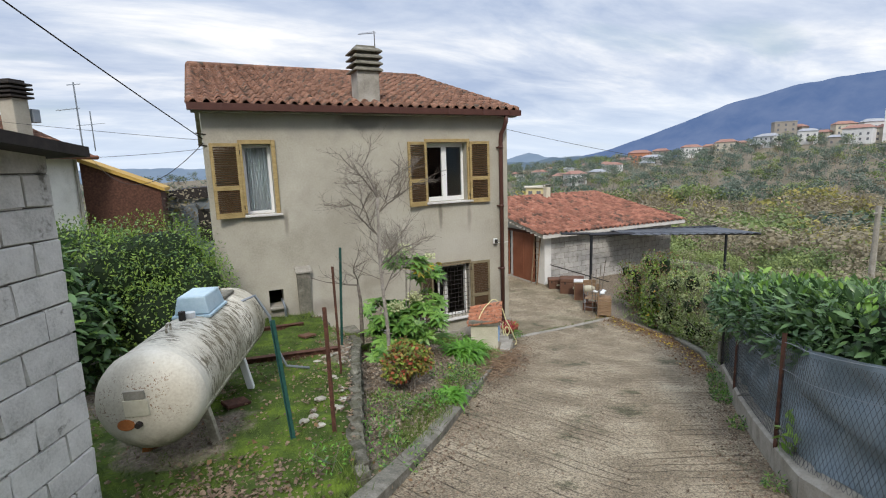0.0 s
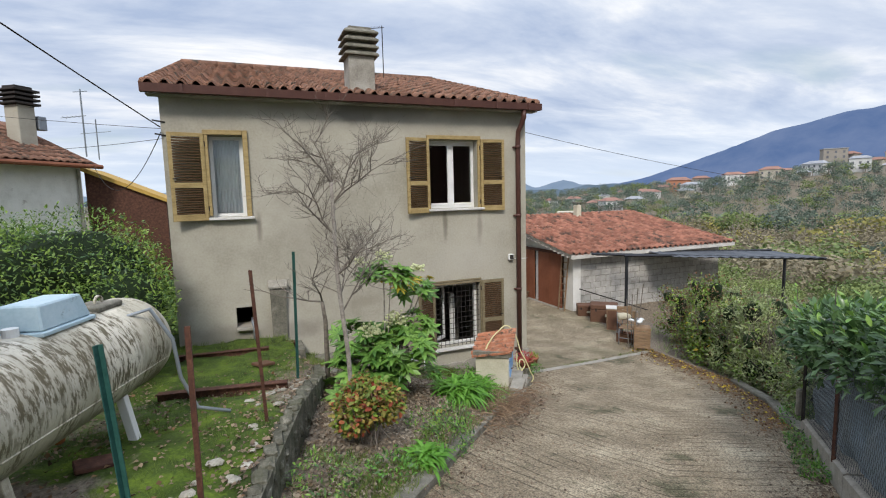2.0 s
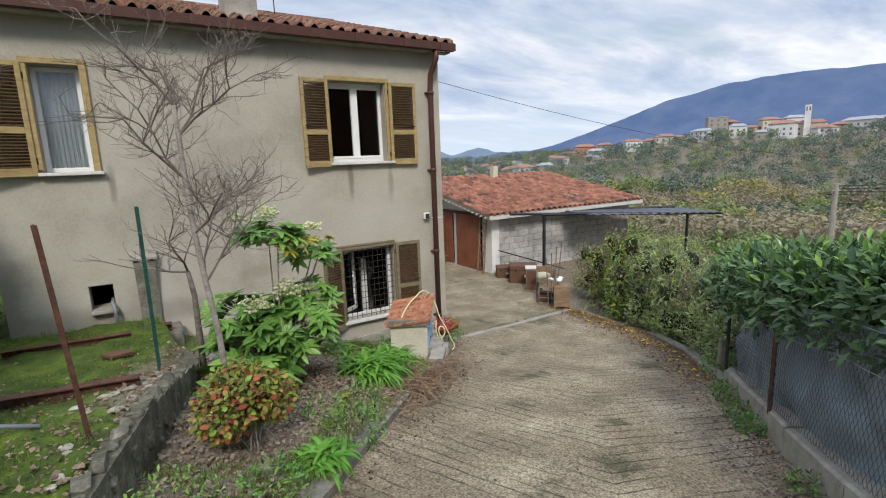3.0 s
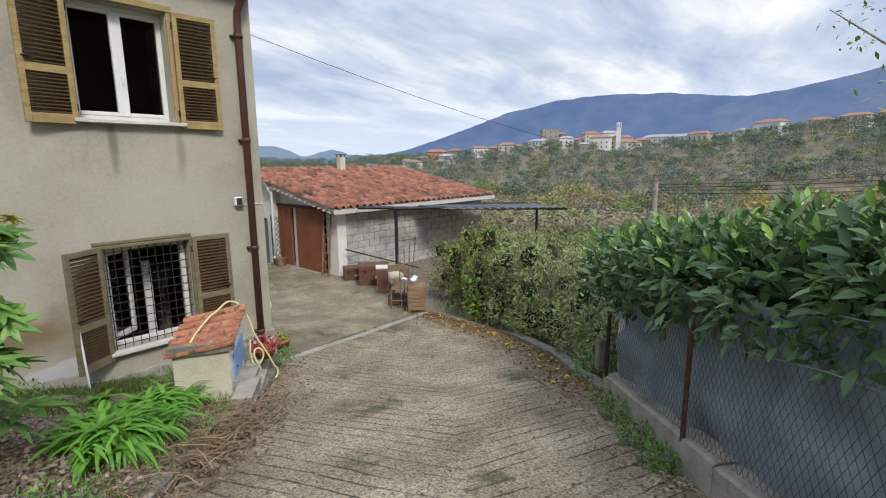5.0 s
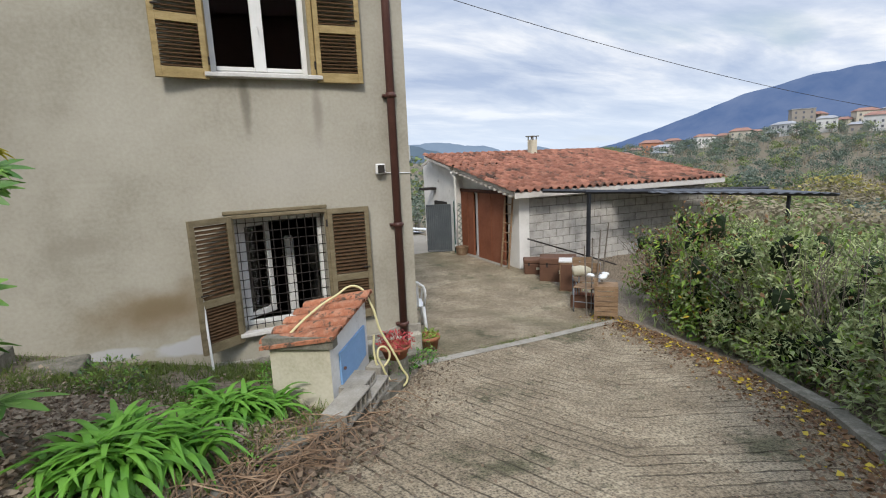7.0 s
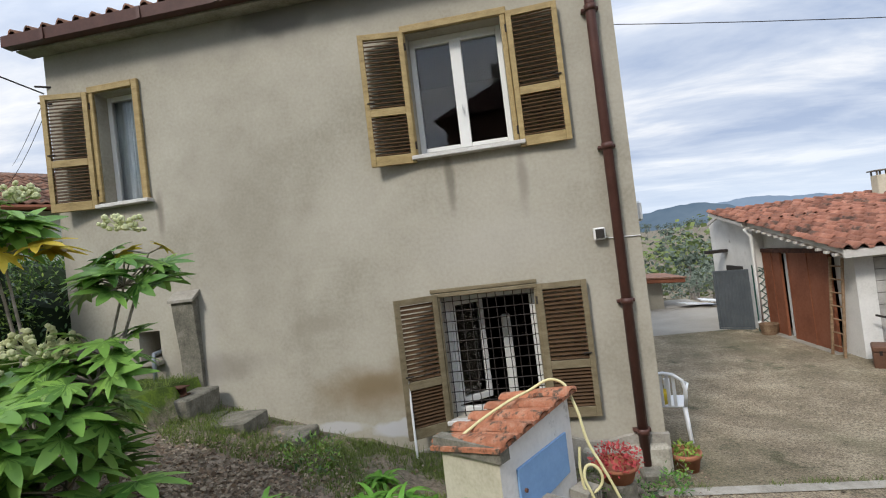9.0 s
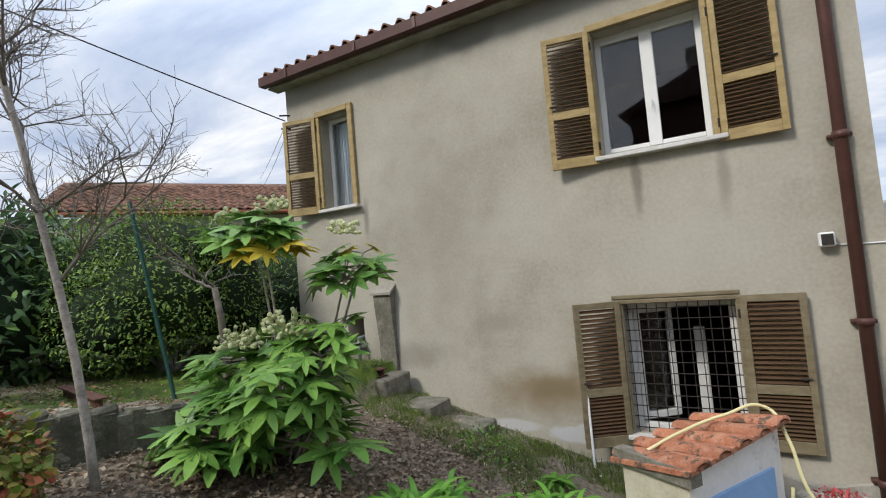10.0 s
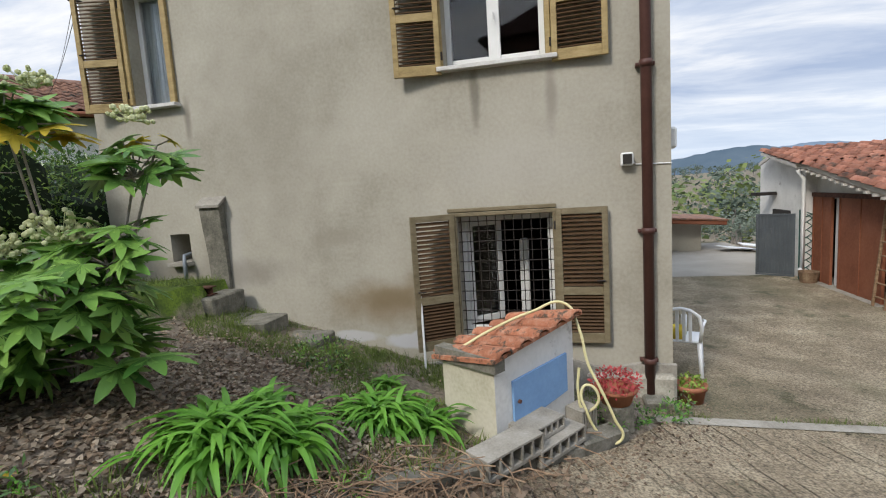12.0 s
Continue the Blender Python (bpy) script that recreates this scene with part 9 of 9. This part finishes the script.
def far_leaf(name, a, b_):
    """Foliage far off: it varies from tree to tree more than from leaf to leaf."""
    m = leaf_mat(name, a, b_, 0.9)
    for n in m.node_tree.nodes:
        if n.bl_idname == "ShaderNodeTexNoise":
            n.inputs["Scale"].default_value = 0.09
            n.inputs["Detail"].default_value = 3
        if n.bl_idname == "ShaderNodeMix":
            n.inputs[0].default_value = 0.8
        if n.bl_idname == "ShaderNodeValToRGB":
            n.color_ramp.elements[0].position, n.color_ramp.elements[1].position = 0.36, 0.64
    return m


# distance haze is put into these leaf colours: paler and greyer than the near ones
FAR = {"pine": far_leaf("far_dark_wood", (0.085, 0.12, 0.095), (0.15, 0.185, 0.14)), "olive": far_leaf("far_hazed_grey_green", (0.12, 0.155, 0.13), (0.20, 0.24, 0.185)),
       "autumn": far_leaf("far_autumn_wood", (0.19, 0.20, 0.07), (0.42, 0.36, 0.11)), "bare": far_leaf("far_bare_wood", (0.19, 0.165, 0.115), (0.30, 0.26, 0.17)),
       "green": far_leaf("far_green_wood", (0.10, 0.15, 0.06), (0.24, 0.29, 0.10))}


def place_wood(n, r0, r1, b0, b1, seed, power=1.0):
    rng = np.random.default_rng(seed)
    r = r0 + (r1 - r0) * rng.random(n) ** power
    b = np.radians(rng.uniform(b0, b1, n))
    return 4 + r * np.sin(b), 4 + r * np.cos(b), r, np.degrees(b), rng


x, y, r, b, rng = place_wood(4300, 38, 408, 28, 118, 101, 0.62)
kindv = np.array([noise.noise(Vector((i * 0.024, j * 0.024, 2.0))) for i, j in zip(x, y)]) + rng.normal(0, 0.10, len(x))
u = rng.random(len(x))
far_up = r > 215
kind = np.where(far_up, np.select([u < 0.42, u < 0.76, u < 0.92], [1, 0, 4], 3), np.select([kindv < -0.26, kindv < -0.06, kindv < 0.10, kindv < 0.20], [0, 4, 3, 2], 3))
barn_clear = (x < 22) & (y < 30) & (y > 10)
keep = ~barn_clear & ~((r > 330) & (rng.random(len(x)) < 0.15))
h = np.where(far_up, rng.uniform(4.5, 8.5, len(x)), rng.uniform(8, 14, len(x)))
h = np.where(r < 75, rng.uniform(5.0, 8.5, len(x)), h)
for kk, nm, key, lab in ((0, "dark_wood", "pine", "dark green trees of the wooded valley"), (1, "olive_grove", "olive", "grey-green trees on the village hillside, distance haze in their colour"), (2, "autumn_wood", "autumn", "yellowing autumn trees in the valley"),
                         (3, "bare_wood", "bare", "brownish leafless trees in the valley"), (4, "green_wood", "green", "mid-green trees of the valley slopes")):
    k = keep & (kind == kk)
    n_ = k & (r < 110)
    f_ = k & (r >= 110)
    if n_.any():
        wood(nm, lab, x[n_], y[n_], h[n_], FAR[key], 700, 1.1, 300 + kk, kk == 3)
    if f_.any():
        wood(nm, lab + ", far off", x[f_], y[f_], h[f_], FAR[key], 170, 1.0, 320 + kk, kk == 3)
# low scrub on the slope just below the lane and hedge
x, y, r, b, rng = place_wood(260, 16, 40, 48, 125, 131)
k = ~((x < 21) & (y > 10))
zt = -3.5 - (r[k] - 16) * 0.05
hh = np.clip(zt - ground_z(x[k], y[k]) + rng.uniform(-0.8, 0.9, k.sum()), 1.5, 8)
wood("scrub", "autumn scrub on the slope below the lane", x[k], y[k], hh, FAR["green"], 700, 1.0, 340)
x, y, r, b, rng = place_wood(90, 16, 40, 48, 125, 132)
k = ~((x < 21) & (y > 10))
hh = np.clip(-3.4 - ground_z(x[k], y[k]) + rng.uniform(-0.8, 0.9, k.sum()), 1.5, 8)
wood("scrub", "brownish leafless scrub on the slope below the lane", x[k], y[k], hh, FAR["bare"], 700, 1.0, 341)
# trees beyond the yard's end
for i, (x_, y_, h_, key) in enumerate(((12.6, 27.5, 3.2, "pine"), (10.4, 25.5, 1.6, "olive"), (8.6, 25.0, 1.5, "olive"), (12.0, 25.0, 1.8, "olive"), (14.5, 30, 4.0, "green"), (9.5, 29, 2.2, "bare"), (-3.0, 26, 4.5, "autumn"), (-1.5, 24.5, 3.4, "bare"))):
    z_ = float(ground_z(x_, y_))
    hh = np.array([h_ + (-3.0 - z_ if y_ > 24 and x_ > 5 else 0.8)])
    wood("yard_tree", "olive-green tree beyond the end of the yard" if x_ > 5 else "thin autumn tree behind the ochre shed", np.array([x_]), np.array([y_]), hh, FAR[key], 900, 0.9, 360 + i, key == "bare")
x, y, r, b, rng = place_wood(500, 150, 420, -25, 28, 141)
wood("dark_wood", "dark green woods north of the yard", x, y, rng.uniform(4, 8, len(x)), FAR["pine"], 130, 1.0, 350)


# village on the hill
def vhouse(beta, dist, wd, hg, dp, roof, wall, lift=0.0, turn=0, label="white plastered village house with a red tiled roof", flat=False, name="village_house"):
    wd, dp, hg = wd * 0.92, dp * 0.85, hg * 0.9 + 0.9
    bb = math.radians(beta)
    x_, y_ = 4 + dist * math.sin(bb), 4 + dist * math.cos(bb)
    z_ = float(ground_z(x_, y_)) + lift
    p = thing(name, label, "house", (x_, y_, z_), -beta + turn)
    part("wall", box_bm((-wd / 2, -dp / 2, -5), (wd / 2, dp / 2, hg)), VM[wall], p)
    bm = bmesh.new()
    if flat:
        add_box(bm, (-wd / 2 - 0.3, -dp / 2 - 0.3, hg + 0.01), (wd / 2 + 0.3, dp / 2 + 0.3, hg + 0.5))
    else:
        lo = [bm.verts.new(q) for q in ((-wd / 2 - 0.6, -dp / 2 - 0.6, hg + 0.02), (wd / 2 + 0.6, -dp / 2 - 0.6, hg + 0.02), (wd / 2 + 0.6, dp / 2 + 0.6, hg + 0.02), (-wd / 2 - 0.6, dp / 2 + 0.6, hg + 0.02))]
        hi = [bm.verts.new(q) for q in ((-wd / 2 + dp * 0.3, 0, hg + dp * 0.25), (wd / 2 - dp * 0.3, 0, hg + dp * 0.25))]
        bm.faces.new(lo[::-1])
        bm.faces.new((lo[0], lo[1], hi[1], hi[0]))
        bm.faces.new((lo[1], lo[2], hi[1]))
        bm.faces.new((lo[2], lo[3], hi[0], hi[1]))
        bm.faces.new((lo[3], lo[0], hi[0]))
    part("roof", bm, VM[roof], p)
    nwin = max(2, int(wd / 3.2))
    for fl in range(max(1, int(hg / 3))):
        for i in range(nwin):
            wx = -wd / 2 + (i + 0.5) * wd / nwin
            part("window", box_bm((wx - 0.55, -dp / 2 - 0.06, fl * 3 + 1.0), (wx + 0.55, -dp / 2 - 0.01, fl * 3 + 2.4)), VM["win"], p)
    return p


def flatmat(name, a, b_):
    return mat(name, [a, b_], 0.2, 0.9, 0.0, 1.0)


VM = {"white": flatmat("village_white", (0.50, 0.50, 0.49), (0.66, 0.66, 0.65)), "cream": flatmat("village_cream", (0.46, 0.42, 0.34), (0.56, 0.52, 0.43)), "stone": flatmat("village_stone", (0.25, 0.225, 0.19), (0.33, 0.30, 0.26)),
      "orange": flatmat("village_orange", (0.44, 0.19, 0.11), (0.50, 0.24, 0.15)), "red": flatmat("village_roof", (0.23, 0.125, 0.10), (0.31, 0.18, 0.14)), "grey": flatmat("village_grey_roof", (0.25, 0.26, 0.28), (0.33, 0.34, 0.36)),
      "win": flatmat("village_window", (0.10, 0.105, 0.12), (0.16, 0.165, 0.18)), "yellow": flatmat("village_yellow", (0.50, 0.42, 0.20), (0.58, 0.50, 0.28))}
for q in ((34.5, 330, 8, 3.5, 7, "red", "white"), (37, 330, 9, 4, 8, "red", "white"), (39.5, 300, 10, 4, 8, "red", "cream"), (41, 290, 12, 6, 9, "red", "white"), (43.5, 300, 9, 5, 8, "grey", "cream"), (45.2, 330, 10, 5, 8, "red", "white"),
          (47.9, 370, 15, 7, 10, "red", "orange"), (49.2, 350, 13, 5, 8, "grey", "white"), (50.0, 385, 11, 6, 8, "red", "stone"), (52.9, 380, 13, 6.5, 9, "red", "white"), (56.1, 380, 13, 6.5, 10, "red", "cream"), (59.6, 372, 14, 6, 9, "grey", "white"),
          (61.9, 390, 10, 9, 9, "red", "stone"), (62.7, 372, 11, 7, 8, "grey", "white"), (65.3, 385, 12, 10, 9, "red", "cream"), (66.4, 372, 15, 8, 10, "red", "white"), (67.3, 390, 13, 11, 9, "grey", "white"), (68.6, 380, 16, 8, 10, "red", "cream"),
          (69.6, 365, 12, 6, 9, "red", "white"), (72.2, 390, 20, 7, 10, "grey", "white"), (74.2, 385, 22, 6, 10, "grey", "white"), (76.2, 375, 15, 7, 9, "red", "cream"), (82.2, 370, 19, 8, 10, "red", "white"), (86.0, 380, 14, 6, 9, "red", "yellow"), (88.5, 372, 16, 6, 9, "red", "cream"),
          (91.0, 375, 13, 6, 9, "red", "yellow"), (38.2, 350, 6, 3, 6, "red", "white"), (40.3, 340, 7, 3, 6, "grey", "white"), (42.2, 352, 6, 3, 6, "red", "cream"), (44.4, 345, 7, 4, 7, "red", "white"), (46.4, 362, 8, 4, 7, "red", "stone"),
          (48.6, 330, 9, 4, 7, "grey", "cream"), (54.6, 388, 10, 5, 8, "red", "stone"), (57.4, 384, 8, 4, 7, "red", "stone"), (58.6, 360, 8, 3, 7, "grey", "stone"), (63.9, 384, 9, 5, 8, "red", "cream"), (64.8, 360, 8, 4, 7, "grey", "stone"), (70.6, 384, 9, 6, 8, "red", "stone"),
          (78.5, 362, 9, 4, 8, "red", "white"), (80.1, 384, 11, 5, 8, "grey", "cream")):
    lab = {"white": "white", "cream": "cream", "stone": "stone-grey", "orange": "orange", "yellow": "yellow"}[q[6]] + " village house with " + ("red tiled roof" if q[5] == "red" else "grey roof") + " on the far hillside"
    vhouse(*q, turn=(q[0] * 37) % 76 - 38, label=lab)
vhouse(60.8, 384, 13, 13, 12, "grey", "stone", label="square stone castle keep above the village trees", flat=True, name="castle", turn=12)
bt = math.radians(68.25)
tw_ = thing("bell_tower", "tall slim white bell tower in the village", "tower", (4 + 376 * math.sin(bt), 4 + 376 * math.cos(bt), float(ground_z(4 + 376 * math.sin(bt), 4 + 376 * math.cos(bt)))), -68)
part("shaft", box_bm((-1.6, -1.6, -3), (1.6, 1.6, 19)), VM["white"], tw_)
for sx in (-1, 1):
    part("opening", box_bm((sx * 0.75 - 0.35, -1.66, 15.5), (sx * 0.75 + 0.35, -1.61, 18)), VM["win"], tw_)
yh = thing("yellow_cottage", "small yellow cottage with a flat red roof below the barn", "house", (59.0, 79.5, -5.3), -38)
part("wall", box_bm((-1.7, -2, -12), (1.7, 2, 2.4)), VM["yellow"], yh)
part("roof", box_bm((-2.0, -2.3, 2.41), (2.0, 2.3, 2.7)), VM["cream"], yh)
for i in range(2):
    part("window", box_bm((-1.2 + i * 1.6, -2.06, 0.7), (-0.4 + i * 1.6, -2.01, 1.8)), VM["win"], yh)


# mountains and far ridges: plain glowing backdrops beyond the land, haze painted into their colour
def ridge(name, label, dist, table, col_lo, col_hi, seed, rough=0.25, depth=700):
    """A mountain face by bearing and height angle (degrees); it emits a colour with the haze mixed in."""
    rnd = random.Random(seed)
    bs = np.arange(table[0][0], table[-1][0] + 0.01, 0.35)
    hgt = np.interp(bs, [q[0] for q in table], [q[1] for q in table])
    v, f, rows_n = [], [], 10
    for i, (b_, a_) in enumerate(zip(bs, hgt)):
        wob = rough * noise.noise(Vector((b_ * 0.35, seed, 0))) + rough * 0.5 * noise.noise(Vector((b_ * 1.1, seed, 3))) + rough * 0.22 * noise.noise(Vector((b_ * 3.5, seed, 7)))
        top_ = dist * math.tan(math.radians(a_ + wob * min(1, abs(a_) + 0.25)))
        for j in range(rows_n):
            t = j / (rows_n - 1)
            d = dist - depth * (1 - t) + 60 * noise.noise(Vector((b_ * 0.5, t * 3, seed + 1)))
            z_ = -160 + (top_ + 160) * t ** 0.9
            v.append((4 + d * math.sin(math.radians(b_)), 4 + d * math.cos(math.radians(b_)), z_))
    for i in range(len(bs) - 1):
        for j in range(rows_n - 1):
            a = i * rows_n + j
            f.append((a, a + rows_n, a + rows_n + 1, a + 1))
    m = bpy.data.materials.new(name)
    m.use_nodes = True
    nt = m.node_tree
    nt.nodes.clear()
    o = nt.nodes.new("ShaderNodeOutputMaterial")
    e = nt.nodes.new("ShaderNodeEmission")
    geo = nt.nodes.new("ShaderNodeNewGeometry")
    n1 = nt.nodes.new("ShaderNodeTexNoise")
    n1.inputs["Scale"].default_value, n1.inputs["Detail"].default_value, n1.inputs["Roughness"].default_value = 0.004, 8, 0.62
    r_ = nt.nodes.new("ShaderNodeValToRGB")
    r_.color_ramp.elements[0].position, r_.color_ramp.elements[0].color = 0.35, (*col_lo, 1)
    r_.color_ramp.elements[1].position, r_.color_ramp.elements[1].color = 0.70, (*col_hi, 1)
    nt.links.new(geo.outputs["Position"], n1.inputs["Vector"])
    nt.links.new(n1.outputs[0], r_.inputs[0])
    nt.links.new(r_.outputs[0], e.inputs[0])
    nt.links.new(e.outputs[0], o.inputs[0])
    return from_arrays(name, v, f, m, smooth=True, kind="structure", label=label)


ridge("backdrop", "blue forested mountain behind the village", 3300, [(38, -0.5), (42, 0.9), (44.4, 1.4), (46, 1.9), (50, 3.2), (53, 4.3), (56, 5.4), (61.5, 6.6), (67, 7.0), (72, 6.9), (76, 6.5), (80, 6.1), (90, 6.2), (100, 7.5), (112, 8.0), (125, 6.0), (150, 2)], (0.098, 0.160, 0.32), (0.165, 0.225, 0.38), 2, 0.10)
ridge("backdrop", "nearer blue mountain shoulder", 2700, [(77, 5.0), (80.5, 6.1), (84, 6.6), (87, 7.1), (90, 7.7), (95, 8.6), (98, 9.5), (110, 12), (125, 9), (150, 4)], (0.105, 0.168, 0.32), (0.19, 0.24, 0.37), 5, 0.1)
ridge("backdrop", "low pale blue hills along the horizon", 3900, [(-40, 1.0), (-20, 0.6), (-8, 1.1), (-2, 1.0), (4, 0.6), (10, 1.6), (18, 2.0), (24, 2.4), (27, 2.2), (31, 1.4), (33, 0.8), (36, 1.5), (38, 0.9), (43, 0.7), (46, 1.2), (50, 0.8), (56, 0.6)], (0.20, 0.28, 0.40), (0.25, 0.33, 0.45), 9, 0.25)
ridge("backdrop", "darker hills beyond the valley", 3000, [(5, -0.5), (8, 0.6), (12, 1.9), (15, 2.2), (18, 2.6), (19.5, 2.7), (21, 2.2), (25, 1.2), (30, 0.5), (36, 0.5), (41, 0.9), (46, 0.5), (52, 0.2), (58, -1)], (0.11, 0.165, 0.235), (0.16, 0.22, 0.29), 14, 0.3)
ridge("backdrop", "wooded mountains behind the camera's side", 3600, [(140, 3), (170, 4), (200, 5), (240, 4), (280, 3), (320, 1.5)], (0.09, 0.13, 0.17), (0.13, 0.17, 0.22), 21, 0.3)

# poles and lines over the valley
for (x_, y_, h_) in ((25.6, 10.35, 0), (60, 12, 9.0)):
    z_ = float(ground_z(x_, y_))
    h_ = h_ or -0.75 - z_
    up = thing("utility_pole", "grey utility pole standing in the valley scrub", "pole", (x_, y_, z_))
    part("shaft", tube_bm([(0, 0, -0.5), (0, 0, h_ * 1.0)], [0.14, 0.10], 10), M["conc"], up)
    part("crossarm", tube_bm([(-0.4, 0, h_ - 0.3), (0.4, 0, h_ - 0.3)], 0.04, 6), M["conc"], up)
zt = -0.85
for k in range(4):
    cable("power line over the valley", (25.6, 10.35 + 0.1 * k, zt - 0.12 * k), (46, -14, zt + 3.4 - 0.5 * k), 0.8, 0.014)

# house behind the place where the walk begins, mirrored in the panes
hb_ = thing("house_behind", "dark plastered neighbouring house with a pitched roof", "house", (8.5, -12.0, 1.2), 8)
part("wall", box_bm((-5.5, -4, -5), (5.5, 4, 5.2)), M["rust"], hb_)
bm = bmesh.new()
extrude_poly(bm, [(-6, -4.5, 5.2), (0, -4.5, 7.4), (6, -4.5, 5.2)], (0, 9, 0))
bmesh.ops.recalc_face_normals(bm, faces=bm.faces)
part("roof", bm, M["gutter"], hb_)
part("chimney", box_bm((-3.2, 1.5, 5.5), (-2.5, 2.2, 8.2)), M["plaster_dark"], hb_)
# ---- pieces of walls and roofs ----
late_shed_blocks()
late_barn_blocks()
late_barn_tiles()
late_nb_tiles()
late_tiles()
